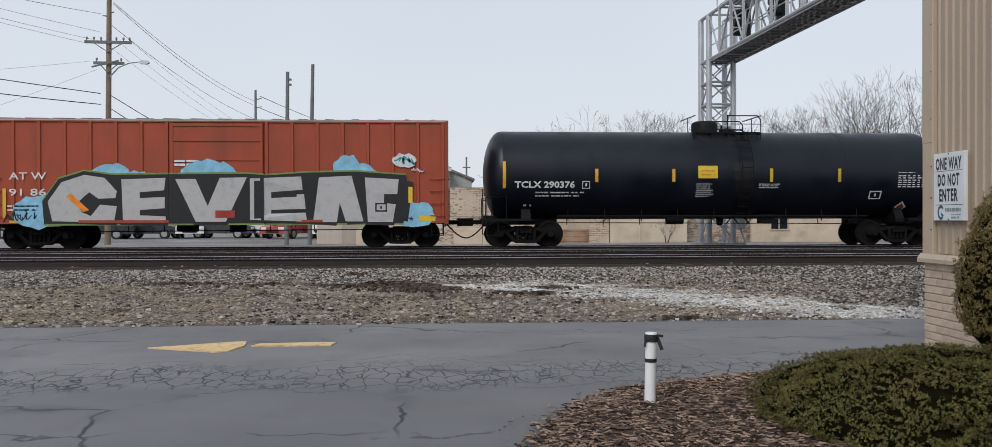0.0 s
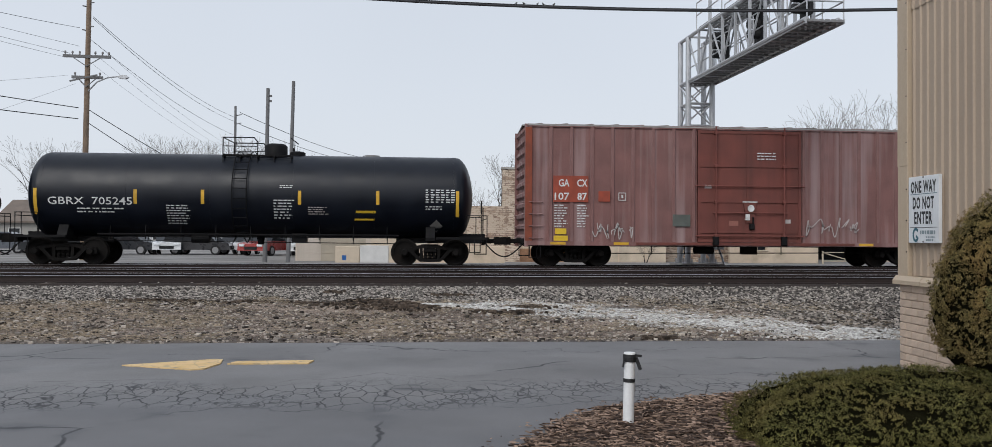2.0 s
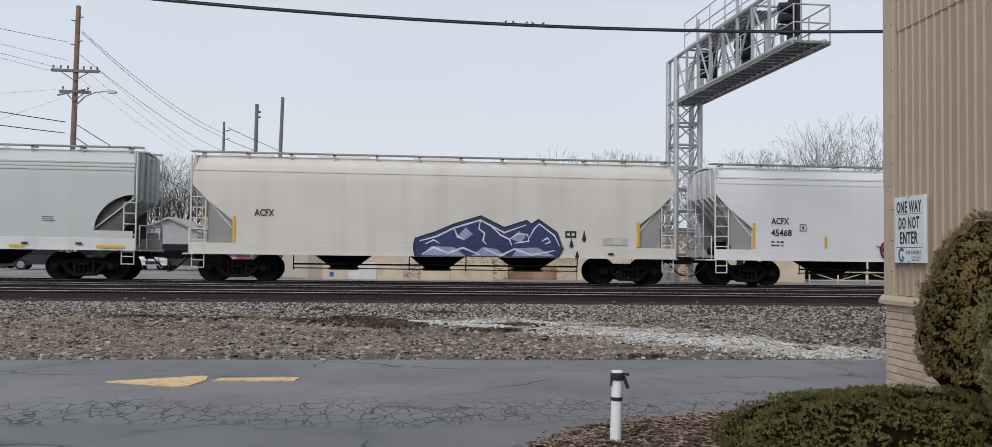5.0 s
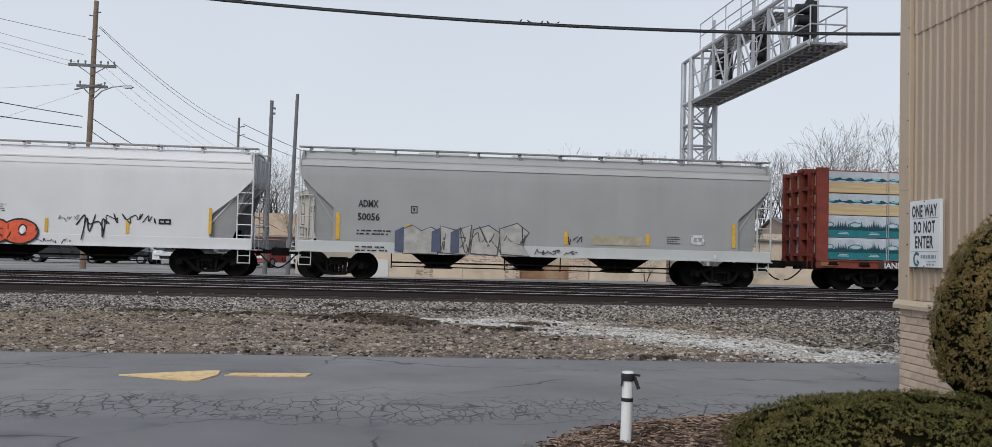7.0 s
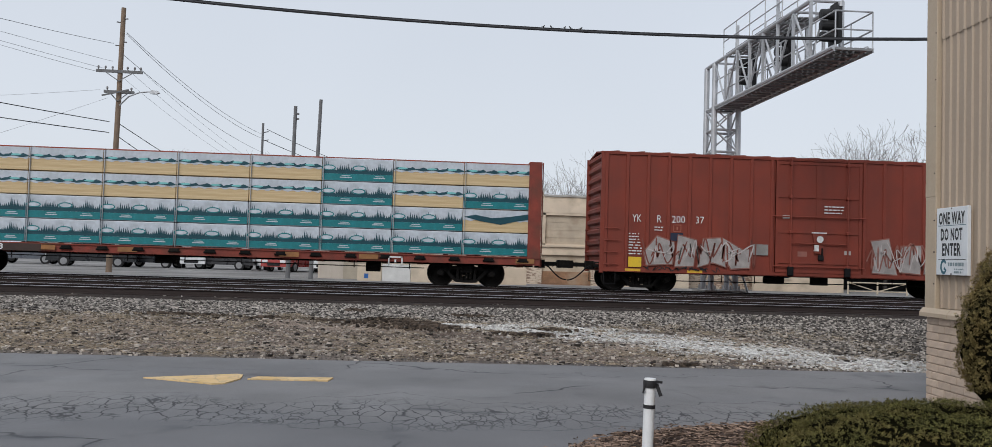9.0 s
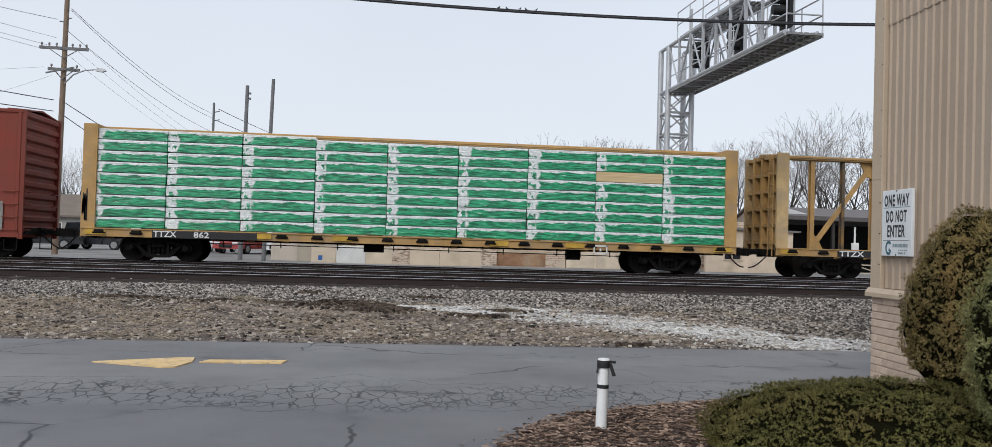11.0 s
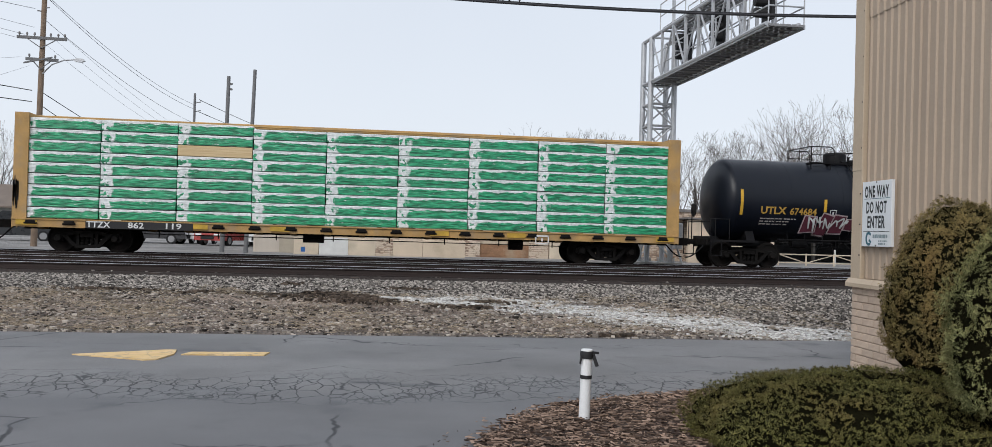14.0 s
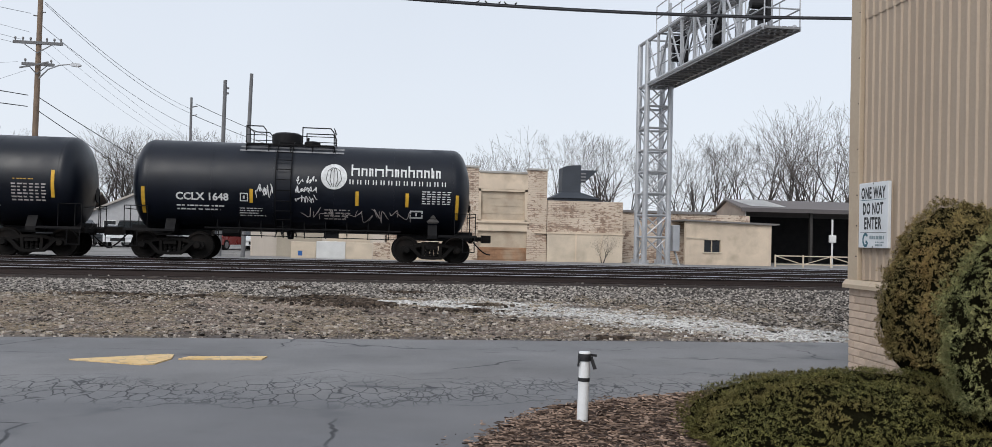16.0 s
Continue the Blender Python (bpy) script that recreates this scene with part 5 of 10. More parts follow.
    # ladder over the near and far side
    for q in (-1, 1):
        ld = None
        for xx in ladder:
            pts = []
            for k in range(13):
                a = math.radians(85 - 150 * k / 12)
                pts.append((xx, q * (r + 0.12) * math.cos(a), zc + (r + 0.12) * math.sin(a)))
            pts.append((xx, q * 1.25, zz - 0.15))
            bm = bmesh.new()
            pipe(bm, pts, 0.02)
            ld = part("ladder" if ld is None else "stringer", bm, BLACK_DULL, car if ld is None else ld)
            if ld.name.startswith("stringer"):
                ld = ld.parent
        for k in range(11):
            a = math.radians(70 - 125 * k / 10)
            y, z = q * (r + 0.12) * math.cos(a), zc + (r + 0.12) * math.sin(a)
            bm = bmesh.new()
            rod(bm, (ladder[0], y, z), (ladder[1], y, z), 0.016)
            part("rung", bm, BLACK_DULL, ld)
    return car, decal_round(r, zc)


def spill(car, x, w, put, z0, z1):
    """A dark wet streak running down from the manway."""
    bm = bmesh.new()
    pts = []
    for k in range(7):
        z = z1 + (z0 - z1) * k / 6
        pts.append((x, z, w * (1 - 0.45 * k / 6)))
    for (a, b, c), (d, e, f) in zip(pts, pts[1:]):
        patch(bm, [(a - c, b), (a + c, b), (d + f, e), (d - f, e)], put)
    part("stain", bm, mat("wet_stain", (0.006, 0.006, 0.007), 0.45, 0, 0.2), car)


car, put = tank_car(1.70, 18.30, 1.59, 2.565, (3.15, 16.66), (1.05, 19.05), (-0.6, 0.35), (-0.75, 1.65), (0.72, 1.12),
                    "glossy black tank car with white stencils and yellow reflectors", 1)
uc = 0.09   # shift of the stencils to the shell's own centre
lettering("lettering", "TCLX 290376", 0.24, -7.28, 2.06, put, WHITE_INK, car, width=2.1, bold=0.03)
frame_mark(car, -4.92, 2.04, -4.65, 2.30, put, WHITE_INK)
fine_print(car, -6.55, 1.77, 1.7, 0.23, 2, put, WHITE_INK, 31)
for x, a, b in ((-7.64, 2.06, 2.98), (-4.42, 2.27, 2.73), (-1.70, 2.28, 2.73), (1.80, 2.28, 2.75), (4.27, 2.28, 2.75), (7.57, 2.10, 2.97)):
    tape(car, x, a, b, put)
panel("yellow_panel", car, -0.83, 2.40, -0.13, 2.84, put, YELLOW_TAG)
fine_print(car, -0.72, 2.5, 0.5, 0.28, 2, lift(put, 0.005), YELLOW_INK, 32)
fine_print(car, -0.88, 1.76, 0.66, 0.5, 7, put, WHITE_INK, 33)
fine_print(car, 1.36, 2.06, 0.9, 0.19, 3, put, WHITE_INK, 34)
data_block(car, 6.42, 2.09, 7.48, 2.56, put, WHITE_INK, 35)
fine_print(car, 6.42, 2.6, 0.7, 0.06, 1, put, WHITE_INK, 36)
frame_mark(car, 5.43, 1.67, 5.87, 1.96, put, WHITE_INK, 0.04)
bm = bmesh.new()
patch(bm, [(6.52, 1.39), (6.74, 1.60), (6.96, 1.39), (6.74, 1.20)], put)
part("placard", bm, WHITE_INK, car)
bm = bmesh.new()
patch(bm, [(6.60, 1.39), (6.74, 1.53), (6.88, 1.39), (6.74, 1.27)], lift(put, 0.005))
part("placard", bm, spray("red", (0.28, 0.04, 0.03)), car)
fine_print(car, -6.95, 1.1, 0.35, 0.5, 3, put, WHITE_INK, 37)
spill(car, 0.85, 0.42, put, 1.15, 2.95)
spill(car, 0.3, 1.1, put, 3.6, 4.0)

car, put = tank_car(19.80, 34.99, 1.465, 2.405, (21.16, 33.47), (19.05, 36.1), (0.2, 1.0), (-1.05, 1.25), (-0.62, -0.14),
                    "dull black tank car with grey stencils and yellow reflectors", 1)
lettering("lettering", "GBRX  705245", 0.25, -6.62, 2.02, put, WHITE_INK, car, width=2.72, bold=0.005)
fine_print(car, -5.7, 1.76, 1.7, 0.22, 2, put, WHITE_INK, 41)
for x, a, b in ((-7.02, 1.68, 2.55), (-3.80, 2.06, 2.54), (-1.60, 2.07, 2.55), (1.62, 2.08, 2.55), (4.26, 2.10, 2.57), (7.0, 1.70, 2.59)):
    tape(car, x, a, b, put)
bm = bmesh.new()
patch(bm, [(3.46, 1.56), (4.14, 1.56), (4.20, 1.89), (3.52, 1.89)], put)
part("yellow_panel", bm, YELLOW_TAG, car)
fine_print(car, -2.8, 1.4, 0.85, 0.68, 8, put, WHITE_INK, 42)
fine_print(car, 0.75, 1.6, 0.7, 0.7, 7, put, WHITE_INK, 43)
fine_print(car, 1.9, 1.75, 0.7, 0.3, 4, put, spray("chalk", (0.42, 0.38, 0.37)), 47)
fine_print(car, 0.95, 2.65, 0.5, 0.12, 2, put, WHITE_INK, 44)
data_block(car, 5.9, 2.19, 6.95, 2.69, put, WHITE_INK, 45)
fine_print(car, 5.9, 1.95, 0.75, 0.16, 2, put, WHITE_INK, 46)
bm = bmesh.new()
patch(bm, [(6.05, 1.38), (6.28, 1.6), (6.5, 1.38), (6.28, 1.16)], put)
part("placard", bm, spray("grey", (0.22, 0.21, 0.20)), car)

car, put = tank_car(243.84, 255.27, 1.545, 2.505, (245.14, 253.68), (242.85, 255.97), (-1.0, -0.15), (-2.0, 1.1), (-0.55, -0.1),
                    "dusty black tank car with yellow stencils and a pink graffiti tag", 1)
dx = -0.15
lettering("lettering", "UTLX", 0.27, -4.17, 1.98, put, YELLOW_INK, car, width=0.98, bold=0.03)
lettering("lettering", "674684", 0.26, -3.05, 1.97, put, YELLOW_INK, car, width=1.03, bold=0.02)
for x, a, b in ((-4.91, 1.93, 2.84), (-1.70, 2.11, 2.57), (0.39, 2.12, 2.58), (1.76, 2.12, 2.59), (4.87, 1.93, 2.83)):
    tape(car, x, a, b, put)
fine_print(car, -4.15, 1.6, 1.5, 0.3, 3, put, spray("chalk", (0.42, 0.38, 0.37)), 51)
fine_print(car, 0.57, 2.76, 0.52, 0.37, 4, put, YELLOW_INK, 52)
data_block(car, 3.6, 1.81, 4.7, 2.44, put, spray("chalk", (0.42, 0.38, 0.37)), 53)
fine_print(car, 3.65, 2.5, 0.85, 0.09, 1, put, YELLOW_INK, 54)
frame_mark(car, 2.8, 1.62, 3.2, 1.9, put, WHITE_INK, 0.045)
frame_mark(car, -1.5, 1.95, -1.25, 2.2, put, WHITE_INK)
block_letters(car, ([(-2.5, 1.35), (-2.45, 1.95), (-2.0, 1.9), (-1.95, 1.4)], [(-1.95, 1.3), (-1.75, 2.05), (-1.35, 1.95), (-1.5, 1.25)], [(-1.4, 1.35), (-1.3, 2.0), (-0.85, 1.95), (-0.9, 1.35)], [(-0.85, 1.5), (-0.8, 1.85), (-0.35, 1.85), (-0.4, 1.45)]),
              lambda x, z, d=0.0: put(x, z, d + 0.05), spray("plum", (0.13, 0.03, 0.05)), spray("pink", (0.52, 0.42, 0.44)), 0.06)
scribble(car, "graffiti", -2.45, 1.38, -0.4, 1.98, 8, 0.055, lift(put, 0.085), spray("white", (0.6, 0.62, 0.62)), 55)

car, put = tank_car(256.66, 268.22, 1.55, 2.52, (258.06, 266.85), (255.97, 269.0), (-1.25, -0.2), (-2.0, 0.95), (-0.93, -0.42),
                    "black tank car with a large white emblem and white tags", 1)
lettering("lettering", "CCLX 1648", 0.26, -4.16, 1.98, put, WHITE_INK, car, width=1.7, bold=0.03)
fine_print(car, -4.14, 1.66, 1.8, 0.24, 2, put, WHITE_INK, 61)
fine_print(car, -2.1, 1.5, 0.85, 0.32, 4, put, WHITE_INK, 65)
frame_mark(car, -2.09, 1.98, -1.83, 2.26, put, WHITE_INK, 0.03)
for x, a, b in ((-5.2, 1.52, 2.38), (-1.72, 1.94, 2.40), (1.79, 1.93, 2.42), (3.49, 1.93, 2.40), (5.22, 1.53, 2.38)):
    tape(car, x, a, b, put)
# emblem: a white disc with dark curved slits, and bars for the trade name
bm = bmesh.new()
for k in range(6):
    ring = [(1.0 + 0.44 * math.cos(2 * math.pi * i / 28) * (k + 1) / 6, 2.9 + 0.44 * math.sin(2 * math.pi * i / 28) * (k + 1) / 6) for i in range(28)]
    if k == 0:
        patch(bm, ring, put)
    else:
        inner = [(1.0 + 0.44 * math.cos(2 * math.pi * i / 28) * k / 6, 2.9 + 0.44 * math.sin(2 * math.pi * i / 28) * k / 6) for i in range(28)]
        for i in range(28):
            j = (i + 1) % 28
            patch(bm, [inner[i], ring[i], ring[j], inner[j]], put)
part("emblem", bm, WHITE_INK, car)
bm = bmesh.new()
for k in (-2, -1, 0, 1, 2):
    ribbon(bm, [(1.0 + k * 0.05, 2.56), (1.0 + k * 0.13, 2.8), (1.0 + k * 0.10, 3.1), (1.0 + k * 0.02, 3.22)], 0.02, lift(put, 0.012))
part("emblem", bm, BLACK_INK, car)
bm = bmesh.new()
x = 1.58
for w, hh in ((0.34, 0.40), (0.26, 0.28), (0.2, 0.28), (0.36, 0.28), (0.32, 0.40), (0.2, 0.28), (0.26, 0.28), (0.28, 0.4), (0.26, 0.28), (0.25, 0.28), (0.16, 0.36), (0.22, 0.28)):
    rect(bm, x, 2.95, x + 0.055, 2.95 + hh, put)
    rect(bm, x + w - 0.115, 2.95, x + w - 0.06, 3.22, put)
    rect(bm, x + 0.055, 3.16, x + w - 0.115, 3.22, put)
    x += w
part("emblem", bm, WHITE_INK, car)
bm = bmesh.new()
for k in range(13):
    rect(bm, 1.52 + k * 0.263, 2.66, 1.52 + k * 0.263 + 0.04, 2.82, put)
    rect(bm, 1.52 + k * 0.263 + 0.10, 2.66, 1.52 + k * 0.263 + 0.14, 2.82, put)
part("emblem", bm, WHITE_INK, car)
data_block(car, 4.0, 2.05, 5.05, 2.54, put, WHITE_INK, 62)
frame_mark(car, 3.6, 1.55, 4.05, 1.82, put, WHITE_INK, 0.05)
scribble(car, "graffiti", -1.6, 2.1, -1.0, 2.6, 8, 0.024, put, WHITE_INK, 63)
for k_, (za, zb_) in enumerate(((2.6, 2.9), (2.3, 2.58), (1.98, 2.26))):
    scribble(car, "graffiti", -0.3, za, 0.45, zb_, 7, 0.026, put, WHITE_INK, 64 + k_ * 7)
scribble(car, "graffiti", -0.1, 1.35, 3.5, 1.85, 12, 0.022, put, spray("chalk", (0.42, 0.38, 0.37)), 66)
fine_print(car, 0.7, 1.45, 0.9, 0.4, 4, put, spray("chalk", (0.42, 0.38, 0.37)), 67)
bm = bmesh.new()
patch(bm, [(4.2, 1.45), (4.42, 1.70), (4.64, 1.45), (4.42, 1.2)], put)
part("placard", bm, spray("grey", (0.22, 0.21, 0.20)), car)
panel("roof_coating", car, -2.2, 3.72, 1.3, 3.92, put, spray("pale_wash", (0.20, 0.20, 0.205)))


# ---- covered hoppers ----
def hopper_side_y(z):
    """Half width of the rounded body at a height."""
    pts_z = (0.9, 1.35, 2.0, 2.8, 3.6, 3.95, 4.15, 4.32, 4.40)
    pts_y = (1.582, 1.580, 1.572, 1.562, 1.545, 1.50, 1.42, 1.25, 1.05)
    return float(np.interp(z, pts_z, pts_y))


def hopper(u0, u1, trucks, mids, colour, sill_colour, label, zt=4.40, sill=(0.92, 1.30), round_end=False, bays=3, rib_rows=(), notch=((1.42, 2.05), (0.55, 2.75), (0.12, 3.2))):
    uc = (u0 + u1) / 2
    car = car_thing("covered_hopper", uc, label, "covered hopper car")
    h = (u1 - u0) / 2
    running_gear(car, -h + 0.1, h - 0.1, [t - uc for t in trucks], mids[0] - uc, mids[1] - uc, sill=False)

    def cut(z):
        """How far the side sheet starts in from the end at a height."""
        if round_end:
            if z > 2.86 or z < 1.655:
                return 0.12
            return 0.12 + 1.24 * math.sqrt(max(0.0, 1 - ((z - 1.66) / 1.20) ** 2)) ** 1.1
        return float(np.interp(z, (1.3, notch[0][1], notch[1][1], notch[2][1], notch[2][1] + 0.1), (notch[0][0], notch[0][0], notch[1][0], notch[2][0], 0.06)))
    for s in (-1, 1):
        zs = sorted(set(list(np.linspace(sill[1] - 0.02, zt, 26)) + ([1.65, 1.66, 2.7, 2.8, 2.86] if round_end else [b_ for _, b_ in notch])))
        bm = bmesh.new()
        skins = []
        for d in (0.0, 0.025):
            skins.append([[bm.verts.new((x, s * (hopper_side_y(z * 4.40 / zt) - d), z)) for x in np.linspace(-h + cut(z), h - cut(z), 12)] for z in zs])
        for rows in skins:
            for r, q in zip(rows, rows[1:]):
                for i in range(11):
                    bm.faces.new((r[i], r[i + 1], q[i + 1], q[i]))
        out, inn = skins
        for k in range(len(zs) - 1):
            for i in (0, 11):
                bm.faces.new((out[k][i], out[k + 1][i], inn[k + 1][i], inn[k][i]))
        for k in (0, len(zs) - 1):
            for i in range(11):
                bm.faces.new((out[k][i], out[k][i + 1], inn[k][i + 1], inn[k][i]))
        part("side_sheet", bm, colour, car, smooth=True)
        bm = bmesh.new()
        y0, y1 = sorted((s * 1.47, s * 1.585))
        boxb(bm, -h + 0.02, h - 0.02, y0, y1, sill[0], sill[1], 0.015)
        box(bm, -h + 0.02, h - 0.02, min(s * 1.585, s * 1.615), max(s * 1.585, s * 1.615), sill[0], sill[0] + 0.05)
        part("side_sill", bm, sill_colour, car)
        for z, w, d in rib_rows:
            bm = bmesh.new()
            y = s * (hopper_side_y(z * 4.40 / zt) + 0.005)
            box(bm, -h + 0.1, h - 0.1, y - d, y + d, z - w / 2, z + w / 2)
            part("side_rib", bm, sill_colour if d > 0.03 else colour, car)
    # roof
    bm = bmesh.new()
    ys = [-1.06, -0.6, 0, 0.6, 1.06]
    hz = [zt - 0.01, zt + 0.06, zt + 0.09, zt + 0.06, zt - 0.01]
    slab(bm, list(zip(ys, hz)) + [(y, z - 0.06) for y, z in list(zip(ys, hz))[::-1]], -h + 0.06, h - 0.06, "yz")
    part("roof", bm, colour, car)
    # running boards on brackets along both eaves, hatches between
    for s in (-1, 1):
        bm = bmesh.new()
        for k in range(3):
            y = s * (1.02 + 0.13 * k)
            box(bm, -h - 0.05, h + 0.05, y - 0.035, y + 0.035, zt + 0.10, zt + 0.14)
        part("running_board", bm, ROOF_GALV, car)
        n = int(2 * h / 1.5)
        for k in range(n + 1):
            x = -h + 0.35 + (2 * h - 0.7) * k / n
            bm = bmesh.new()
            box(bm, x - 0.04, x + 0.04, min(s * 0.9, s * 1.34), max(s * 0.9, s * 1.34), zt + 0.05, zt + 0.10)
            slab(bm, [(s * 1.34, zt + 0.10), (s * 1.34, zt + 0.02), (s * 1.25, zt - 0.16), (s * 1.2, zt - 0.12)], x - 0.04, x + 0.04, "yz")
            part("roof_bracket", bm, colour, car)
    for k in range(5):
        x = -h + 1.6 + (2 * h - 3.2) * k / 4
        bm = bmesh.new()
        boxb(bm, x - 0.9, x + 0.9, -0.3, 0.3, zt + 0.06, zt + 0.17, 0.03)
        part("hatch", bm, sill_colour, car)
    # ends: upright end wall high up, slope sheet running down and in
    for s in (-1, 1):
        bm = bmesh.new()
        zb = 2.72 if round_end else notch[2][1]
        xi = h - (1.65 if round_end else notch[0][0] + 0.25)
        slab(bm, [(s * (h - 0.10), zt - 0.02), (s * (h - 0.14), zb), (s * (xi - 0.25), sill[1] - 0.15), (s * (xi - 0.31), sill[1] - 0.15), (s * (h - 0.20), zb), (s * (h - 0.16), zt - 0.02)], -1.48, 1.48)
        part("slope_sheet", bm, colour, car)
        # stiffening posts on the slope
        for y in (-0.9, -0.3, 0.3, 0.9):
            bm = bmesh.new()
            bar(bm, (s * (h - 0.06), y, zt - 0.05), (s * (h - 0.08), y, zb), 0.07)
            bar(bm, (s * (h - 0.08), y, zb), (s * (xi - 0.2), y, sill[1]), 0.07)
            part("end_post", bm, colour, car)
        # gusset plates beside the slope, their recess shade put into a darker grey
        if not round_end:
            for q in (-1, 1):
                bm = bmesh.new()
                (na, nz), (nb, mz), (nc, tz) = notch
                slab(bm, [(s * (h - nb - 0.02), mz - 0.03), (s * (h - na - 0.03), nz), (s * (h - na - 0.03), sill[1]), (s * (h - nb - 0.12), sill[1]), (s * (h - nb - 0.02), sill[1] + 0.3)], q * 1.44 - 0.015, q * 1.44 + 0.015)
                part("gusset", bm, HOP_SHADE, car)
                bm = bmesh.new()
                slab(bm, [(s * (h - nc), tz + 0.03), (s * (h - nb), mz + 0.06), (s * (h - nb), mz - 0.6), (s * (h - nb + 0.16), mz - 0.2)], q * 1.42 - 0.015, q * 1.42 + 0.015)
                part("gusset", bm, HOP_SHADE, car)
                bm = bmesh.new()
                bar(bm, (s * (h - nb), q * 1.47, mz - 0.02), (s * (h - na), q * 1.47, nz), 0.04, 0.05)
                bar(bm, (s * (h - na), q * 1.47, nz), (s * (h - na), q * 1.47, sill[1]), 0.04, 0.05)
                part("notch_flange", bm, colour, car)
        else:
            # dark brown plate stands in for the shaded inside of the rounded pocket
            for q in (-1, 1):
                bm = bmesh.new()
                slab(bm, [(s * (h - 0.45), 2.75), (s * (h - 1.0), 2.55), (s * (h - 1.55), 1.9), (s * (h - 1.72), sill[1]), (s * (h - 0.45), sill[1])], q * 1.38 - 0.015, q * 1.38 + 0.015)
                part("gusset", bm, mat("pocket_shade", (0.10, 0.088, 0.078), 0.8, 0, 0.25, 3, 40, 0.2), car)
        # corner ladder frames and end platform
        for q in (-1, 1):
            bm = bmesh.new()
            xa, xb = (h - 0.03, h - 0.52) if not round_end else (h - 0.03, h - 0.42)
            top = 2.75 if not round_end else 2.55
            rod(bm, (s * xa, q * 1.55, sill[0]), (s * xa, q * 1.55, zt - 0.05), 0.03)
            rod(bm, (s * xb, q * 1.55, sill[0]), (s * xb, q * 1.55, top), 0.026)
            z = sill[1] + 0.1
            while z < top + 0.1:
                rod(bm, (s * xa, q * 1.55, z), (s * xb, q * 1.55, z), 0.017)
                z += 0.36
            part("ladder", bm, sill_colour, car)
            bm = bmesh.new()
            pipe(bm, [(s * (h - 0.08), q * 1.5, sill[0]), (s * (h - 0.08), q * 1.5, sill[0] - 0.45), (s * (h - 0.48), q * 1.5, sill[0] - 0.45), (s * (h - 0.48), q * 1.5, sill[0])], 0.02)
            rod(bm, (s * (h - 0.08), q * 1.5, sill[0] - 0.2), (s * (h - 0.48), q * 1.5, sill[0] - 0.2), 0.016)
            part("step", bm, sill_colour, car)
        bm = bmesh.new()
        for k in range(7):
            y = -1.3 + 2.6 * k / 6
            rod(bm, (s * (h + 0.02), y, sill[0] + 0.05), (s * (h + 0.02), y, zt - 0.1), 0.02) if k in (2, 4) else None
        for k in range(8):
            z = sill[1] + 0.2 + k * 0.37
            rod(bm, (s * (h + 0.02), -0.43, z), (s * (h + 0.02), 0.43, z), 0.015)
        box(bm, s * h - 0.25, s * h + 0.12, -1.4, 1.4, sill[0] - 0.02, sill[0] + 0.03)
        pipe(bm, [(s * (h + 0.05), -1.4, sill[0]), (s * (h + 0.05), -1.4, sill[0] + 0.85), (s * (h + 0.05), 1.4, sill[0] + 0.85), (s * (h + 0.05), 1.4, sill[0])], 0.018)
        part("end_platform", bm, sill_colour, car)
        bm = bmesh.new()
        rod(bm, (s * (h - 0.6), -0.6, sill[1] - 0.05), (s * (h - 0.6), 0.5, sill[1] - 0.05), 0.17, 12)
        box(bm, s * (h - 0.9) - 0.2, s * (h - 0.9) + 0.2, 0.2, 0.7, sill[1] - 0.2, sill[1] + 0.3)
        part("brake_cylinder", bm, BLACK_DULL, car)
    # discharge gates below
    t0, t1 = trucks[0] - uc + 1.9, trucks[1] - uc - 1.9
    for k in range(bays):
        x = t0 + (t1 - t0) * (k + 0.5) / bays
        bm = bmesh.new()
        w = (t1 - t0) / bays * (0.36 if round_end else 0.30)
        a = [bm.verts.new((x + dx * w, dy * 0.95, sill[0] + 0.02)) for dx, dy in ((-1, -1), (1, -1), (1, 1), (-1, 1))]
        b = [bm.verts.new((x + dx * w * 0.42, dy * 0.5, 0.50)) for dx, dy in ((-1, -1), (1, -1), (1, 1), (-1, 1))]
        for i in range(4):
            j = (i + 1) % 4
            bm.faces.new((a[i], a[j], b[j], b[i]))
        bm.faces.new(a[::-1])
        bm.faces.new(b)
        part("discharge_chute", bm, GRIME, car)
        bm = bmesh.new()
        box(bm, x - w * 0.5, x + w * 0.5, -0.62, 0.62, 0.42, 0.50)
        rod(bm, (x - w * 0.3, -0.95, 0.46), (x - w * 0.3, 0.95, 0.46), 0.03)
        rod(bm, (x + w * 0.3, -0.95, 0.46), (x + w * 0.3, 0.95, 0.46), 0.03)
        part("outlet_gate", bm, ROOF_GALV if round_end else GRIME, car)
    bm = bmesh.new()
    rod(bm, (t0, -1.2, 0.62), (t1, -1.2, 0.62), 0.03)
    rod(bm, (t0, -1.1, 0.48), (t1, -1.1, 0.46), 0.02)
    for k in range(6):
        x = t0 + (t1 - t0) * k / 5
        rod(bm, (x, -1.2, sill[0]), (x, -1.15, 0.42), 0.02)
    if not round_end:
        part("air_line", bm, GRIME, car)
    else:
        bm.free()

    def put(x, z, d=0.0):
        y = 1.615 if z < sill[1] else hopper_side_y(z * 4.40 / zt)
        return (x, -y - 0.022 - d, z)
    return car, put


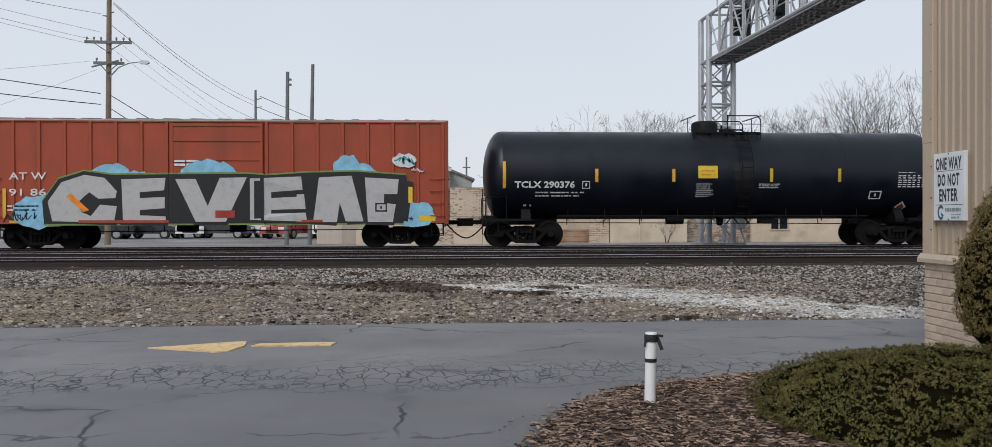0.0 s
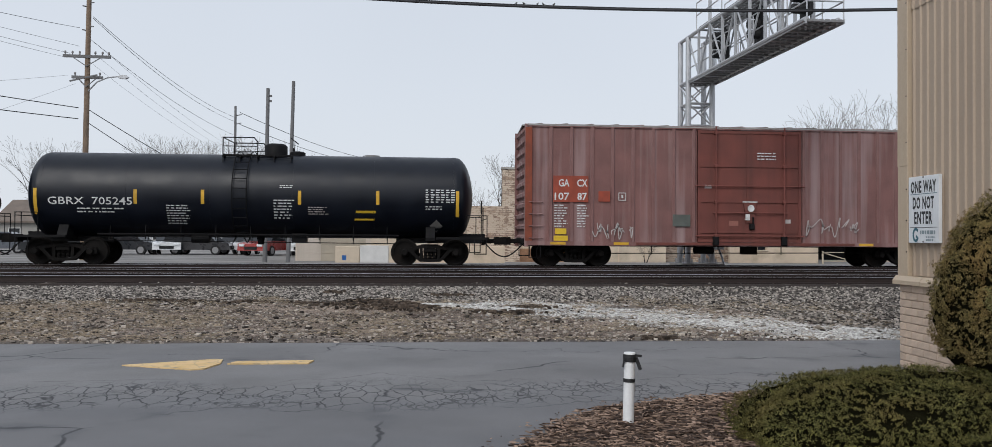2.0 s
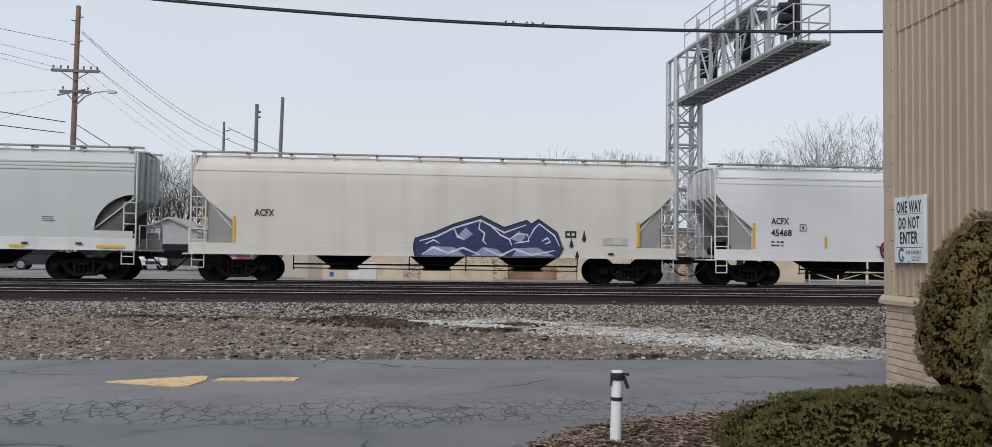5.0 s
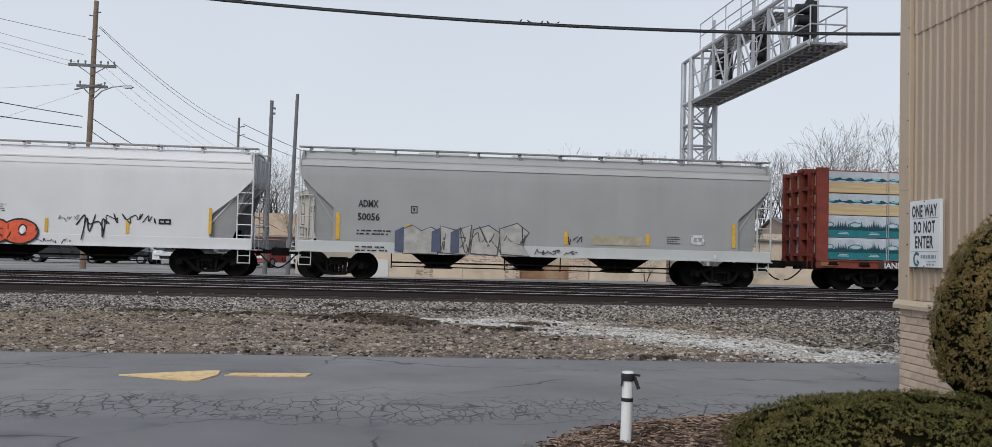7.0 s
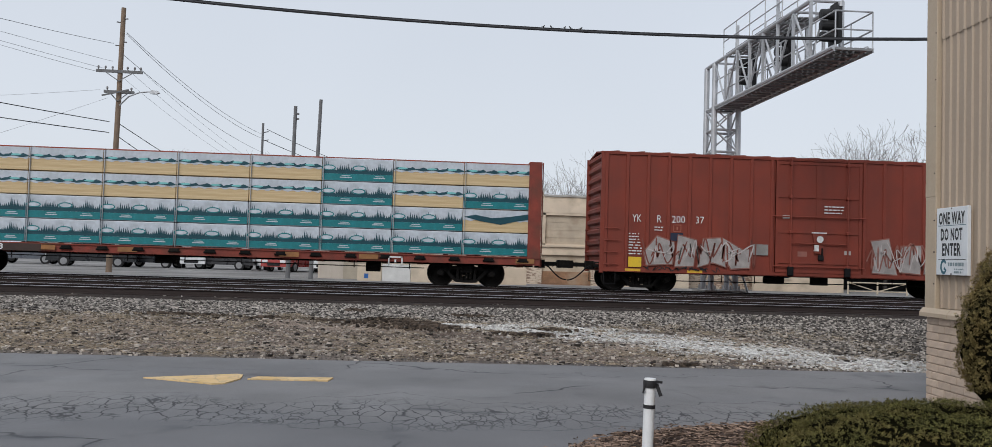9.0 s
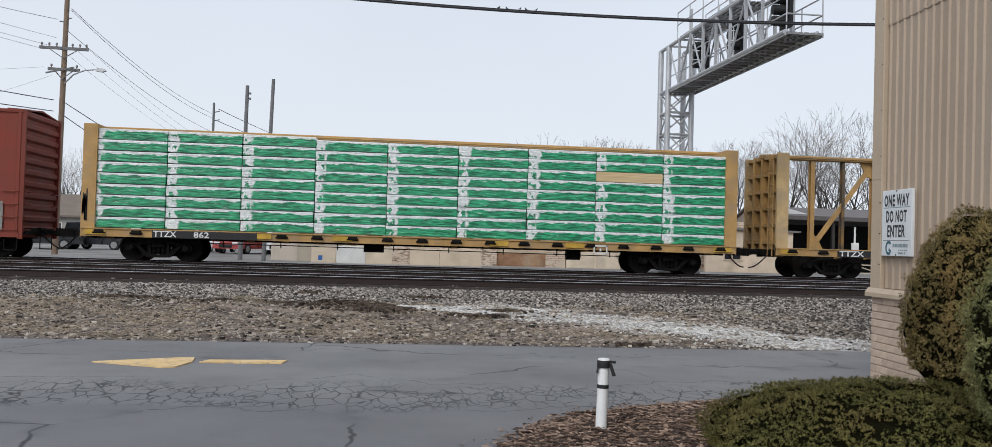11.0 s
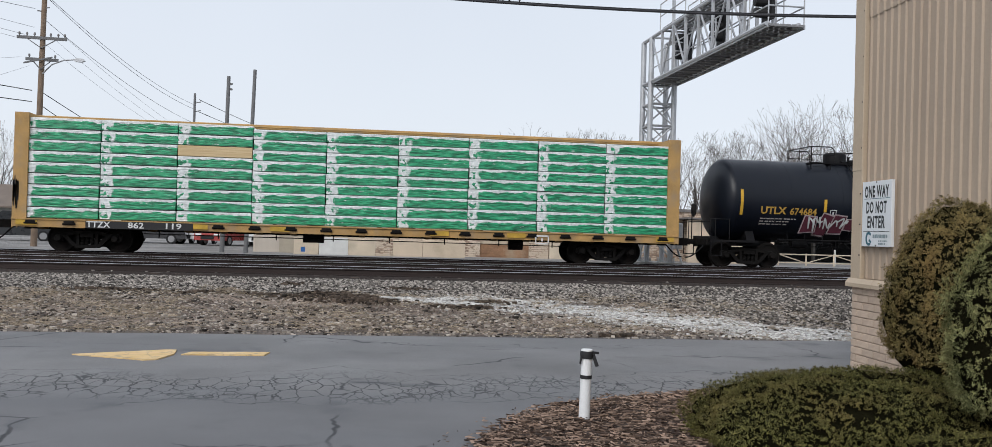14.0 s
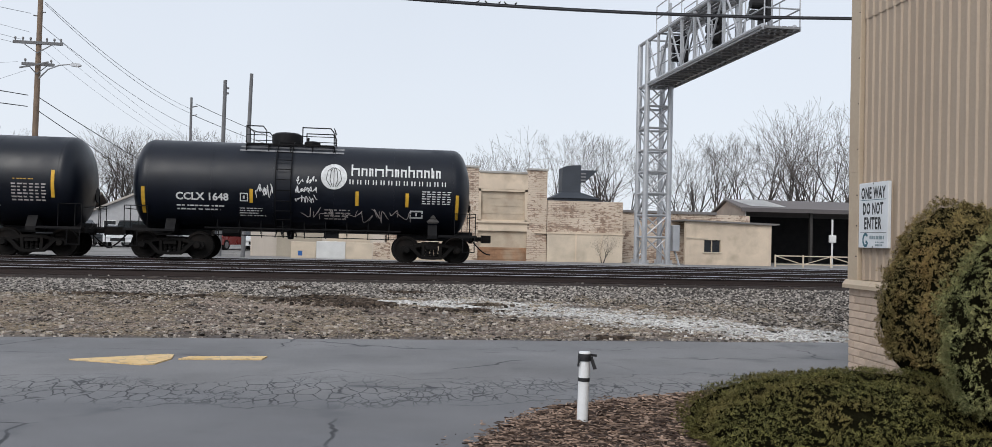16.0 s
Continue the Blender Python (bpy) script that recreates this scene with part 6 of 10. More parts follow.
car, put = hopper(54.18, 73.60, (55.58, 71.79), (53.3, 74.45), HOP_GREY, HOP_PALE, "cool grey covered hopper car with black lettering and rounded end openings",
                  zt=4.36, sill=(1.0, 1.42), round_end=True, bays=4, rib_rows=((3.92, 0.05, 0.02), (3.80, 0.05, 0.02), (3.68, 0.05, 0.02)))
lettering("lettering", "EQUX", 0.25, -7.78, 2.51, put, BLACK_INK, car, width=0.84, bold=0.02)
lettering("lettering", "19627", 0.25, -7.77, 2.06, put, BLACK_INK, car, width=0.92, bold=0.02)
frame_mark(car, -6.25, 2.33, -6.01, 2.60, put, BLACK_INK)
fine_print(car, -3.0, 2.05, 1.3, 0.6, 8, put, BLACK_INK, 71)
fine_print(car, -7.83, 1.54, 0.87, 0.24, 2, put, BLACK_INK, 72)
fine_print(car, 3.6, 1.13, 0.8, 0.13, 1, put, BLACK_INK, 73)
fine_print(car, 6.7, 1.95, 0.5, 0.18, 3, put, BLACK_INK, 74)
for k in range(7):
    x = -8.9 + k * 2.97
    w = 0.45 if k in (0, 6) else 0.22
    panel("reflector", car, x - w, 1.07, x + w, 1.16, put, TAPE)
for x in (-6.9, -6.2, -4.6, 2.1, 6.1, 7.8):
    panel("stencil_panel", car, x, 1.18, x + 0.2, 1.25, put, BLACK_INK if x != -6.9 else spray("red", (0.28, 0.04, 0.03)))

car, put = hopper(75.30, 92.02, (76.8, 90.45), (74.45, 92.75), HOP_BEIGE, HOP_BEIGE, "beige covered hopper car with a blue graffiti piece",
                  zt=4.28, rib_rows=((3.74, 0.03, 0.012),))
tape(car, 6.98, 1.34, 2.22, put, 0.1)
tape(car, -6.9, 1.34, 2.22, put, 0.1)
PEAKS = [(-0.8, 0.95), (-0.85, 1.5), (-0.13, 1.74), (0.5, 2.02), (1.42, 2.31), (2.24, 1.92), (3.02, 2.18), (3.18, 2.06), (3.44, 2.22), (4.11, 1.76), (4.30, 1.2), (4.1, 0.95)]
NAVY_FADE, ICE, WASH = spray("blue_violet", (0.030, 0.040, 0.115)), spray("ice_white", (0.56, 0.58, 0.64)), spray("pale_blue", (0.26, 0.29, 0.42))
# three coats, cut where the sheet meets the sill
for d_, g_, m_ in ((0.002, 0.06, spray("black", (0.018, 0.018, 0.02))), (0.006, 0.0, NAVY_FADE)):
    bm = bmesh.new()
    top = [(x, max(1.305, z + g_)) for x, z in PEAKS]
    patch(bm, [(-0.85 - g_, 1.305)] + top[1:-1] + [(4.27 + g_, 1.305)], lift(put, d_))
    patch(bm, [(-0.8 - g_, 0.94), (-0.85 - g_, 1.295), (4.27 + g_, 1.295), (4.1 + g_, 0.94)], lift(put, d_))
    part("graffiti", bm, m_, car)
for shape in ([(-0.6, 0.96), (-0.3, 1.28), (0.5, 1.26), (0.9, 0.96)], [(1.1, 0.96), (1.5, 1.28), (2.0, 1.2), (2.3, 0.96)], [(2.5, 0.96), (2.7, 1.25), (3.4, 1.28), (4.0, 0.98)], [(0.6, 1.62), (0.9, 1.95), (1.15, 1.7), (0.85, 1.5)], [(2.5, 1.55), (2.75, 1.85), (3.0, 1.65), (2.8, 1.45)]):
    bm = bmesh.new()
    patch(bm, shape, lift(put, 0.010))
    part("graffiti", bm, WASH, car)
for w_, line in ((0.06, [(-0.7, 1.45), (-0.1, 1.62), (0.5, 1.92), (1.40, 2.20), (1.8, 2.0), (2.24, 1.78), (3.0, 2.06)]), (0.05, [(3.1, 1.6), (3.3, 1.95), (3.46, 2.1), (4.0, 1.70), (4.18, 1.33)]), (0.07, [(0.5, 1.9), (0.62, 1.62), (0.85, 1.52)]),
                 (0.06, [(1.4, 2.18), (1.35, 1.9), (1.55, 1.75), (1.5, 1.5), (1.62, 1.36)]), (0.06, [(1.8, 1.98), (2.1, 1.7), (2.42, 1.55), (2.5, 1.33)]), (0.06, [(2.42, 1.55), (2.7, 1.75), (3.05, 1.72), (3.1, 1.5), (2.6, 1.42)]),
                 (0.06, [(3.55, 1.5), (3.75, 1.62), (3.85, 1.48), (3.66, 1.4)]), (0.07, [(-0.6, 1.0), (-0.2, 1.24), (0.3, 1.05), (0.8, 1.24), (1.4, 1.0)]), (0.07, [(1.5, 1.24), (2.1, 0.98), (2.6, 1.22), (3.2, 1.02), (4.0, 1.18)]),
                 (0.05, [(-0.5, 1.35), (-0.2, 1.5), (0.0, 1.38)])):
    bm = bmesh.new()
    ribbon(bm, line, w_, lift(put, 0.014), True)
    part("graffiti", bm, ICE, car)
frame_mark(car, 4.38, 1.64, 4.77, 1.87, put, BLACK_INK, 0.06)
for x, z, l_ in ((5.05, 1.7, 0.22), (4.6, 1.45, 0.18), (4.8, 1.05, 0.16)):
    bm = bmesh.new()
    patch(bm, [(x, z - l_), (x + 0.08, z - l_ * 0.6), (x, z + l_), (x - 0.08, z - l_ * 0.6)], put)
    part("graffiti", bm, spray("navy", (0.02, 0.025, 0.05)), car)
panel("stencil_panel", car, 5.7, 1.4, 6.6, 1.65, put, spray("pale_wash_grey", (0.44, 0.43, 0.42)))
panel("stencil_panel", car, 5.9, 1.05, 6.1, 1.12, put, BLACK_INK)
lettering("lettering", "ACFX", 0.24, -6.24, 2.22, put, BLACK_INK, car, width=0.66, bold=0.02)

car, put = hopper(93.42, 110.08, (94.84, 108.51), (92.75, 110.8), HOP_WHITE, HOP_WHITE, "white covered hopper car with a red bubble-letter graffiti piece",
                  zt=4.26, rib_rows=((3.66, 0.03, 0.012), (3.87, 0.05, 0.02)))
lettering("lettering", "ACFX", 0.24, -6.24, 2.22, put, BLACK_INK, car, width=0.66, bold=0.02)
lettering("lettering", "45468", 0.25, -6.25, 1.80, put, BLACK_INK, car, width=0.77, bold=0.02)
frame_mark(car, -5.18, 1.99, -4.93, 2.24, put, BLACK_INK)
fine_print(car, -6.25, 1.45, 0.5, 0.24, 2, put, BLACK_INK, 82)
for x, a, b in ((-6.88, 1.35, 2.26), (-4.2, 1.38, 1.80), (1.65, 1.35, 1.81), (4.25, 1.36, 1.8), (6.93, 1.42, 2.30)):
    tape(car, x, a, b, put, 0.10)
block_letters(car, [blob(cx, 1.34, rx, 0.38, 30, 0.05, cx) for cx, rx in ((-1.64, 0.47), (-0.82, 0.49), (0.02, 0.49), (0.82, 0.56))],
              put, spray("coral", (0.62, 0.10, 0.045)), BLACK_INK, 0.06)
for line in ([(-1.36, 1.50), (-1.6, 1.46), (-1.72, 1.36), (-1.5, 1.28), (-1.34, 1.22)], [(-1.98, 1.16), (-1.75, 1.12), (-1.6, 1.18)], [(-0.98, 1.42), (-0.75, 1.44), (-0.5, 1.40)], [(-0.98, 1.22), (-0.75, 1.24), (-0.5, 1.20)],
             [(-0.14, 1.42), (0.10, 1.44), (0.34, 1.40)], [(-0.14, 1.22), (0.10, 1.24), (0.34, 1.20)], blob(0.92, 1.40, 0.13, 0.17, 14) + [(1.05, 1.40)], [(0.45, 1.0), (0.47, 1.3), (0.45, 1.6)]):
    bm = bmesh.new()
    ribbon(bm, line, 0.04, lift(put, 0.024), True)
    part("graffiti", bm, BLACK_INK, car)
bm = bmesh.new()
patch(bm, blob(0.92, 1.40, 0.10, 0.14, 14), lift(put, 0.022))
part("graffiti", bm, HOP_WHITE, car)
scribble(car, "graffiti", -1.9, 0.96, 0.3, 1.08, 8, 0.025, lift(put, 0.03), BLACK_INK, 83)
scribble(car, "graffiti", -2.35, 1.35, -2.0, 1.55, 2, 0.05, put, spray("grey", (0.22, 0.21, 0.20)), 88)
scribble(car, "graffiti", 1.45, 0.97, 2.5, 1.15, 7, 0.022, put, BLACK_INK, 84)
scribble(car, "graffiti", 2.5, 1.1, 3.6, 2.2, 4, 0.045, put, BLACK_INK, 85)
scribble(car, "graffiti", 3.6, 1.65, 5.2, 2.05, 7, 0.03, put, BLACK_INK, 86)
scribble(car, "graffiti", 2.0, 1.7, 2.6, 1.95, 4, 0.02, put, spray("grey", (0.22, 0.21, 0.20)), 87)
frame_mark(car, 5.25, 1.7, 5.65, 1.88, put, BLACK_INK, 0.06)
fine_print(car, -0.1, 2.0, 0.45, 0.28, 4, put, BLACK_INK, 89)

car, put = hopper(111.55, 128.17, (112.85, 126.50), (110.8, 129.0), HOP_MID, HOP_GREY, "grey covered hopper car with an outlined graffiti piece and yellow reflectors",
                  notch=((1.22, 2.42), (0.54, 3.02), (0.08, 3.5)), rib_rows=((3.93, 0.16, 0.035), (4.10, 0.03, 0.012)))
lettering("lettering", "ADMX", 0.25, -6.27, 2.48, put, BLACK_INK, car, width=0.68, bold=0.02)
lettering("lettering", "50056", 0.25, -6.28, 2.03, put, BLACK_INK, car, width=0.74, bold=0.02)
frame_mark(car, -4.48, 2.32, -4.26, 2.56, put, BLACK_INK)
fine_print(car, -6.3, 1.55, 1.2, 0.22, 2, put, BLACK_INK, 91)
fine_print(car, -6.34, 0.98, 1.15, 0.24, 2, put, BLACK_INK, 92)
for x, a, b in ((-6.94, 1.35, 2.27), (-4.55, 1.38, 1.95), (-1.6, 1.40, 1.85), (0.92, 1.38, 1.83), (3.81, 1.42, 1.83), (6.92, 1.41, 2.25)):
    tape(car, x, a, b, put, 0.13)
PIECE = ([(-4.7, 0.95), (-4.75, 1.75), (-4.4, 1.9), (-4.1, 1.7), (-3.8, 1.85), (-3.5, 1.7), (-3.55, 0.95)], [(-3.4, 1.0), (-3.45, 1.9), (-2.9, 1.75), (-2.4, 1.95), (-2.5, 0.95)], [(-2.4, 1.0), (-2.3, 1.8), (-1.8, 1.95), (-1.4, 1.7), (-1.5, 0.95)],
         [(-1.35, 1.0), (-1.4, 1.85), (-0.8, 2.05), (-0.4, 1.75), (-0.7, 1.4), (-0.35, 0.95)])
block_letters(car, PIECE, put, spray("stone_grey", (0.36, 0.35, 0.33)), spray("charcoal", (0.07, 0.07, 0.075)), 0.04)
bm = bmesh.new()
for x in (-5.0, -3.75, -3.1):
    patch(bm, [(x, 1.0), (x, 1.7), (x + 0.3, 1.85), (x + 0.3, 1.0)], lift(put, 0.022))
part("graffiti", bm, spray("slate_blue", (0.075, 0.09, 0.14)), car)
scribble(car, "graffiti", -3.4, 1.0, -0.4, 1.95, 9, 0.03, lift(put, 0.026), spray("charcoal", (0.07, 0.07, 0.075)), 93)
scribble(car, "graffiti", -0.2, 1.0, 1.2, 1.2, 6, 0.03, put, spray("charcoal", (0.07, 0.07, 0.075)), 94)
scribble(car, "graffiti", 1.0, 1.38, 1.5, 1.75, 3, 0.03, put, spray("navy", (0.02, 0.025, 0.05)), 95)
panel("stencil_panel", car, 1.8, 1.4, 3.6, 1.72, put, spray("sand_wash", (0.36, 0.32, 0.24)))
frame_mark(car, 5.37, 1.50, 5.85, 1.83, put, WHITE_INK, 0.09)
fine_print(car, 4.5, 1.5, 0.5, 0.3, 4, put, BLACK_INK, 96)
panel("stencil_panel", car, 6.2, 1.0, 6.32, 1.15, put, WHITE_INK)


# ---- centre-beam flatcars ----
def wrap_green_material():
    m, n, l, b = node_mat("green_printed_wrap")
    g = G(n, l)
    x, y, z = g.xyz()
    rnd = n.new("ShaderNodeObjectInfo").outputs["Random"]
    off = n.new("ShaderNodeVectorMath")
    off.operation = "MULTIPLY_ADD"
    l.new(rnd, off.inputs[0])
    off.inputs[1].default_value = (37.0, 11.0, 23.0)
    l.new(g.co, off.inputs[2])
    vec = off.outputs[0]
    edge = g.math("ADD", z, g.ramp(g.noise(2.6, 4, g.stretch((1.0, 1, 0.6), vec)), 0.25, 0.75, -0.055, 0.055))
    green = g.ramp(edge, 0.085, 0.10, 1, 0)
    slant = n.new("ShaderNodeMapping")
    slant.inputs["Rotation"].default_value = (0, radians(-24), 0)
    slant.inputs["Scale"].default_value = (0.9, 1, 5.5)
    l.new(vec, slant.inputs[0])
    folds = g.noise(3.4, 5, slant.outputs[0])
    tone = g.mix(g.ramp(folds, 0.38, 0.62), (0.003, 0.12, 0.055), (0.03, 0.38, 0.18))
    # pale creases pulled slantwise across the print
    tone = g.mix(g.ramp(folds, 0.66, 0.74, 0, 0.8), tone, (0.42, 0.52, 0.48))
    # clear white ends where the sheet is folded, and the pale top edge
    fold_end = g.ramp(g.math("ADD", x, g.ramp(g.noise(3.0, 3, vec), 0.2, 0.8, -0.2, 0.2)), -0.92, -0.84)
    green = g.math("MULTIPLY", green, fold_end)
    green = g.math("MULTIPLY", green, g.ramp(g.noise(4.5, 4, g.stretch((0.7, 1, 4), vec)), 0.76, 0.68))
    green = g.math("MULTIPLY", green, g.ramp(z, -0.175, -0.160))
    # a printed mark in the clear end
    mark = g.math("MULTIPLY", g.ramp(g.noise(6.0, 2, vec), 0.52, 0.56), g.ramp(x, -0.88, -0.95))
    green = g.math("MAXIMUM", green, g.math("MULTIPLY", mark, g.ramp(z, 0.08, 0.04)))
    white = g.mix(g.ramp(g.noise(9, 4, vec), 0.3, 0.7), (0.52, 0.56, 0.56), (0.78, 0.80, 0.80))
    col = g.mix(green, white, tone)
    l.new(col, b.inputs["Base Color"])
    b.inputs["Roughness"].default_value = 0.35
    h = g.math("ADD", folds, g.math("MULTIPLY", g.noise(18, 3, g.stretch((1, 1, 2), vec)), 0.4))
    l.new(g.bump(h, 0.7, 0.05), b.inputs["Normal"])
    return m


WRAP_GREEN = wrap_green_material()
WRAP_WHITE = mat("white_wrap_film", (0.45, 0.49, 0.54), 0.35, 0, 0.14, 2.5, 9, 0.35)
TEAL = mat("teal_print", (0.008, 0.165, 0.185), 0.4, 0, 0.15, 3, 14, 0.25)
TEAL_DARK = mat("dark_teal_print", (0.007, 0.055, 0.075), 0.4, 0, 0.15, 3, 14, 0.25)
TEAL_PALE = mat("pale_teal_print", (0.16, 0.45, 0.45), 0.4, 0, 0.15, 3, 14, 0.25)


def lumber_material():
    m, n, l, b = node_mat("fresh_lumber")
    g = G(n, l)
    x, y, z = g.xyz()
    rows = g.math("FRACT", g.math("DIVIDE", g.math("ADD", z, 5.0), 0.042))
    line = g.ramp(g.math("ABSOLUTE", g.math("SUBTRACT", rows, 0.5)), 0.42, 0.48)
    col = g.mix(g.ramp(g.noise(2.2, 5, g.stretch((0.25, 1, 14))), 0.35, 0.65), (0.50, 0.36, 0.19), (0.61, 0.475, 0.285))
    col = g.mix(g.math("MULTIPLY", line, 0.35), col, (0.26, 0.17, 0.08))
    l.new(col, b.inputs["Base Color"])
    b.inputs["Roughness"].default_value = 0.75
    l.new(g.bump(line, 0.3, 0.01), b.inputs["Normal"])
    return m


LUMBER = lumber_material()
STRAP = mat("load_strap", (0.05, 0.05, 0.05), 0.6, 0, 0.1)


def flatcar(u0, u1, trucks, mids, colour, chord_colour, bulk_colour, label, reporting, zt=4.40):
    uc = (u0 + u1) / 2
    car = car_thing("centerbeam_flatcar", uc, label, "centerbeam flatcar")
    h = (u1 - u0) / 2
    zd = 1.06
    running_gear(car, -h, h, [t - uc for t in trucks], mids[0] - uc, mids[1] - uc, z=0.95)
    # deck: side sills, cross bearers, sloping risers
    for s in (-1, 1):
        bm = bmesh.new()
        y0, y1 = sorted((s * 1.44, s * 1.52))
        box(bm, -h, h, y0, y1, 0.80, zd)
        box(bm, -h, h, min(s * 1.38, s * 1.56), max(s * 1.38, s * 1.56), zd - 0.02, zd + 0.02)
        part("side_sill", bm, colour, car)
    for k in range(19):
        x = -h + 0.6 + (2 * h - 1.2) * k / 18
        bm = bmesh.new()
        slab(bm, [(-1.46, zd), (-0.1, zd - 0.05), (0.1, zd - 0.05), (1.46, zd), (1.46, zd - 0.16), (0.3, 0.72), (-0.3, 0.72), (-1.46, zd - 0.16)], x - 0.10, x + 0.10, "yz")
        part("cross_bearer", bm, colour, car)
        if -h + 2.1 < x < -h + 6.0:
            continue
        # winch and dark pocket on the sill
        bm = bmesh.new()
        boxb(bm, x - 0.16, x + 0.16, -1.60, -1.50, zd - 0.16, zd - 0.04, 0.02)
        rod(bm, (x - 0.2, -1.56, zd - 0.14), (x + 0.2, -1.56, zd - 0.14), 0.035)
        part("winch", bm, GRIME, car)
    # bulkheads with ribs on the outer face
    for s in (-1, 1):
        bm = bmesh.new()
        box(bm, min(s * (h - 0.42), s * (h - 0.36)), max(s * (h - 0.42), s * (h - 0.36)), -1.42, 1.42, zd, zt)
        part("bulkhead", bm, bulk_colour, car)
        for y in (-1.45, 1.45):
            bm = bmesh.new()
            box(bm, min(s * (h - 0.44), s * h), max(s * (h - 0.44), s * h), y - 0.06, y + 0.06, zd - 0.1, zt)
            part("bulkhead_post", bm, bulk_colour, car)
        for z in np.linspace(zd + 0.2, zt - 0.1, 6):
            bm = bmesh.new()
            box(bm, min(s * (h - 0.36), s * (h - 0.08)), max(s * (h - 0.36), s * (h - 0.08)), -1.39, 1.39, z - 0.06, z + 0.06)
            part("bulkhead_rib", bm, colour, car)
        for y in (-0.75, 0.0, 0.75):
            bm = bmesh.new()
            box(bm, min(s * (h - 0.36), s * (h - 0.03)), max(s * (h - 0.36), s * (h - 0.03)), y - 0.06, y + 0.06, zd - 0.05, zt)
            part("bulkhead_rib", bm, colour, car)
        bm = bmesh.new()
        rod(bm, (s * (h + 0.06), -1.3, zd - 0.3), (s * (h + 0.06), -1.3, zt), 0.018)
        ld = part("ladder", bm, colour, car)
        bm = bmesh.new()
        rod(bm, (s * (h + 0.06), -0.9, zd - 0.3), (s * (h + 0.06), -0.9, zt), 0.018)
        part("stringer", bm, colour, ld)
        for k in range(7):
            z = zd + 0.2 + k * 0.42
            bm = bmesh.new()
            rod(bm, (s * (h + 0.06), -1.3, z), (s * (h + 0.06), -0.9, z), 0.015)
            part("rung", bm, colour, ld)
    # centre beam: top chord, posts, diagonals with gussets
    bm = bmesh.new()
    boxb(bm, -h, h, -0.20, 0.20, zt - 0.10, zt + 0.06, 0.02)
    box(bm, -h, h, -0.24, -0.20, zt - 0.03, zt + 0.0)
    part("top_chord", bm, chord_colour, car)
    step = (2 * h - 1.6) / 17
    POST_BARE = mat("bare_post_steel", (0.11, 0.085, 0.06), 0.75, 0.3, 0.3, 3, 40, 0.1, dirt=(0.40, 0.22, 0.05), dirt_amount=0.75, dirt_scale=1.3)
    for k in range(18):
        x = -h + 0.8 + step * k
        bm = bmesh.new()
        wide = k % 2 == 1
        w = 0.085 if wide else 0.055
        prof = [(-w, -0.11), (w, -0.11), (w, -0.08), (0.02, -0.08), (0.02, 0.08), (w, 0.08), (w, 0.11), (-w, 0.11), (-w, 0.08), (-0.02, 0.08), (-0.02, -0.08), (-w, -0.08)]
        slab(bm, [(x + a, b) for a, b in prof], zd - 0.1, zt - 0.1, "xy")
        part("post", bm, POST_BARE if not wide else colour, car)
    for k in (1, 3, 5, 7):
        for m in (1, -1):
            xa = m * (-h + 0.8 + step * k)
            xb = m * (-h + 0.8 + step * (k + 2))
            bm = bmesh.new()
            bar(bm, (xa, 0.012 * m, zd), (xb - m * 0.12, 0.012 * m, zt - 0.28), 0.10, 0.17)
            slab(bm, [(xb, zt - 0.08), (xb - m * 0.55, zt - 0.08), (xb - m * 0.26, zt - 0.62), (xb, zt - 0.75)], -0.03 + 0.008 * m, 0.03 + 0.008 * m)
            slab(bm, [(xa, zd), (xa + m * 0.5, zd), (xa + m * 0.22, zd + 0.5), (xa, zd + 0.6)], -0.03 + 0.008 * m, 0.03 + 0.008 * m)
            part("brace", bm, colour, car)
    # painted patches and marks along the sill
    put = decal_face(-1.57)
    bm = bmesh.new()
    for k in range(9):
        x = -h + 0.5 + (2 * h - 1.0) * k / 8
        if k % 3 != 1:
            rect(bm, x - 0.35, 0.86, x + 0.30, 1.02, put)
    part("sill_patch", bm, spray("chrome_yellow", (0.48, 0.30, 0.045)) if colour is not RED_STEEL else spray("ochre", (0.28, 0.13, 0.05)), car)
    bm = bmesh.new()
    rect(bm, -h + 2.3, 0.80, -h + 5.7, 1.045, lift(put, 0.003))
    part("sill_patch", bm, BLACK_INK if colour is not RED_STEEL else spray("brown_black", (0.05, 0.03, 0.025)), car)
    for t_, x, w in reporting:
        lettering("lettering", t_, 0.20, x, 0.83, lift(put, 0.008), WHITE_INK, car, width=w, bold=0.02)
    frame_mark(car, 6.0, 0.66, 6.5, 0.98, lift(put, 0.02), WHITE_INK, 0.05)
    bm = bmesh.new()
    rod(bm, (-h + 4, -1.0, 0.66), (h - 4, -1.0, 0.60), 0.016)
    for k in range(8):
        x = -h + 4.5 + (2 * h - 9) * k / 7
        rod(bm, (x, -1.0, 0.82), (x, -1.0, 0.55), 0.02)
    rod(bm, (5.2, -0.7, 0.62), (5.7, -0.7, 0.62), 0.2, 12)
    box(bm, -2.0, -1.3, -0.9, -0.4, 0.5, 0.8)
    part("brake_gear", bm, GRIME, car)
    return car, h


def load_body(w, d, hh, material, name="lumber_pack"):
    bm = bmesh.new()
    boxb(bm, -w / 2, w / 2, -d / 2, d / 2, -hh / 2, hh / 2, 0.02, 2)
    o = part(name, bm, material)
    me = o.data
    bpy.data.objects.remove(o)
    return me


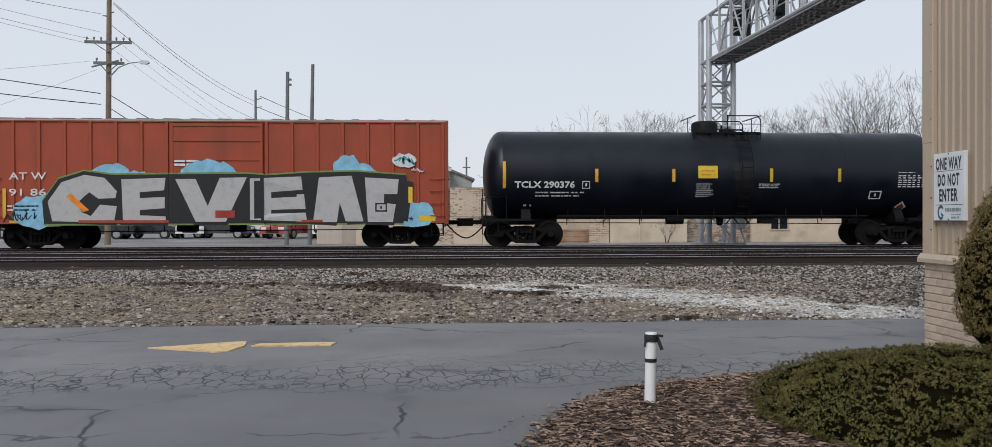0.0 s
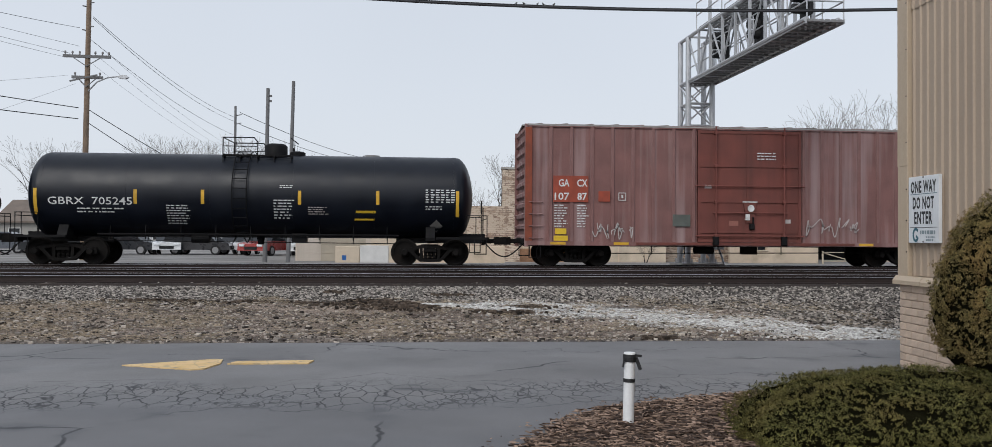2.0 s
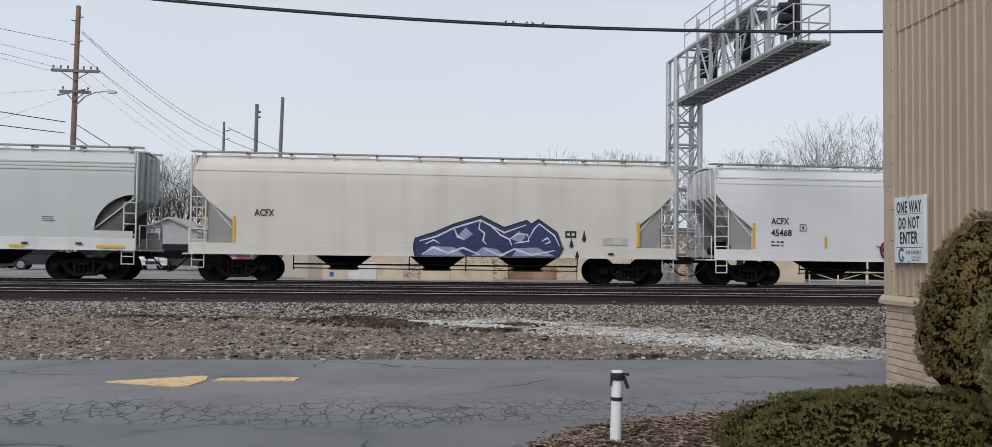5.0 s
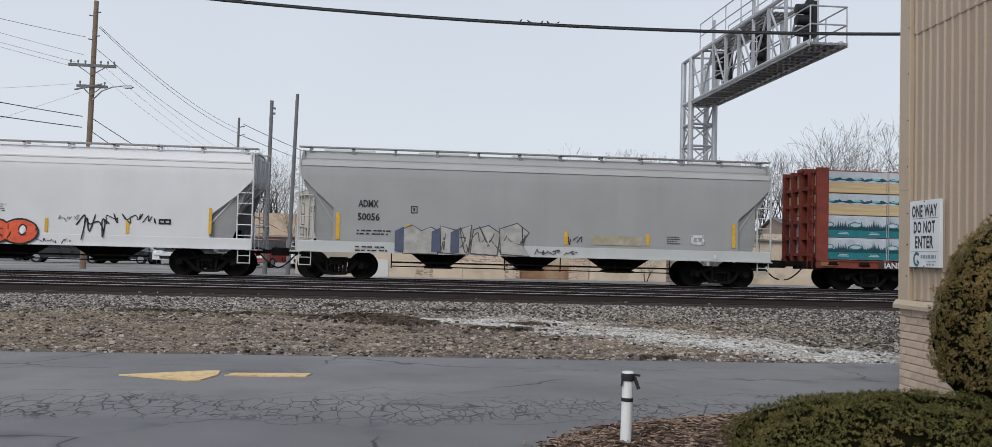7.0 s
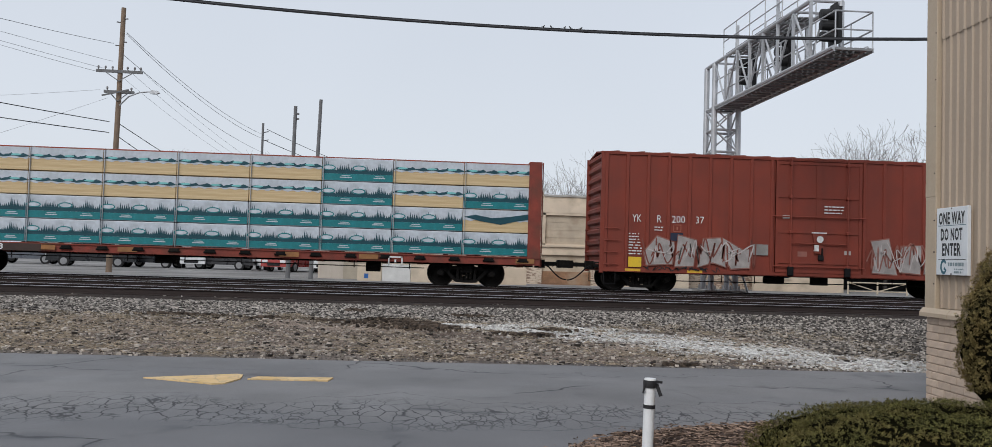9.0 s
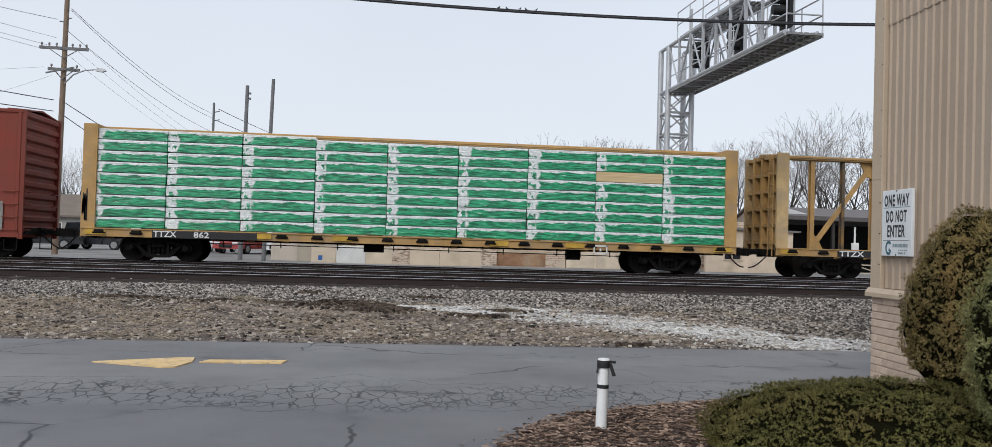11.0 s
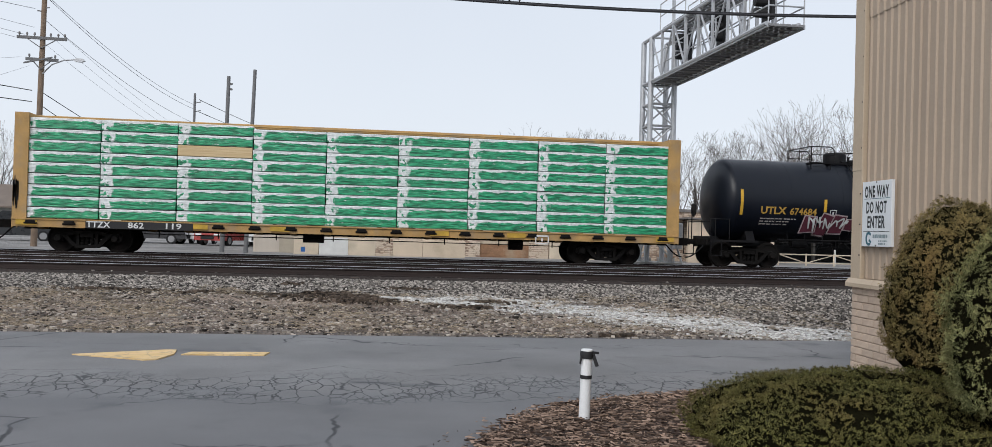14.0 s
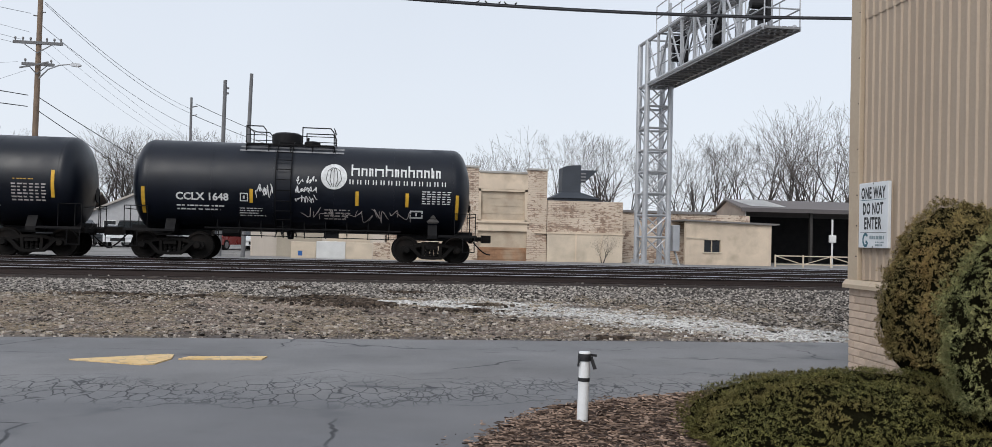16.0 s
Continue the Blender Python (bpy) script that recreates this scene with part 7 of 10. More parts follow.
def print_meshes(w, hh):
    """The printed pattern of the teal wrap: band, row of fir trees, oval emblems; and of the half-height wrap."""
    out = {}
    y = -0.007
    rng_ = random.Random(5)
    pt = lambda a, b, d=0.0: (a, y - d, b)
    bm = bmesh.new()
    rect(bm, -w / 2 + 0.01, -hh / 2 + 0.02, w / 2 - 0.01, -hh / 2 + 0.25, pt)
    o = part("teal_band", bm, TEAL)
    out["band"] = o.data
    bpy.data.objects.remove(o)
    bm = bmesh.new()
    x = -w / 2 + 0.01
    base = -hh / 2 + 0.252
    rect(bm, -w / 2 + 0.01, base, w / 2 - 0.01, base + 0.09, lambda a, b: pt(a, b, 0.001))
    while x < w / 2 - 0.06:
        ww = rng_.uniform(0.055, 0.10)
        # a wood of firs between the emblems
        ph = (x + w / 2) / (w / 2) % 1.0
        top = base + 0.15 + 0.27 * abs(math.sin(math.pi * ph * 2 + 1.0)) * rng_.uniform(0.5, 1.1)
        patch(bm, [(x, base + 0.085), (x + ww, base + 0.085), (x + ww * 0.5, top)], lambda a, b: pt(a, b, 0.001))
        x += ww * 0.8
    o = part("fir_print", bm, TEAL_DARK)
    out["firs"] = o.data
    bpy.data.objects.remove(o)
    bm = bmesh.new()
    for cx in (-w / 2 + 0.22, 0.05):
        patch(bm, blob(cx, base + 0.20, 0.24, 0.10, 18), lambda a, b: pt(a, b, 0.003))
    o = part("emblem_print", bm, TEAL)
    out["emblem"] = o.data
    bpy.data.objects.remove(o)
    bm = bmesh.new()
    for cx in (-w / 2 + 0.22, 0.05):
        patch(bm, blob(cx, base + 0.20, 0.20, 0.065, 16), lambda a, b: pt(a, b, 0.005))
    for cx in (-0.4, 0.75):
        rect(bm, cx - 0.2, base - 0.14, cx + 0.2, base - 0.11, lambda a, b: pt(a, b, 0.005))
        rect(bm, cx - 0.15, base - 0.08, cx + 0.15, base - 0.055, lambda a, b: pt(a, b, 0.005))
    o = part("emblem_print", bm, WRAP_WHITE)
    out["emblem_core"] = o.data
    bpy.data.objects.remove(o)
    # half-height wrap: film over the upper part with a ragged dark skyline
    bm = bmesh.new()
    n = 26
    for i in range(n):
        a, b = -w / 2 + w * i / n, -w / 2 + w * (i + 1) / n
        za, zb_ = 0.0 + 0.025 * math.sin(i * 1.7), 0.0 + 0.025 * math.sin((i + 1) * 1.7)
        vs = [bm.verts.new(pt(p, q, 0.002)) for p, q in ((a, za), (b, zb_), (b, hh / 2 - 0.01), (a, hh / 2 - 0.01))]
        bm.faces.new(vs)
    o = part("wrap_film", bm, WRAP_WHITE)
    out["film"] = o.data
    bpy.data.objects.remove(o)
    bm = bmesh.new()
    for i in range(n):
        a, b = -w / 2 + w * i / n, -w / 2 + w * (i + 1) / n
        f = lambda k: 0.09 + 0.075 * abs(math.sin(k * 0.72)) + 0.02 * math.sin(k * 2.9)
        patch(bm, [(a, 0.055 + 0.02 * math.sin(i)), (b, 0.055 + 0.02 * math.sin(i + 1)), (b, f(i + 1)), (a, f(i))], lambda p, q: pt(p, q, 0.005))
    o = part("skyline_print", bm, TEAL_DARK)
    out["skyline"] = o.data
    bpy.data.objects.remove(o)
    bm = bmesh.new()
    for cx in (-w / 2 + 0.3, 0.1, 0.8):
        patch(bm, blob(cx, 0.12, 0.17, 0.035, 14), lambda a, b: pt(a, b, 0.008))
    o = part("emblem_print", bm, TEAL_PALE)
    out["emblem_small"] = o.data
    bpy.data.objects.remove(o)
    # torn flap
    bm = bmesh.new()
    patch(bm, [(-w / 2 + 0.02, 0.12), (-0.8, 0.2), (-0.2, 0.1), (0.4, 0.16), (w / 2 - 0.1, 0.28), (w / 2, 0.1), (0.6, 0.0), (0.1, -0.12), (-0.6, -0.02)], lambda a, b: pt(a, b, 0.01))
    o = part("torn_film", bm, TEAL_DARK)
    out["torn"] = o.data
    bpy.data.objects.remove(o)
    return out


# red centre-beam with teal-printed lumber
car, h = flatcar(129.86, 152.31, (132.08, 149.79), (129.0, 153.4), RED_STEEL, RED_STEEL, RED_STEEL,
                 "red centerbeam flatcar loaded with teal-printed wrapped lumber", (("IANR", -8.71 - 0.0, 0.66), ("26793", -7.55, 0.8)))
W9, H4 = 2.44, 0.80
full_me, bare_me = load_body(W9 - 0.015, 1.2, H4 - 0.02, WRAP_WHITE), load_body(W9 - 0.015, 1.2, H4 - 0.03, LUMBER)
pm = print_meshes(W9 - 0.02, H4 - 0.02)
BARE = ((0, 0), (0, 1), (0, 2), (0, 3), (0, 4), (0, 5), (0, 7), (0, 8), (1, 0), (1, 1), (1, 2), (1, 3), (1, 4), (1, 5), (1, 7))
for side in (-1, 1):
    for row in range(4):
        for col in range(9):
            x = -h + 0.22 + W9 * (col + 0.5)
            z = 1.10 + (3 - row) * H4 + H4 / 2
            bare, torn = (row, col) in BARE, (row, col) == (2, 8)
            b_ = sub("lumber_pack", bare_me if bare or torn else full_me, car, pose(x, side * 0.83, z, 0, 0, 0 if side < 0 else 180), "bare lumber under half a film" if bare else "lumber in teal-printed white film")
            if bare:
                sub("wrap_film", pm["film"], b_, pose(0, -0.6, 0))
                sub("skyline_print", pm["skyline"], b_, pose(0, -0.6, 0.0))
                sub("emblem_print", pm["emblem_small"], b_, pose(0, -0.6, 0.0))
            elif torn:
                sub("wrap_film", pm["film"], b_, pose(0, -0.6, 0))
                sub("torn_film", pm["torn"], b_, pose(0, -0.6, 0))
            else:
                for nm, key in (("teal_band", "band"), ("fir_print", "firs"), ("emblem_print", "emblem"), ("emblem_print", "emblem_core")):
                    sub(nm, pm[key], b_, pose(0, -0.6, 0))
for k in range(9):
    bm = bmesh.new()
    x = -h + 0.22 + W9 * k + 0.06
    bar(bm, (x, -1.46, 1.08), (x, -1.46, 4.28), 0.05, 0.015, up=(1, 0, 0))
    bar(bm, (x, -1.46, 4.32), (x, -0.2, 4.34), 0.05, 0.015)
    part("strap", bm, mat("film_seam", (0.35, 0.36, 0.37), 0.5), car)


def green_load(car, h, seed, tan_at=None):
    rng_ = random.Random(seed)
    w = 2.44
    rows = 9
    hh = 3.30 / rows
    wrap_me = load_body(w - 0.02, 1.2, hh - 0.026, WRAP_GREEN)
    bare_me_ = load_body(w - 0.02, 1.2, hh - 0.012, LUMBER)
    for side in (-1, 1):
        for col in range(9):
            nrow = 9 if col < 3 else 9
            drop = 0.0 if col < 3 else -0.11
            for row in range(nrow):
                x = -h + 0.22 + w * (col + 0.5) + rng_.uniform(-0.015, 0.015)
                z = 1.09 + row * (hh + (drop / 9)) + hh / 2
                tan = tan_at == (col, row) and side < 0
                sub("lumber_pack", bare_me_ if tan else wrap_me, car, pose(x, side * 0.83 + rng_.uniform(-0.02, 0.02), z, 0, 0, (0 if side < 0 else 180)), "bare lumber bundle" if tan else "lumber in green-printed white film")


car, h = flatcar(171.70, 194.17, (174.1, 191.8), (170.75, 194.95), YELLOW_CAR, YELLOW_CAR, YELLOW_CAR,
                 "yellow centerbeam flatcar loaded with green-wrapped lumber", (("TTZX", -8.9, 0.75), ("862", -7.6, 0.5)), zt=4.52)
green_load(car, h, 3, (7, 6))
scribble(car, "graffiti", -11.2, 1.3, -11.05, 2.6, 5, 0.04, decal_face(-1.52), BLACK_INK, 101)

car, h = flatcar(195.66, 218.21, (198.0, 215.8), (194.95, 219.0), YELLOW_CAR, YELLOW_CAR, YELLOW_FADED,
                 "empty yellow centerbeam flatcar with weathered braces", (("TTZX", -8.9, 0.95), ("857", -7.2, 0.6), ("299", -6.1, 0.6)), zt=4.52)
scribble(car, "graffiti", 10.7, 1.3, 10.85, 2.9, 4, 0.04, decal_face(-1.3), spray("red", (0.28, 0.04, 0.03)), 102)

car, h = flatcar(219.84, 242.30, (222.06, 239.77), (219.0, 242.85), YELLOW_CAR, YELLOW_CAR, YELLOW_CAR,
                 "yellow centerbeam flatcar stacked with green-wrapped lumber", (("TTZX", -8.9, 0.75), ("862", -7.6, 0.5), ("119", -6.4, 0.5)), zt=4.52)
green_load(car, h, 4, (2, 6))
scribble(car, "graffiti", -11.2, 1.3, -11.05, 2.6, 5, 0.04, decal_face(-1.52), BLACK_INK, 103)


# ---- the office building at the roadside ----
SIDING = mat("tan_siding", (0.40, 0.318, 0.243), 0.6, 0.0, 0.05, 0.8, 30, 0.04, dirt=(0.24, 0.17, 0.12), streak=0.25)
TRIM = mat("tan_trim", (0.45, 0.36, 0.265), 0.6, 0.0, 0.06, 1.2, 30, 0.04, dirt=(0.26, 0.19, 0.13), dirt_amount=0.3)
BRICK = mat("tan_brick", (0.50, 0.39, 0.305), 0.85, 0, 0.10, 6, 90, 0.25, rand=0.12)
MORTAR = mat("tan_mortar", (0.43, 0.34, 0.265), 0.95, 0, 0.12, 8, 90, 0.3)
building = empty("office_building", 6.29, 11.05, 0, -3)
tagged(building, "tan ribbed-metal office building on a pale brick base", "building")
bm = bmesh.new()
box(bm, 0.02, 12, -15, -0.02, 0, 1.10)
part("base_wall", bm, MORTAR, building)
bm = bmesh.new()
box(bm, 0.07, 12, -15, -0.06, 1.10, 6.4)
part("core_wall", bm, SIDING, building)
bm = bmesh.new()
box(bm, -0.12, 12.1, -15.1, 0.12, 6.4, 6.7)
part("roof_edge", bm, TRIM, building)
# ribbed sheets: a narrow rib every 0.165 m, five to a sheet, with an open lap between sheets
def rib_sheet(name, a0, a1, z0, z1, out=0.0):
    pitch, k0, n = 0.1646, 0, int(round((a1 - a0) / 0.1646))
    while k0 < n:
        k1 = min(n, 3 if k0 == 0 else k0 + 5)
        prof = []
        for k in range(k0, k1):
            s = a0 + k * pitch
            prof += [(s, 0.0), (s + 0.014, -0.022), (s + 0.036, -0.022), (s + 0.052, 0.0)]
        prof += [(a0 + k1 * pitch - 0.022, 0.0), (a0 + k1 * pitch - 0.009, 0.012)]
        bm = bmesh.new()
        v = [[bm.verts.new((0.055 + d - out, -s, z)) for s, d in prof] for z in (z0, z1)]
        for i in range(len(prof) - 1):
            bm.faces.new((v[0][i], v[0][i + 1], v[1][i + 1], v[1][i]))
        part(name, bm, SIDING, building)
        k0 = k1
rib_sheet("siding_sheet", 0.259, 12.26, 1.20, 4.62)
rib_sheet("siding_sheet", 0.259, 12.26, 4.60, 6.42, 0.012)
bm = bmesh.new()
boxb(bm, -0.012, 0.30, -0.235, 0.025, 1.18, 2.62, 0.008)
part("corner_trim", bm, TRIM, building)
bm = bmesh.new()
boxb(bm, -0.016, 0.30, -0.235, 0.028, 2.60, 6.4, 0.008)
part("corner_trim", bm, TRIM, building)
for z in (1.5, 1.9, 2.3, 2.9, 3.5, 4.1, 4.7):
    bm = bmesh.new()
    rod(bm, (-0.022, -0.21, z), (-0.008, -0.21, z), 0.009, 8)
    part("screw", bm, STEEL_DARK, building)
for a, b in ((-0.62, 0.06), (-3.05, -0.63), (-15, -3.06)):
    bm = bmesh.new()
    slab(bm, [(0.10, 1.19), (-0.02, 1.19), (-0.065, 1.13), (-0.065, 1.08), (0.10, 1.08)], a, b, "xz")
    # the ledge runs along the drive
    part("base_trim", bm, TRIM, building)
brick_me = {}
for kind, w in (("full", 0.29), ("half", 0.14)):
    bm = bmesh.new()
    boxb(bm, -0.012, 0.06, -w / 2, w / 2, -0.044, 0.044, 0.006)
    o = part("brick", bm, BRICK, building)
    brick_me[kind] = o.data
    bpy.data.objects.remove(o)
rng = random.Random(8)
for c in range(11):
    z = 0.05 + c * 0.098
    b = -0.15 if c % 2 == 0 else -0.075
    if c % 2:
        sub_b = new("brick", brick_me["half"])
        sub_b.parent = building
        sub_b.matrix_basis = pose(0.012, -0.075, z)
        b = -0.30
    while b > -3.2:
        o = new("brick", brick_me["full"])
        o.parent = building
        o.matrix_basis = pose(0.012 + rng.uniform(-0.002, 0.002), b, z, 0, rng.uniform(-0.4, 0.4), rng.uniform(-0.3, 0.3))
        b -= 0.30
# traffic sign on the wall
SIGN_WHITE = mat("sign_white", (0.66, 0.68, 0.70), 0.4, 0, 0.05, 2, 40, 0.0, dirt=(0.45, 0.44, 0.42), dirt_amount=0.25)
SIGN_BLACK = mat("sign_black", (0.02, 0.022, 0.025), 0.5, 0, 0.05)
SIGN_TEAL = mat("sign_teal", (0.035, 0.12, 0.16), 0.5, 0, 0.05)
sign = empty("wall_sign", 6.29, 11.05, 0, -3)
tagged(sign, "white one-way sign with black capitals on the siding", "sign")
bm = bmesh.new()
boxb(bm, -0.020, 0.022, -0.995, -0.275, 1.615, 2.445, 0.004)
part("sign_plate", bm, SIGN_WHITE, sign)
sput = lambda x, z: (-0.0225, -0.28 - x, z)
for t_, z, w in (("ONE WAY", 2.235, 0.60), ("DO NOT", 2.035, 0.50), ("ENTER", 1.850, 0.43)):
    lettering("lettering", t_, 0.15, 0.355 - w / 2, z, sput, SIGN_BLACK, sign, width=w, bold=0.034, height=0.155, space=1.12)
for z in (2.22, 1.805):
    bm = bmesh.new()
    rect(bm, 0.04, z, 0.68, z + 0.006, sput)
    part("sign_rule", bm, SIGN_BLACK if z < 2 else SIGN_TEAL, sign)
bm = bmesh.new()
ribbon(bm, [(0.18 + 0.065 * math.cos(a), 1.715 + 0.075 * math.sin(a)) for a in [0.7 + k * 0.55 for k in range(10)]] + [(0.185, 1.70)], 0.035, sput)
part("sign_emblem", bm, SIGN_TEAL, sign)
bm = bmesh.new()
bars(bm, 0.28, 1.725, 0.36, 0.055, 1, sput, 4, 0.2, 0.05)
bars(bm, 0.42, 1.68, 0.22, 0.02, 1, sput, 5, 0.2, 0.05)
bars(bm, 0.42, 1.64, 0.20, 0.03, 1, sput, 6, 0.2, 0.05)
part("sign_print", bm, mat("sign_grey", (0.22, 0.28, 0.30), 0.5, 0, 0.05), sign)
bm = bmesh.new()
for z in (2.43, 1.63):
    rod(bm, (-0.026, -0.635, z), (-0.018, -0.635, z), 0.01, 8)
part("sign_bolt", bm, STEEL_DARK, sign)

# ---- mulch bed, bollard, shrubs ----
def bed_edge():
    return [(0.42, 5.2), (0.62, 6.3), (0.80, 6.95), (1.20, 7.75), (1.62, 8.27), (2.09, 8.60), (2.83, 8.88), (3.72, 9.20), (4.8, 9.7), (6.15, 10.2), (6.1, 3.0), (0.9, 3.0)]


def inside(x, y, poly):
    c = False
    for (x0, y0), (x1, y1) in zip(poly, poly[1:] + poly[:1]):
        if (y0 > y) != (y1 > y) and x < (x1 - x0) * (y - y0) / (y1 - y0) + x0:
            c = not c
    return c


def bed_z(x, y):
    poly = bed_edge()
    d = min(math.hypot(x - (a[0] + (b[0] - a[0]) * t), y - (a[1] + (b[1] - a[1]) * t)) for a, b in zip(poly[:9], poly[1:10]) for t in (0, 0.25, 0.5, 0.75, 1))
    return 0.012 + 0.075 * min(1, d / 0.5) + 0.012 * noise.noise((x * 3, y * 3, 0))


MULCH_SOIL = mat("mulch_soil", (0.055, 0.035, 0.026), 0.95, 0, 0.3, 5, 60, 0.6)
MULCH = island_mat("mulch_chips", (0.03, 0.017, 0.012), (0.44, 0.31, 0.235), bias=1.5)
bm = bmesh.new()
poly = bed_edge()
bed = {}
for i in range(0, 58):
    for j in range(0, 74):
        x, y = 0.4 + i * 0.1, 3.0 + j * 0.1
        if inside(x, y, poly):
            bed[i, j] = bm.verts.new((x, y, bed_z(x, y)))
for (i, j), v in list(bed.items()):
    q = [bed.get(k) for k in ((i, j), (i + 1, j), (i + 1, j + 1), (i, j + 1))]
    if all(q):
        bm.faces.new(q)
tagged(part("mulch_bed", bm, MULCH_SOIL, smooth=True), "dark brown planting bed of soil under wood mulch", "planting bed", kind="structure")
chip_shapes = []
rng = random.Random(21)
for _ in range(10):
    w, t = rng.uniform(0.12, 0.35), rng.uniform(0.05, 0.12)
    v = [(a * 1.0, b * w, c * t + a * rng.uniform(-0.2, 0.2)) for a in (-1, 1) for b in (-1, 1) for c in (-1, 1)]
    v = [(a * rng.uniform(0.8, 1.1), b * rng.uniform(0.6, 1.2), c) for a, b, c in v]
    chip_shapes.append((np.array(v), [[0, 1, 3, 2], [4, 6, 7, 5], [0, 4, 5, 1], [2, 3, 7, 6], [0, 2, 6, 4], [1, 5, 7, 3]]))
places = []
while len(places) < 15000:
    x, y = rng.uniform(0.4, 5.2), rng.uniform(5.0, 10.0)
    if inside(x + rng.gauss(0, 0.04), y + rng.gauss(0, 0.04), poly):
        places.append((x, y, bed_z(x, y) + rng.uniform(0.0, 0.03), rng.uniform(0.018, 0.042), rng.uniform(0, 6.28)))
for _ in range(70):
    k = rng.randrange(8)
    a, b = poly[k], poly[k + 1]
    t = rng.random()
    places.append((a[0] + (b[0] - a[0]) * t - rng.random() ** 2 * 0.3, a[1] + (b[1] - a[1]) * t + rng.random() ** 2 * 0.2, 0.022, rng.uniform(0.012, 0.03), rng.uniform(0, 6.28)))
scatter("mulch", chip_shapes, places, MULCH, "reddish brown shredded wood mulch", "mulch")

bollard = empty("bollard", 1.80, 7.38, 0.075)
tagged(bollard, "white plastic post with black straps in the mulch", "bollard")
bollard.matrix_basis = pose(1.80, 7.38, 0.075, 0, 1.0, 0)
BOL_WHITE = mat("bollard_white", (0.72, 0.73, 0.74), 0.45, 0, 0.06, 4, 60, 0.05, dirt=(0.40, 0.37, 0.33), dirt_amount=0.35, dirt_scale=4)
STRAP_BLACK = mat("rubber_strap", (0.018, 0.018, 0.02), 0.6, 0, 0.1)
bm = bmesh.new()
lathe(bm, [(-0.06, 0.047), (0.0, 0.047), (0.56, 0.046), (0.565, 0.046)], "z", 24)
part("post", bm, BOL_WHITE, bollard, smooth=True)
bm = bmesh.new()
lathe(bm, [(0.545, 0.050), (0.60, 0.051), (0.612, 0.046), (0.614, 0.01)], "z", 24)
part("cap", bm, BOL_WHITE, bollard, "white cap", smooth=True)
bm = bmesh.new()
lathe(bm, [(0.535, 0.050), (0.537, 0.056), (0.572, 0.058), (0.596, 0.055), (0.598, 0.05)], "z", 24)
bar(bm, (0.05, -0.02, 0.57), (0.088, -0.03, 0.47), 0.012, 0.03)
bar(bm, (-0.05, -0.02, 0.56), (-0.062, -0.03, 0.49), 0.012, 0.02)
bar(bm, (0.04, -0.03, 0.59), (0.095, -0.03, 0.585), 0.02, 0.02)
part("top_strap", bm, STRAP_BLACK, bollard, "loose black rubber strap")
bm = bmesh.new()
lathe(bm, [(0.362, 0.047), (0.364, 0.051), (0.392, 0.051), (0.394, 0.047)], "z", 24)
part("band", bm, STRAP_BLACK, bollard, "black band")
bm = bmesh.new()
lathe(bm, [(-0.02, 0.075), (0.012, 0.085), (0.02, 0.06), (0.025, 0.048)], "z", 18)
part("collar", bm, MULCH_SOIL, bollard)


def needle_material(name, dark, light, tip):
    m, n, l, b = node_mat(name)
    g = G(n, l)
    isl = n.new("ShaderNodeNewGeometry").outputs["Random Per Island"]
    col = g.mix(g.math("POWER", isl, 1.6), dark, light)
    col = g.mix(g.ramp(g.noise(2.2, 4), 0.45, 0.7, 0, 0.5), col, tip)
    l.new(col, b.inputs["Base Color"])
    b.inputs["Roughness"].default_value = 0.75
    b.inputs["Specular IOR Level"].default_value = 0.12
    return m


YEW_LOW = needle_material("yew_green", (0.016, 0.018, 0.006), (0.25, 0.232, 0.075), (0.20, 0.15, 0.055))
YEW_TALL = needle_material("yew_bronze", (0.026, 0.022, 0.009), (0.42, 0.335, 0.135), (0.35, 0.22, 0.085))
YEW_NEAR = needle_material("yew_fresh", (0.032, 0.036, 0.014), (0.45, 0.455, 0.20), (0.36, 0.31, 0.13))
# near-black core colour stands in for the shade between needle sprays
SHADE = mat("yew_inner_shade", (0.008, 0.0075, 0.004), 1.0, 0, 0.3, 8, 50, 0.6, spec=0.0)
BARK = mat("shrub_bark", (0.09, 0.06, 0.04), 0.9, 0, 0.3, 8, 50, 0.5)


def sprig_shapes(n, rng):
    """A little spray of needles on a twig, growing along +z."""
    out = []
    for _ in range(n):
        v, f = [], []
        for k in range(7):
            t = k / 6
            a = rng.uniform(0, 6.28)
            base = np.array((rng.uniform(-0.15, 0.15) * t, rng.uniform(-0.15, 0.15) * t, t * 0.6))
            d = np.array((math.cos(a), math.sin(a), rng.uniform(0.1, 0.7)))
            tip = base + d * rng.uniform(0.4, 0.65)
            side = np.array((-math.sin(a), math.cos(a), rng.uniform(-0.4, 0.4))) * 0.12
            i = len(v)
            v += [base, (base + tip) / 2 + side + (0, 0, 0.04), tip, (base + tip) / 2 - side + (0, 0, 0.04)]
            f.append([i, i + 1, i + 2, i + 3])
        out.append((np.array(v), f))
    return out


SPRIGS = sprig_shapes(9, random.Random(3))


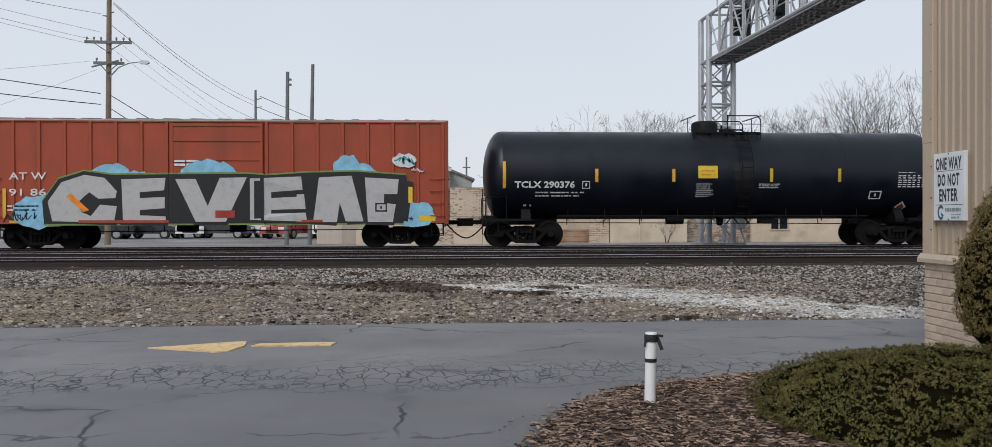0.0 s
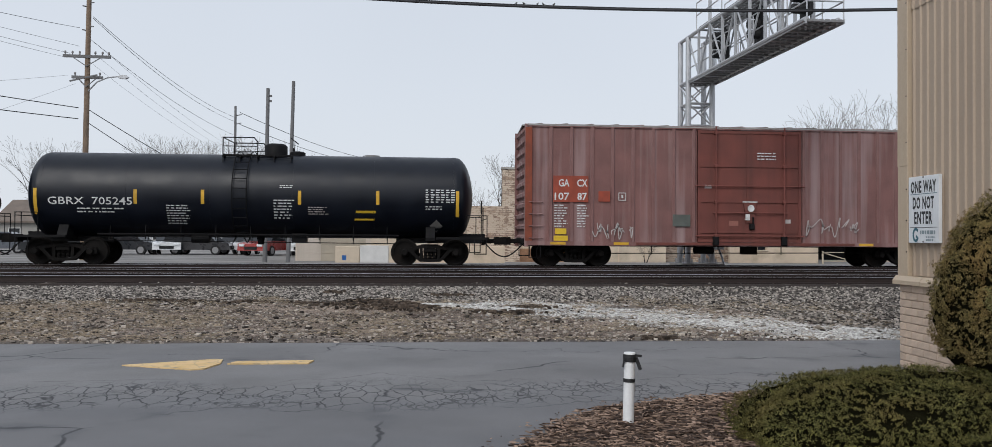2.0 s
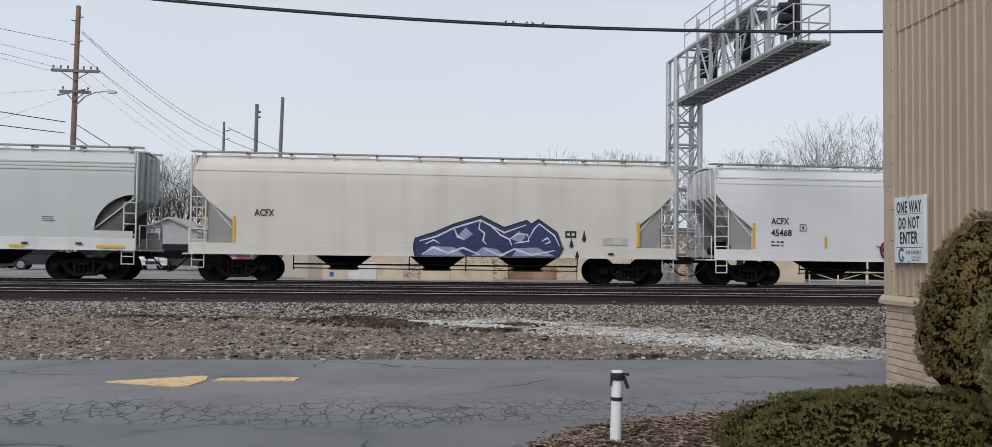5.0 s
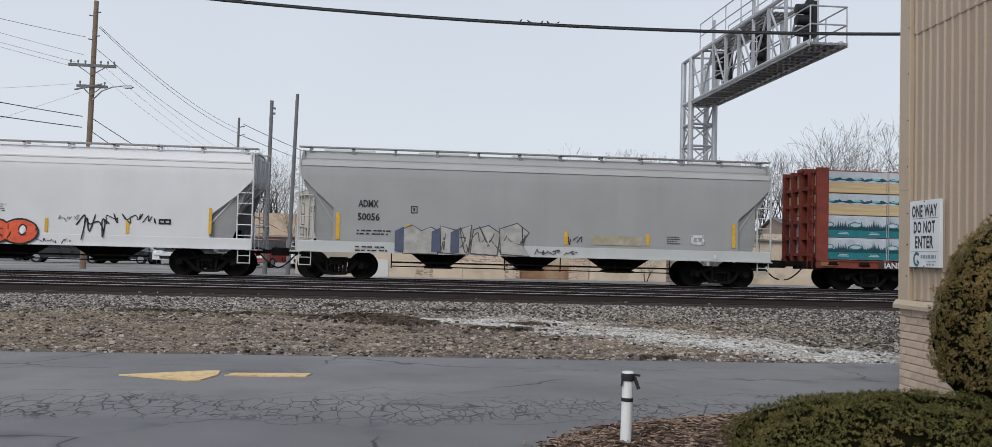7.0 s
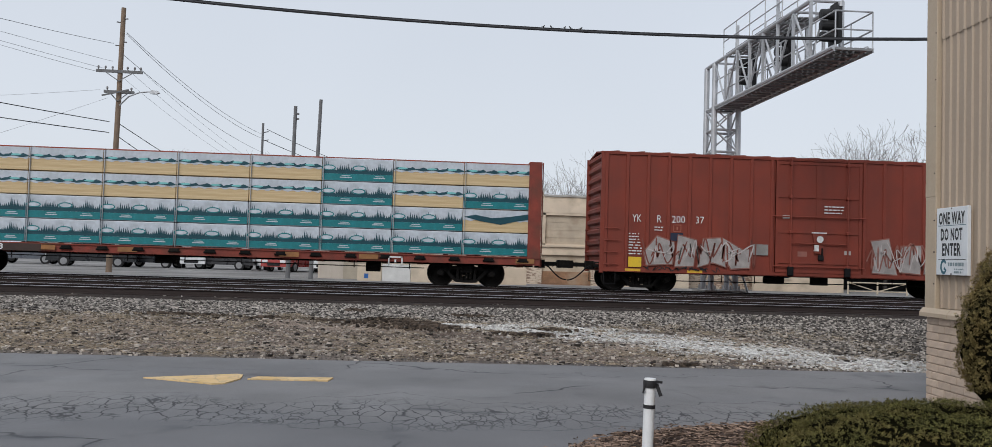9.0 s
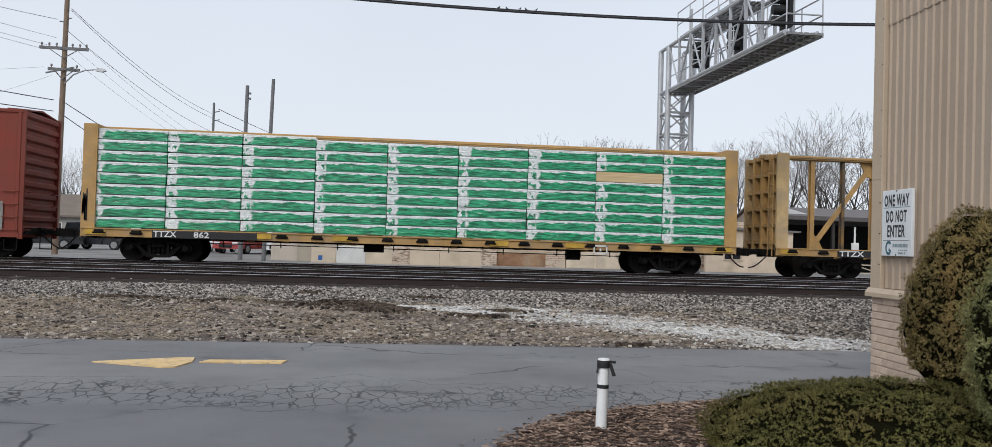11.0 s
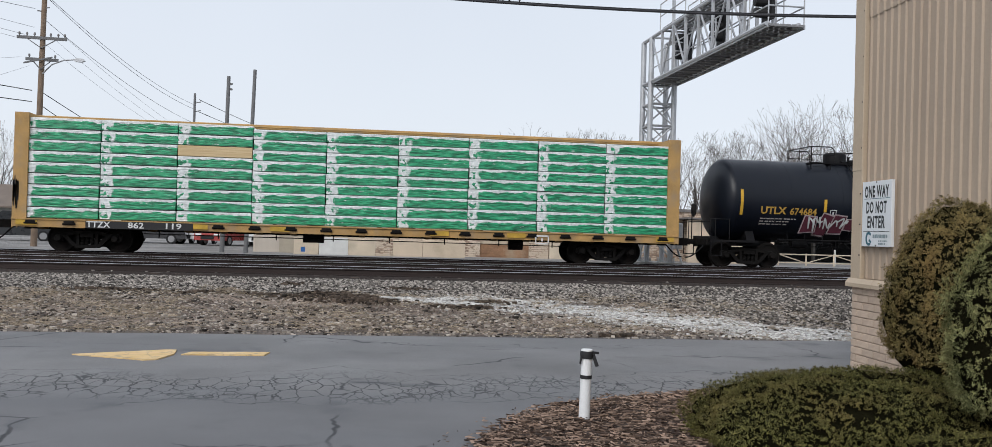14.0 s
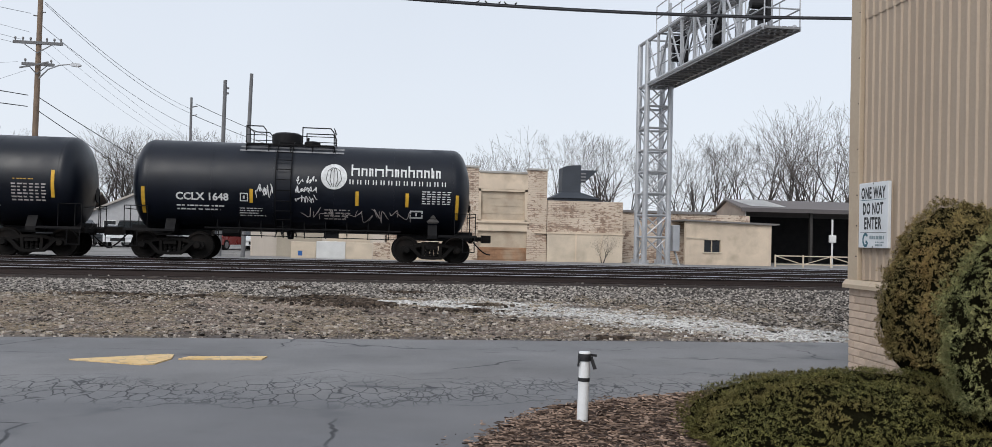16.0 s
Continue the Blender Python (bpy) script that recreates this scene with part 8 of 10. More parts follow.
def yew(x, y, z0, rx, ry, hgt, count, material, label, seed, flat=0.5, size=(0.045, 0.075), square=2.0):
    """A clipped yew: trunk, near-black core standing in for inner shade, thousands of needle sprays on an uneven skin.
    """
    rng_ = random.Random(seed)
    sh = empty("yew_shrub", x, y, z0)
    tagged(sh, label, "shrub", group="clipped yews by the wall")
    bm = bmesh.new()
    for k in range(5):
        a = k * 1.26 + seed
        rod(bm, (0.05 * math.cos(a), 0.05 * math.sin(a), -0.05), (rx * 0.45 * math.cos(a), ry * 0.45 * math.sin(a), hgt * 0.6), 0.03, 6, 0.012)
    part("stem", bm, BARK, sh)

    def skin(az, el):
        """Radius factor of the lumpy skin."""
        d = Vector((math.cos(el) * math.cos(az), math.cos(el) * math.sin(az), math.sin(el)))
        k = 1 + 0.10 * noise.noise(d * 2.3 + Vector((seed, 0, 0))) + 0.06 * noise.noise(d * 5.5 + Vector((0, seed, 0))) + 0.035 * noise.noise(d * 12 + Vector((0, 0, seed)))
        # squarer than a ball
        e = (abs(d.x) ** square + abs(d.y) ** square + abs(d.z) ** square) ** (-1 / square)
        return d * k * e
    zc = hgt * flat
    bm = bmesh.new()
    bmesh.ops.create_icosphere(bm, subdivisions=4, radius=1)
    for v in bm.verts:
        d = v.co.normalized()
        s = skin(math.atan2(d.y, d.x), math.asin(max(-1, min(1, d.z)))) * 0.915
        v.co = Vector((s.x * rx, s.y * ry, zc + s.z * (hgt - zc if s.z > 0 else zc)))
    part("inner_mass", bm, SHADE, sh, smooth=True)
    V, F, base = [], [], 0
    for _ in range(count):
        u_, az = rng_.uniform(-0.5, 1.0), rng_.uniform(0, 2 * math.pi)
        # sparser behind, against the wall
        if math.sin(az) > 0.8 and u_ < 0.6 and rng_.random() < 0.65:
            continue
        el = math.asin(u_)
        s = skin(az, el)
        # shoots gather in tufts, with dark gaps between them
        full = Vector((s.x * rx, s.y * ry, s.z * (hgt - zc if s.z > 0 else zc)))
        tuft = 0.6 * noise.noise(full * 7.0 + Vector((seed * 3, 0, 0))) + 0.65 * noise.noise(full * 15.0) + 0.35 * noise.noise(full * 30.0)
        if tuft < -0.30 + 0.2 * rng_.random():
            continue
        deep = 0.945 + 0.095 * max(-0.6, min(1, tuft)) + rng_.uniform(-0.03, 0.02)
        p = np.array((full.x * deep, full.y * deep, zc + full.z * deep))
        nrm = Vector((s.x / rx, s.y / ry, s.z / max(0.2, (hgt - zc)))).normalized()
        up = (nrm + Vector((rng_.gauss(0, 0.5), rng_.gauss(0, 0.5), 0.15 + rng_.gauss(0, 0.45)))).normalized()
        q = up.to_track_quat("Z", "Y").to_matrix()
        r_ = np.array(q)
        v, f = SPRIGS[rng_.randrange(len(SPRIGS))]
        k = rng_.uniform(*size)
        V.append(v @ r_.T * k + p)
        F.extend([[i + base for i in g_] for g_ in f])
        base += len(v)
    me = bpy.data.meshes.new("needles")
    me.from_pydata(np.concatenate(V).tolist(), [], F)
    me.materials.append(material)
    o = new("needles", me)
    o.parent = sh
    tagged(o, kind="stuff")
    return sh


yew(3.92, 6.62, 0.05, 1.40, 1.20, 0.565, 38000, YEW_LOW, "low spreading clipped yew, dark olive green", 1, 0.12, (0.019, 0.031), 2.5)
yew(5.82, 8.05, 0.05, 0.70, 0.85, 2.04, 32000, YEW_TALL, "tall rounded yew, bronze-green, close to the brick wall", 2, 0.45, (0.022, 0.036), 2.3)
yew(4.95, 5.45, 0.05, 1.04, 0.85, 1.97, 34000, YEW_NEAR, "tall rounded yew with fresh green shoots", 3, 0.45, (0.018, 0.030), 2.2)
yew(3.95, 5.0, 0.03, 0.95, 0.55, 0.46, 9000, YEW_LOW, "low clipped yew at the front of the bed", 4, 0.15, (0.02, 0.032), 2.3)


# ---- signal bridge ----
GALV = mat("galvanised_steel", (0.46, 0.47, 0.49), 0.5, 0.55, 0.12, 1.5, 40, 0.06, dirt=(0.33, 0.33, 0.33), dirt_amount=0.4)
GALV_DIM = mat("grating_steel", (0.24, 0.24, 0.245), 0.65, 0.4, 0.15, 3, 40, 0.1)
CONCRETE = mat("concrete", (0.40, 0.385, 0.36), 0.9, 0, 0.15, 2, 40, 0.3, dirt=(0.2, 0.18, 0.16), dirt_amount=0.5)
SIGNAL_BLACK = mat("signal_black", (0.012, 0.012, 0.013), 0.6, 0, 0.15, 4, 40, 0.05)
gx0, gx1, gy0, gy1, gz0, gz1 = 11.26, 12.28, 35.95, 37.05, 8.20, 10.05
bridge = empty("signal_bridge", 0, 0, 0)
tagged(bridge, "galvanised steel cantilever signal bridge over the tracks", "signal bridge")
bm = bmesh.new()
box(bm, gx0 - 0.35, gx1 + 0.35, gy0 - 0.35, gy1 + 0.35, 0.1, 0.62)
part("footing", bm, CONCRETE, bridge)
legs = [(gx0, gy0), (gx1, gy0), (gx1, gy1), (gx0, gy1)]
for x, y in legs:
    bm = bmesh.new()
    rod(bm, (x, y, 0.5), (x, y, gz1), 0.115, 12)
    lathe(bm, [(0.60, 0.24), (0.66, 0.24), (0.665, 0.12)], "z", 12, cx=x, cy=y)
    for k in range(6):
        a = k * 1.05
        rod(bm, (x + 0.19 * math.cos(a), y + 0.19 * math.sin(a), 0.6), (x + 0.19 * math.cos(a), y + 0.19 * math.sin(a), 0.82), 0.018)
    part("leg", bm, GALV, bridge)
panels_ = 8
for i in range(4):
    (xa, ya), (xb, yb) = legs[i], legs[(i + 1) % 4]
    for k in range(panels_):
        z0, z1 = 0.85 + (gz0 - 0.85) * k / panels_, 0.85 + (gz0 - 0.85) * (k + 1) / panels_
        bm = bmesh.new()
        rod(bm, (xa, ya, z1), (xb, yb, z1), 0.05)
        part("strut", bm, GALV, bridge)
        bm = bmesh.new()
        p, q = ((xa, ya, z0), (xb, yb, z1)) if (k + i) % 2 else ((xb, yb, z0), (xa, ya, z1))
        rod(bm, p, q, 0.035)
        part("diagonal", bm, GALV, bridge)
        if i in (0, 2):
            bm = bmesh.new()
            rod(bm, ((xa + xb) / 2, ya, (z0 + z1) / 2), (xa if (k + i) % 2 else xb, ya, z1), 0.03)
            part("diagonal", bm, GALV, bridge)
# cantilever: chords, posts, braces towards the road, a little skewed
SK = 0.021
gend = 25.3
gxs = lambda y: (gy0 - y) * SK
for x, z in ((gx0, gz0), (gx1, gz0), (gx0, gz1), (gx1, gz1)):
    bm = bmesh.new()
    rod(bm, (x, gy1, z), (x + gxs(gend if z < 9 else gend + 1.6), gend if z < 9 else gend + 1.6, z), 0.075, 8)
    part("chord", bm, GALV, bridge)
ny = 7
for k in range(ny + 1):
    y = gy0 - (gy0 - gend - 1.6) * k / ny
    for x in (gx0, gx1):
        bm = bmesh.new()
        bar(bm, (x + gxs(y), y, gz0), (x + gxs(y), y, gz1 + (0.9 if k % 3 == 2 and x == gx0 else 0)), 0.09)
        part("truss_post", bm, GALV, bridge)
        if k < ny:
            y2 = gy0 - (gy0 - gend - 1.6) * (k + 1) / ny
            bm = bmesh.new()
            a, b = (gz0, gz1) if k % 2 else (gz1, gz0)
            rod(bm, (x + gxs(y), y, a), (x + gxs(y2), y2, b), 0.038)
            part("diagonal", bm, GALV, bridge)
    bm = bmesh.new()
    rod(bm, (gx0 + gxs(y), y, gz1), (gx1 + gxs(y), y, gz1), 0.045)
    rod(bm, (gx0 + gxs(y), y, gz0), (gx1 + gxs(y), y, gz0), 0.045)
    part("strut", bm, GALV, bridge)
# walkway grating: bearers and planks, seen from below
for k in range(26):
    y = gy0 + 0.6 - (gy0 + 0.6 - gend) * k / 25
    bm = bmesh.new()
    box(bm, gx0 + 0.04 + gxs(y), gx1 + 0.16 + gxs(y), y - 0.03, y + 0.03, gz0 - 0.07, gz0 - 0.02)
    part("grating_bearer", bm, GALV_DIM, bridge)
for x in (gx0 + 0.02, gx1 + 0.18):
    bm = bmesh.new()
    bar(bm, (x + gxs(gy0 + 0.6), gy0 + 0.6, gz0 - 0.04), (x + gxs(gend), gend, gz0 - 0.04), 0.05, 0.14)
    part("edge_beam", bm, GALV, bridge)
for k in range(6):
    x = gx0 + 0.12 + k * 0.19
    bm = bmesh.new()
    bar(bm, (x + gxs(gy0 + 0.6), gy0 + 0.6, gz0 + 0.0), (x + gxs(gend), gend, gz0 + 0.0), 0.14, 0.03)
    part("grating_plank", bm, GALV_DIM, bridge)
for z, y_end in ((gz0 + 0.55, gend), (gz0 + 1.1, gend)):
    for x in (gx0 + 0.04, gx1 + 0.16):
        bm = bmesh.new()
        rod(bm, (x + gxs(gy0), gy0, z), (x + gxs(y_end), y_end, z), 0.025)
        part("handrail", bm, GALV, bridge)
for k in range(9):
    y = gy0 - (gy0 - gend) * k / 8
    for x in (gx0 + 0.04, gx1 + 0.16):
        bm = bmesh.new()
        rod(bm, (x + gxs(y), y, gz0), (x + gxs(y), y, gz0 + 1.1), 0.022)
        part("rail_post", bm, GALV, bridge)
for z in (gz0 + 0.55, gz0 + 1.1):
    bm = bmesh.new()
    rod(bm, (gx0 + 0.04 + gxs(gend), gend, z), (gx1 + 0.16 + gxs(gend), gend, z), 0.025)
    part("handrail", bm, GALV, bridge)
# upper service deck
for k in range(6):
    x = gx0 + 0.05 + k * 0.19
    bm = bmesh.new()
    bar(bm, (x + gxs(34.6), 34.6, gz1 + 0.08), (x + gxs(29.0), 29.0, gz1 + 0.08), 0.14, 0.03)
    part("grating_plank", bm, GALV_DIM, bridge)
for x in (gx0 - 0.05, gx1 + 0.1):
    for z in (gz1 + 0.6, gz1 + 1.1):
        bm = bmesh.new()
        rod(bm, (x + gxs(34.8), 34.8, z), (x + gxs(29.0), 29.0, z), 0.025)
        part("handrail", bm, GALV, bridge)
    for y in (34.8, 33.4, 32.0, 30.5, 29.0):
        bm = bmesh.new()
        rod(bm, (x + gxs(y), y, gz1), (x + gxs(y), y, gz1 + 1.1), 0.022)
        part("rail_post", bm, GALV, bridge)
# signal heads seen from behind
for y in (33.2, 29.8, 26.3):
    sx = gx0 + 0.45 + gxs(y)
    bm = bmesh.new()
    slab(bm, [(-0.36, -0.62), (0.36, -0.62), (0.36, 0.45), (0.22, 0.68), (-0.22, 0.68), (-0.36, 0.45)], 0, 0.03, "yz")
    box(bm, 0.03, 0.16, -0.26, 0.26, -0.55, 0.55)
    for v in bm.verts:
        v.co = Vector((v.co.x + sx, v.co.y + y, v.co.z + gz0 + 0.92))
    sg = part("signal_head", bm, SIGNAL_BLACK, bridge, "black signal back plate")
    for q in (-0.35, 0.0, 0.35):
        bm = bmesh.new()
        lathe(bm, [(0.02, 0.17), (-0.38, 0.15), (-0.40, 0.05)], "x", 14, cx=sx - 0.02, cy=y, cz=gz0 + 0.92 + q)
        part("lamp_case", bm, SIGNAL_BLACK, sg)
    bm = bmesh.new()
    rod(bm, (sx + 0.22, y, gz0), (sx + 0.22, y, gz0 + 1.7), 0.05)
    part("mast", bm, GALV, sg)
bm = bmesh.new()
boxb(bm, gx1 + 0.25, gx1 + 0.55, 36.0, 36.35, 1.2, 2.3, 0.02)
pipe(bm, [(gx1 + 0.4, 36.2, 1.2), (gx1 + 0.5, 36.2, 0.95), (gx1 + 0.62, 36.15, 0.5)], 0.045)
part("relay_box", bm, GALV, bridge)


# ---- the forge across the tracks ----
def peeling_material():
    m, n, l, b = node_mat("peeling_brick_paint")
    g = G(n, l)
    br = n.new("ShaderNodeTexBrick")
    br.inputs["Scale"].default_value = 1.0
    br.inputs["Brick Width"].default_value, br.inputs["Row Height"].default_value = 0.30, 0.10
    br.inputs["Mortar Size"].default_value = 0.012
    l.new(g.stretch((1, 1, 1)), br.inputs["Vector"])
    sw = n.new("ShaderNodeCombineXYZ")
    x, y, z = g.xyz()
    l.new(x, sw.inputs[0])
    l.new(z, sw.inputs[1])
    l.new(sw.outputs[0], br.inputs["Vector"])
    cream = g.mix(g.ramp(g.noise(0.6, 5), 0.35, 0.65), (0.52, 0.42, 0.33), (0.62, 0.52, 0.42))
    bare = g.mix(g.ramp(g.noise(6, 4), 0.35, 0.65), (0.15, 0.092, 0.07), (0.34, 0.23, 0.165))
    peel = g.ramp(g.math("ADD", g.noise(1.1, 7, g.stretch((0.5, 1, 1.8)), 0.65), g.math("MULTIPLY", br.outputs["Fac"], 0.08)), 0.575, 0.61)
    chips = g.ramp(g.math("ADD", g.noise(5.0, 5, g.stretch((0.7, 1, 2.2)), 0.6), g.ramp(g.noise(0.7, 3), 0.3, 0.7, -0.09, 0.07)), 0.54, 0.575)
    peel = g.math("MAXIMUM", peel, chips)
    col = g.mix(g.math("MULTIPLY", peel, 0.85), cream, bare)
    col = g.mix(g.math("MULTIPLY", br.outputs["Fac"], 0.14), col, (0.20, 0.15, 0.11))
    l.new(col, b.inputs["Base Color"])
    b.inputs["Roughness"].default_value = 0.9
    l.new(g.bump(g.math("SUBTRACT", 1.0, br.outputs["Fac"]), 0.5, 0.02), b.inputs["Normal"])
    return m


PEEL = peeling_material()
CREAM = mat("cream_stucco", (0.62, 0.51, 0.395), 0.9, 0, 0.12, 0.8, 30, 0.15, dirt=(0.30, 0.24, 0.17), dirt_amount=0.5)
CREAM_PALE = mat("pale_cream_panel", (0.58, 0.49, 0.385), 0.85, 0, 0.12, 1.0, 30, 0.1, dirt=(0.36, 0.31, 0.24), dirt_amount=0.5)
FORGE_WALL = mat("forge_siding", (0.56, 0.495, 0.43), 0.8, 0, 0.06, 0.7, 25, 0.06, dirt=(0.34, 0.30, 0.25), streak=0.4)
BOARD = mat("boarding", (0.47, 0.39, 0.30), 0.85, 0, 0.15, 1.5, 30, 0.2, dirt=(0.25, 0.16, 0.10), dirt_amount=0.5)
RUST_BOARD = mat("rusty_boards", (0.30, 0.17, 0.10), 0.9, 0, 0.25, 2.5, 30, 0.3, dirt=(0.45, 0.36, 0.26), dirt_amount=0.7)
SLATE = mat("slate_steel", (0.055, 0.062, 0.075), 0.6, 0.3, 0.15, 1.5, 30, 0.1)
ROOF_GREY = mat("grey_roofing", (0.17, 0.16, 0.155), 0.85, 0, 0.15, 1.2, 30, 0.2)
WHITE_TRIM = mat("white_trim", (0.62, 0.62, 0.61), 0.7, 0, 0.1, 2, 30, 0.1)
DOOR_TAN = mat("door_tan", (0.40, 0.35, 0.28), 0.7, 0, 0.08, 1.5, 30, 0.1)
LETTER_BROWN = mat("letter_brown", (0.10, 0.075, 0.06), 0.8, 0, 0.1)
DARK = mat("interior_shade", (0.008, 0.008, 0.009), 0.9, 0, 0.2)
FY = 46.0

forge = empty("forge_building", -2.7, FY, 0.36)
tagged(forge, "beige gabled forge with brown painted capitals", "industrial building")
bm = bmesh.new()
slab(bm, [(-3.32, 0.0), (3.32, 0.0), (3.32, 3.86), (0.0, 5.10), (-3.32, 4.02)], 0.0, 0.3)
part("gable_wall", bm, FORGE_WALL, forge)
for x in (-3.32, 3.32):
    bm = bmesh.new()
    box(bm, x - 0.12, x + 0.12, 0.3, 14, 0, 3.85)
    part("side_wall", bm, FORGE_WALL, forge)
for xa, za, xb, zb in ((-3.5, 3.98, 0.0, 5.16), (0.0, 5.16, 3.5, 3.82)):
    bm = bmesh.new()
    slab(bm, [(xa, za), (xb, zb), (xb, zb + 0.12), (xa, za + 0.12)], -0.22, 14.2)
    part("roof", bm, ROOF_GREY, forge)
    bm = bmesh.new()
    slab(bm, [(xa, za - 0.10), (xb, zb - 0.10), (xb, zb + 0.08), (xa, za + 0.08)], -0.26, -0.2)
    part("fascia", bm, FORGE_WALL, forge)
for k in range(16):
    bm = bmesh.new()
    x = -3.2 + k * 0.427
    box(bm, x - 0.012, x + 0.012, -0.012, 0.0, 0.0, 3.8 if abs(x) > 2.9 else 3.9)
    part("batten", bm, FORGE_WALL, forge)
for x0, x1, m_ in ((-2.12, 0.15, DOOR_TAN), (0.40, 2.55, CREAM_PALE)):
    bm = bmesh.new()
    box(bm, x0, x1, -0.02, 0.02, 0.0, 2.26)
    dr = part("door", bm, m_, forge, "closed overhead door")
    for z in (0.45, 0.9, 1.35, 1.8):
        bm = bmesh.new()
        box(bm, x0 + 0.03, x1 - 0.03, -0.03, -0.02, z - 0.02, z + 0.02)
        part("door_rail", bm, m_, dr)
    bm = bmesh.new()
    box(bm, x0 - 0.12, x1 + 0.12, -0.05, 0.0, 2.26, 2.40)
    part("lintel", bm, WHITE_TRIM if m_ is CREAM_PALE else FORGE_WALL, forge)
fput = lambda x, z: (x, -0.03, z)
# trade name as plain bars, the trade itself in capitals
bm = bmesh.new()


def open_bar(x0, z0, x1, z1, w=0.065):
    """A plain upright bar pair with a tie, the weight of one painted capital."""
    rect(bm, x0, z0, x0 + w, z1, fput)
    rect(bm, x1 - w, z0, x1, z1, fput)
    rect(bm, x0 + w, (z0 + z1) / 2 - w / 2, x1 - w, (z0 + z1) / 2 + w / 2, fput)


x = -2.68
for ch in (0.30, 0.30, 0.30, 0.27, 0.30, 0.13, 0.27, 0.36):
    open_bar(x, 3.16, x + ch - 0.10, 3.50)
    x += ch + 0.045
x = 0.10
for ch in (0.27, 0.30, 0.30, 0.30, 0.27):
    open_bar(x, 3.20, x + ch - 0.10, 3.54)
    x += ch + 0.045
for x in (2.32, 2.64):
    open_bar(x, 3.22, x + 0.22, 3.54)
part("sign_bars", bm, LETTER_BROWN, forge)
lettering("lettering", "QUALITY", 0.34, -2.45, 2.48, fput, LETTER_BROWN, forge, width=1.95, bold=0.02)
lettering("lettering", "FORGINGS", 0.34, 0.18, 2.52, fput, LETTER_BROWN, forge, width=2.35, bold=0.02)
bm = bmesh.new()
ribbon(bm, [(-0.36, 4.62), (0.30, 4.62), (0.36, 4.45), (0.22, 4.02), (-0.28, 4.02), (-0.42, 4.45), (-0.36, 4.62)], 0.05, fput)
rect(bm, -0.14, 4.16, -0.06, 4.48, fput)
rect(bm, -0.14, 4.14, 0.12, 4.22, fput)
part("emblem", bm, LETTER_BROWN, forge)
for x, r_, z in ((0.15, 0.42, 6.3), (0.75, 0.35, 5.95), (1.25, 0.42, 6.05), (1.9, 0.2, 5.4)):
    bm = bmesh.new()
    lathe(bm, [(4.0, r_), (z - 0.36, r_), (z - 0.30, r_ * 1.08), (z - 0.26, 0.1)], "z", 18, cx=x, cy=6.0)
    part("roof_stack", bm, mat("stack_grey", (0.36, 0.36, 0.36), 0.6, 0.3, 0.1), forge, smooth=True)
lean = empty("shed_wing", 0.66, FY + 2.5, 0.36)
tagged(lean, "low grey wing on the side of the forge", "industrial building")
bm = bmesh.new()
slab(bm, [(0.0, 0.0), (1.3, 0.0), (1.3, 3.42), (0.0, 3.95)], 0.0, 9.0)
part("wing_wall", bm, mat("wing_grey", (0.36, 0.37, 0.37), 0.8, 0, 0.08), lean)
bm = bmesh.new()
slab(bm, [(0.0, 3.95), (1.45, 3.36), (1.45, 3.48), (0.0, 4.07)], -0.15, 9.2)
part("wing_roof", bm, ROOF_GREY, lean)

works = empty("brick_works", 0, FY, 0.36)
tagged(works, "cream-painted brick works with peeling paint and blocked openings", "industrial building")


def wall_block(name, x0, x1, z1, material, y0=0.0, depth=0.35):
    bm = bmesh.new()
    box(bm, x0, x1, y0, y0 + depth, 0, z1)
    return part(name, bm, material, works)


wall_block("wall", 0.72, 4.50, 2.92, PEEL, 0.02)
wall_block("wall", 9.10, 13.20, 3.26, PEEL, 0.02)
# tall bay with its two openings cut through
for x0, x1, z0, z1 in ((4.50, 5.42, 0, 4.86), (8.02, 9.06, 0, 4.82), (5.42, 8.02, 3.78, 4.62), (5.42, 8.02, 1.58, 2.06)):
    bm = bmesh.new()
    box(bm, x0, x1, 0, 0.4, z0, z1)
    part("bay_wall", bm, PEEL if z0 == 0 else CREAM, works)
for x0, x1, z in ((4.44, 5.46, 4.86), (7.98, 9.12, 4.82), (5.46, 7.98, 4.62)):
    bm = bmesh.new()
    box(bm, x0, x1, -0.06, 0.45, z, z + 0.10)
    part("coping", bm, CONCRETE, works)
bm = bmesh.new()
box(bm, 5.42, 8.02, 0.16, 0.24, 2.06, 3.78)
wn_ = part("blocked_window", bm, BOARD, works, "boarded window")
for a, b, c, d in ((5.42, 5.56, 2.06, 3.78), (7.88, 8.02, 2.06, 3.78), (5.42, 8.02, 3.66, 3.78), (5.42, 8.02, 2.06, 2.16)):
    bm = bmesh.new()
    box(bm, a, b, 0.02, 0.17, c, d)
    part("window_frame", bm, CREAM, wn_)
for z in (2.5, 2.9, 3.3):
    bm = bmesh.new()
    box(bm, 5.56, 7.88, 0.145, 0.16, z - 0.012, z + 0.012)
    part("board_joint", bm, BOARD, wn_)
for a, b, m_ in ((0.0, 0.62, RUST_BOARD), (0.62, 1.58, BOARD)):
    bm = bmesh.new()
    box(bm, 5.42, 8.02, 0.14, 0.22, a, b)
    part("blocked_door", bm, m_, works)
for k in range(5):
    bm = bmesh.new()
    box(bm, 5.42, 8.02, 0.12, 0.14, 0.1 + k * 0.13, 0.2 + k * 0.13)
    part("board", bm, RUST_BOARD, works)
bm = bmesh.new()
box(bm, 5.3, 8.1, -0.10, 0.06, 2.0, 2.1)
part("window_sill", bm, CREAM, works)
bm = bmesh.new()
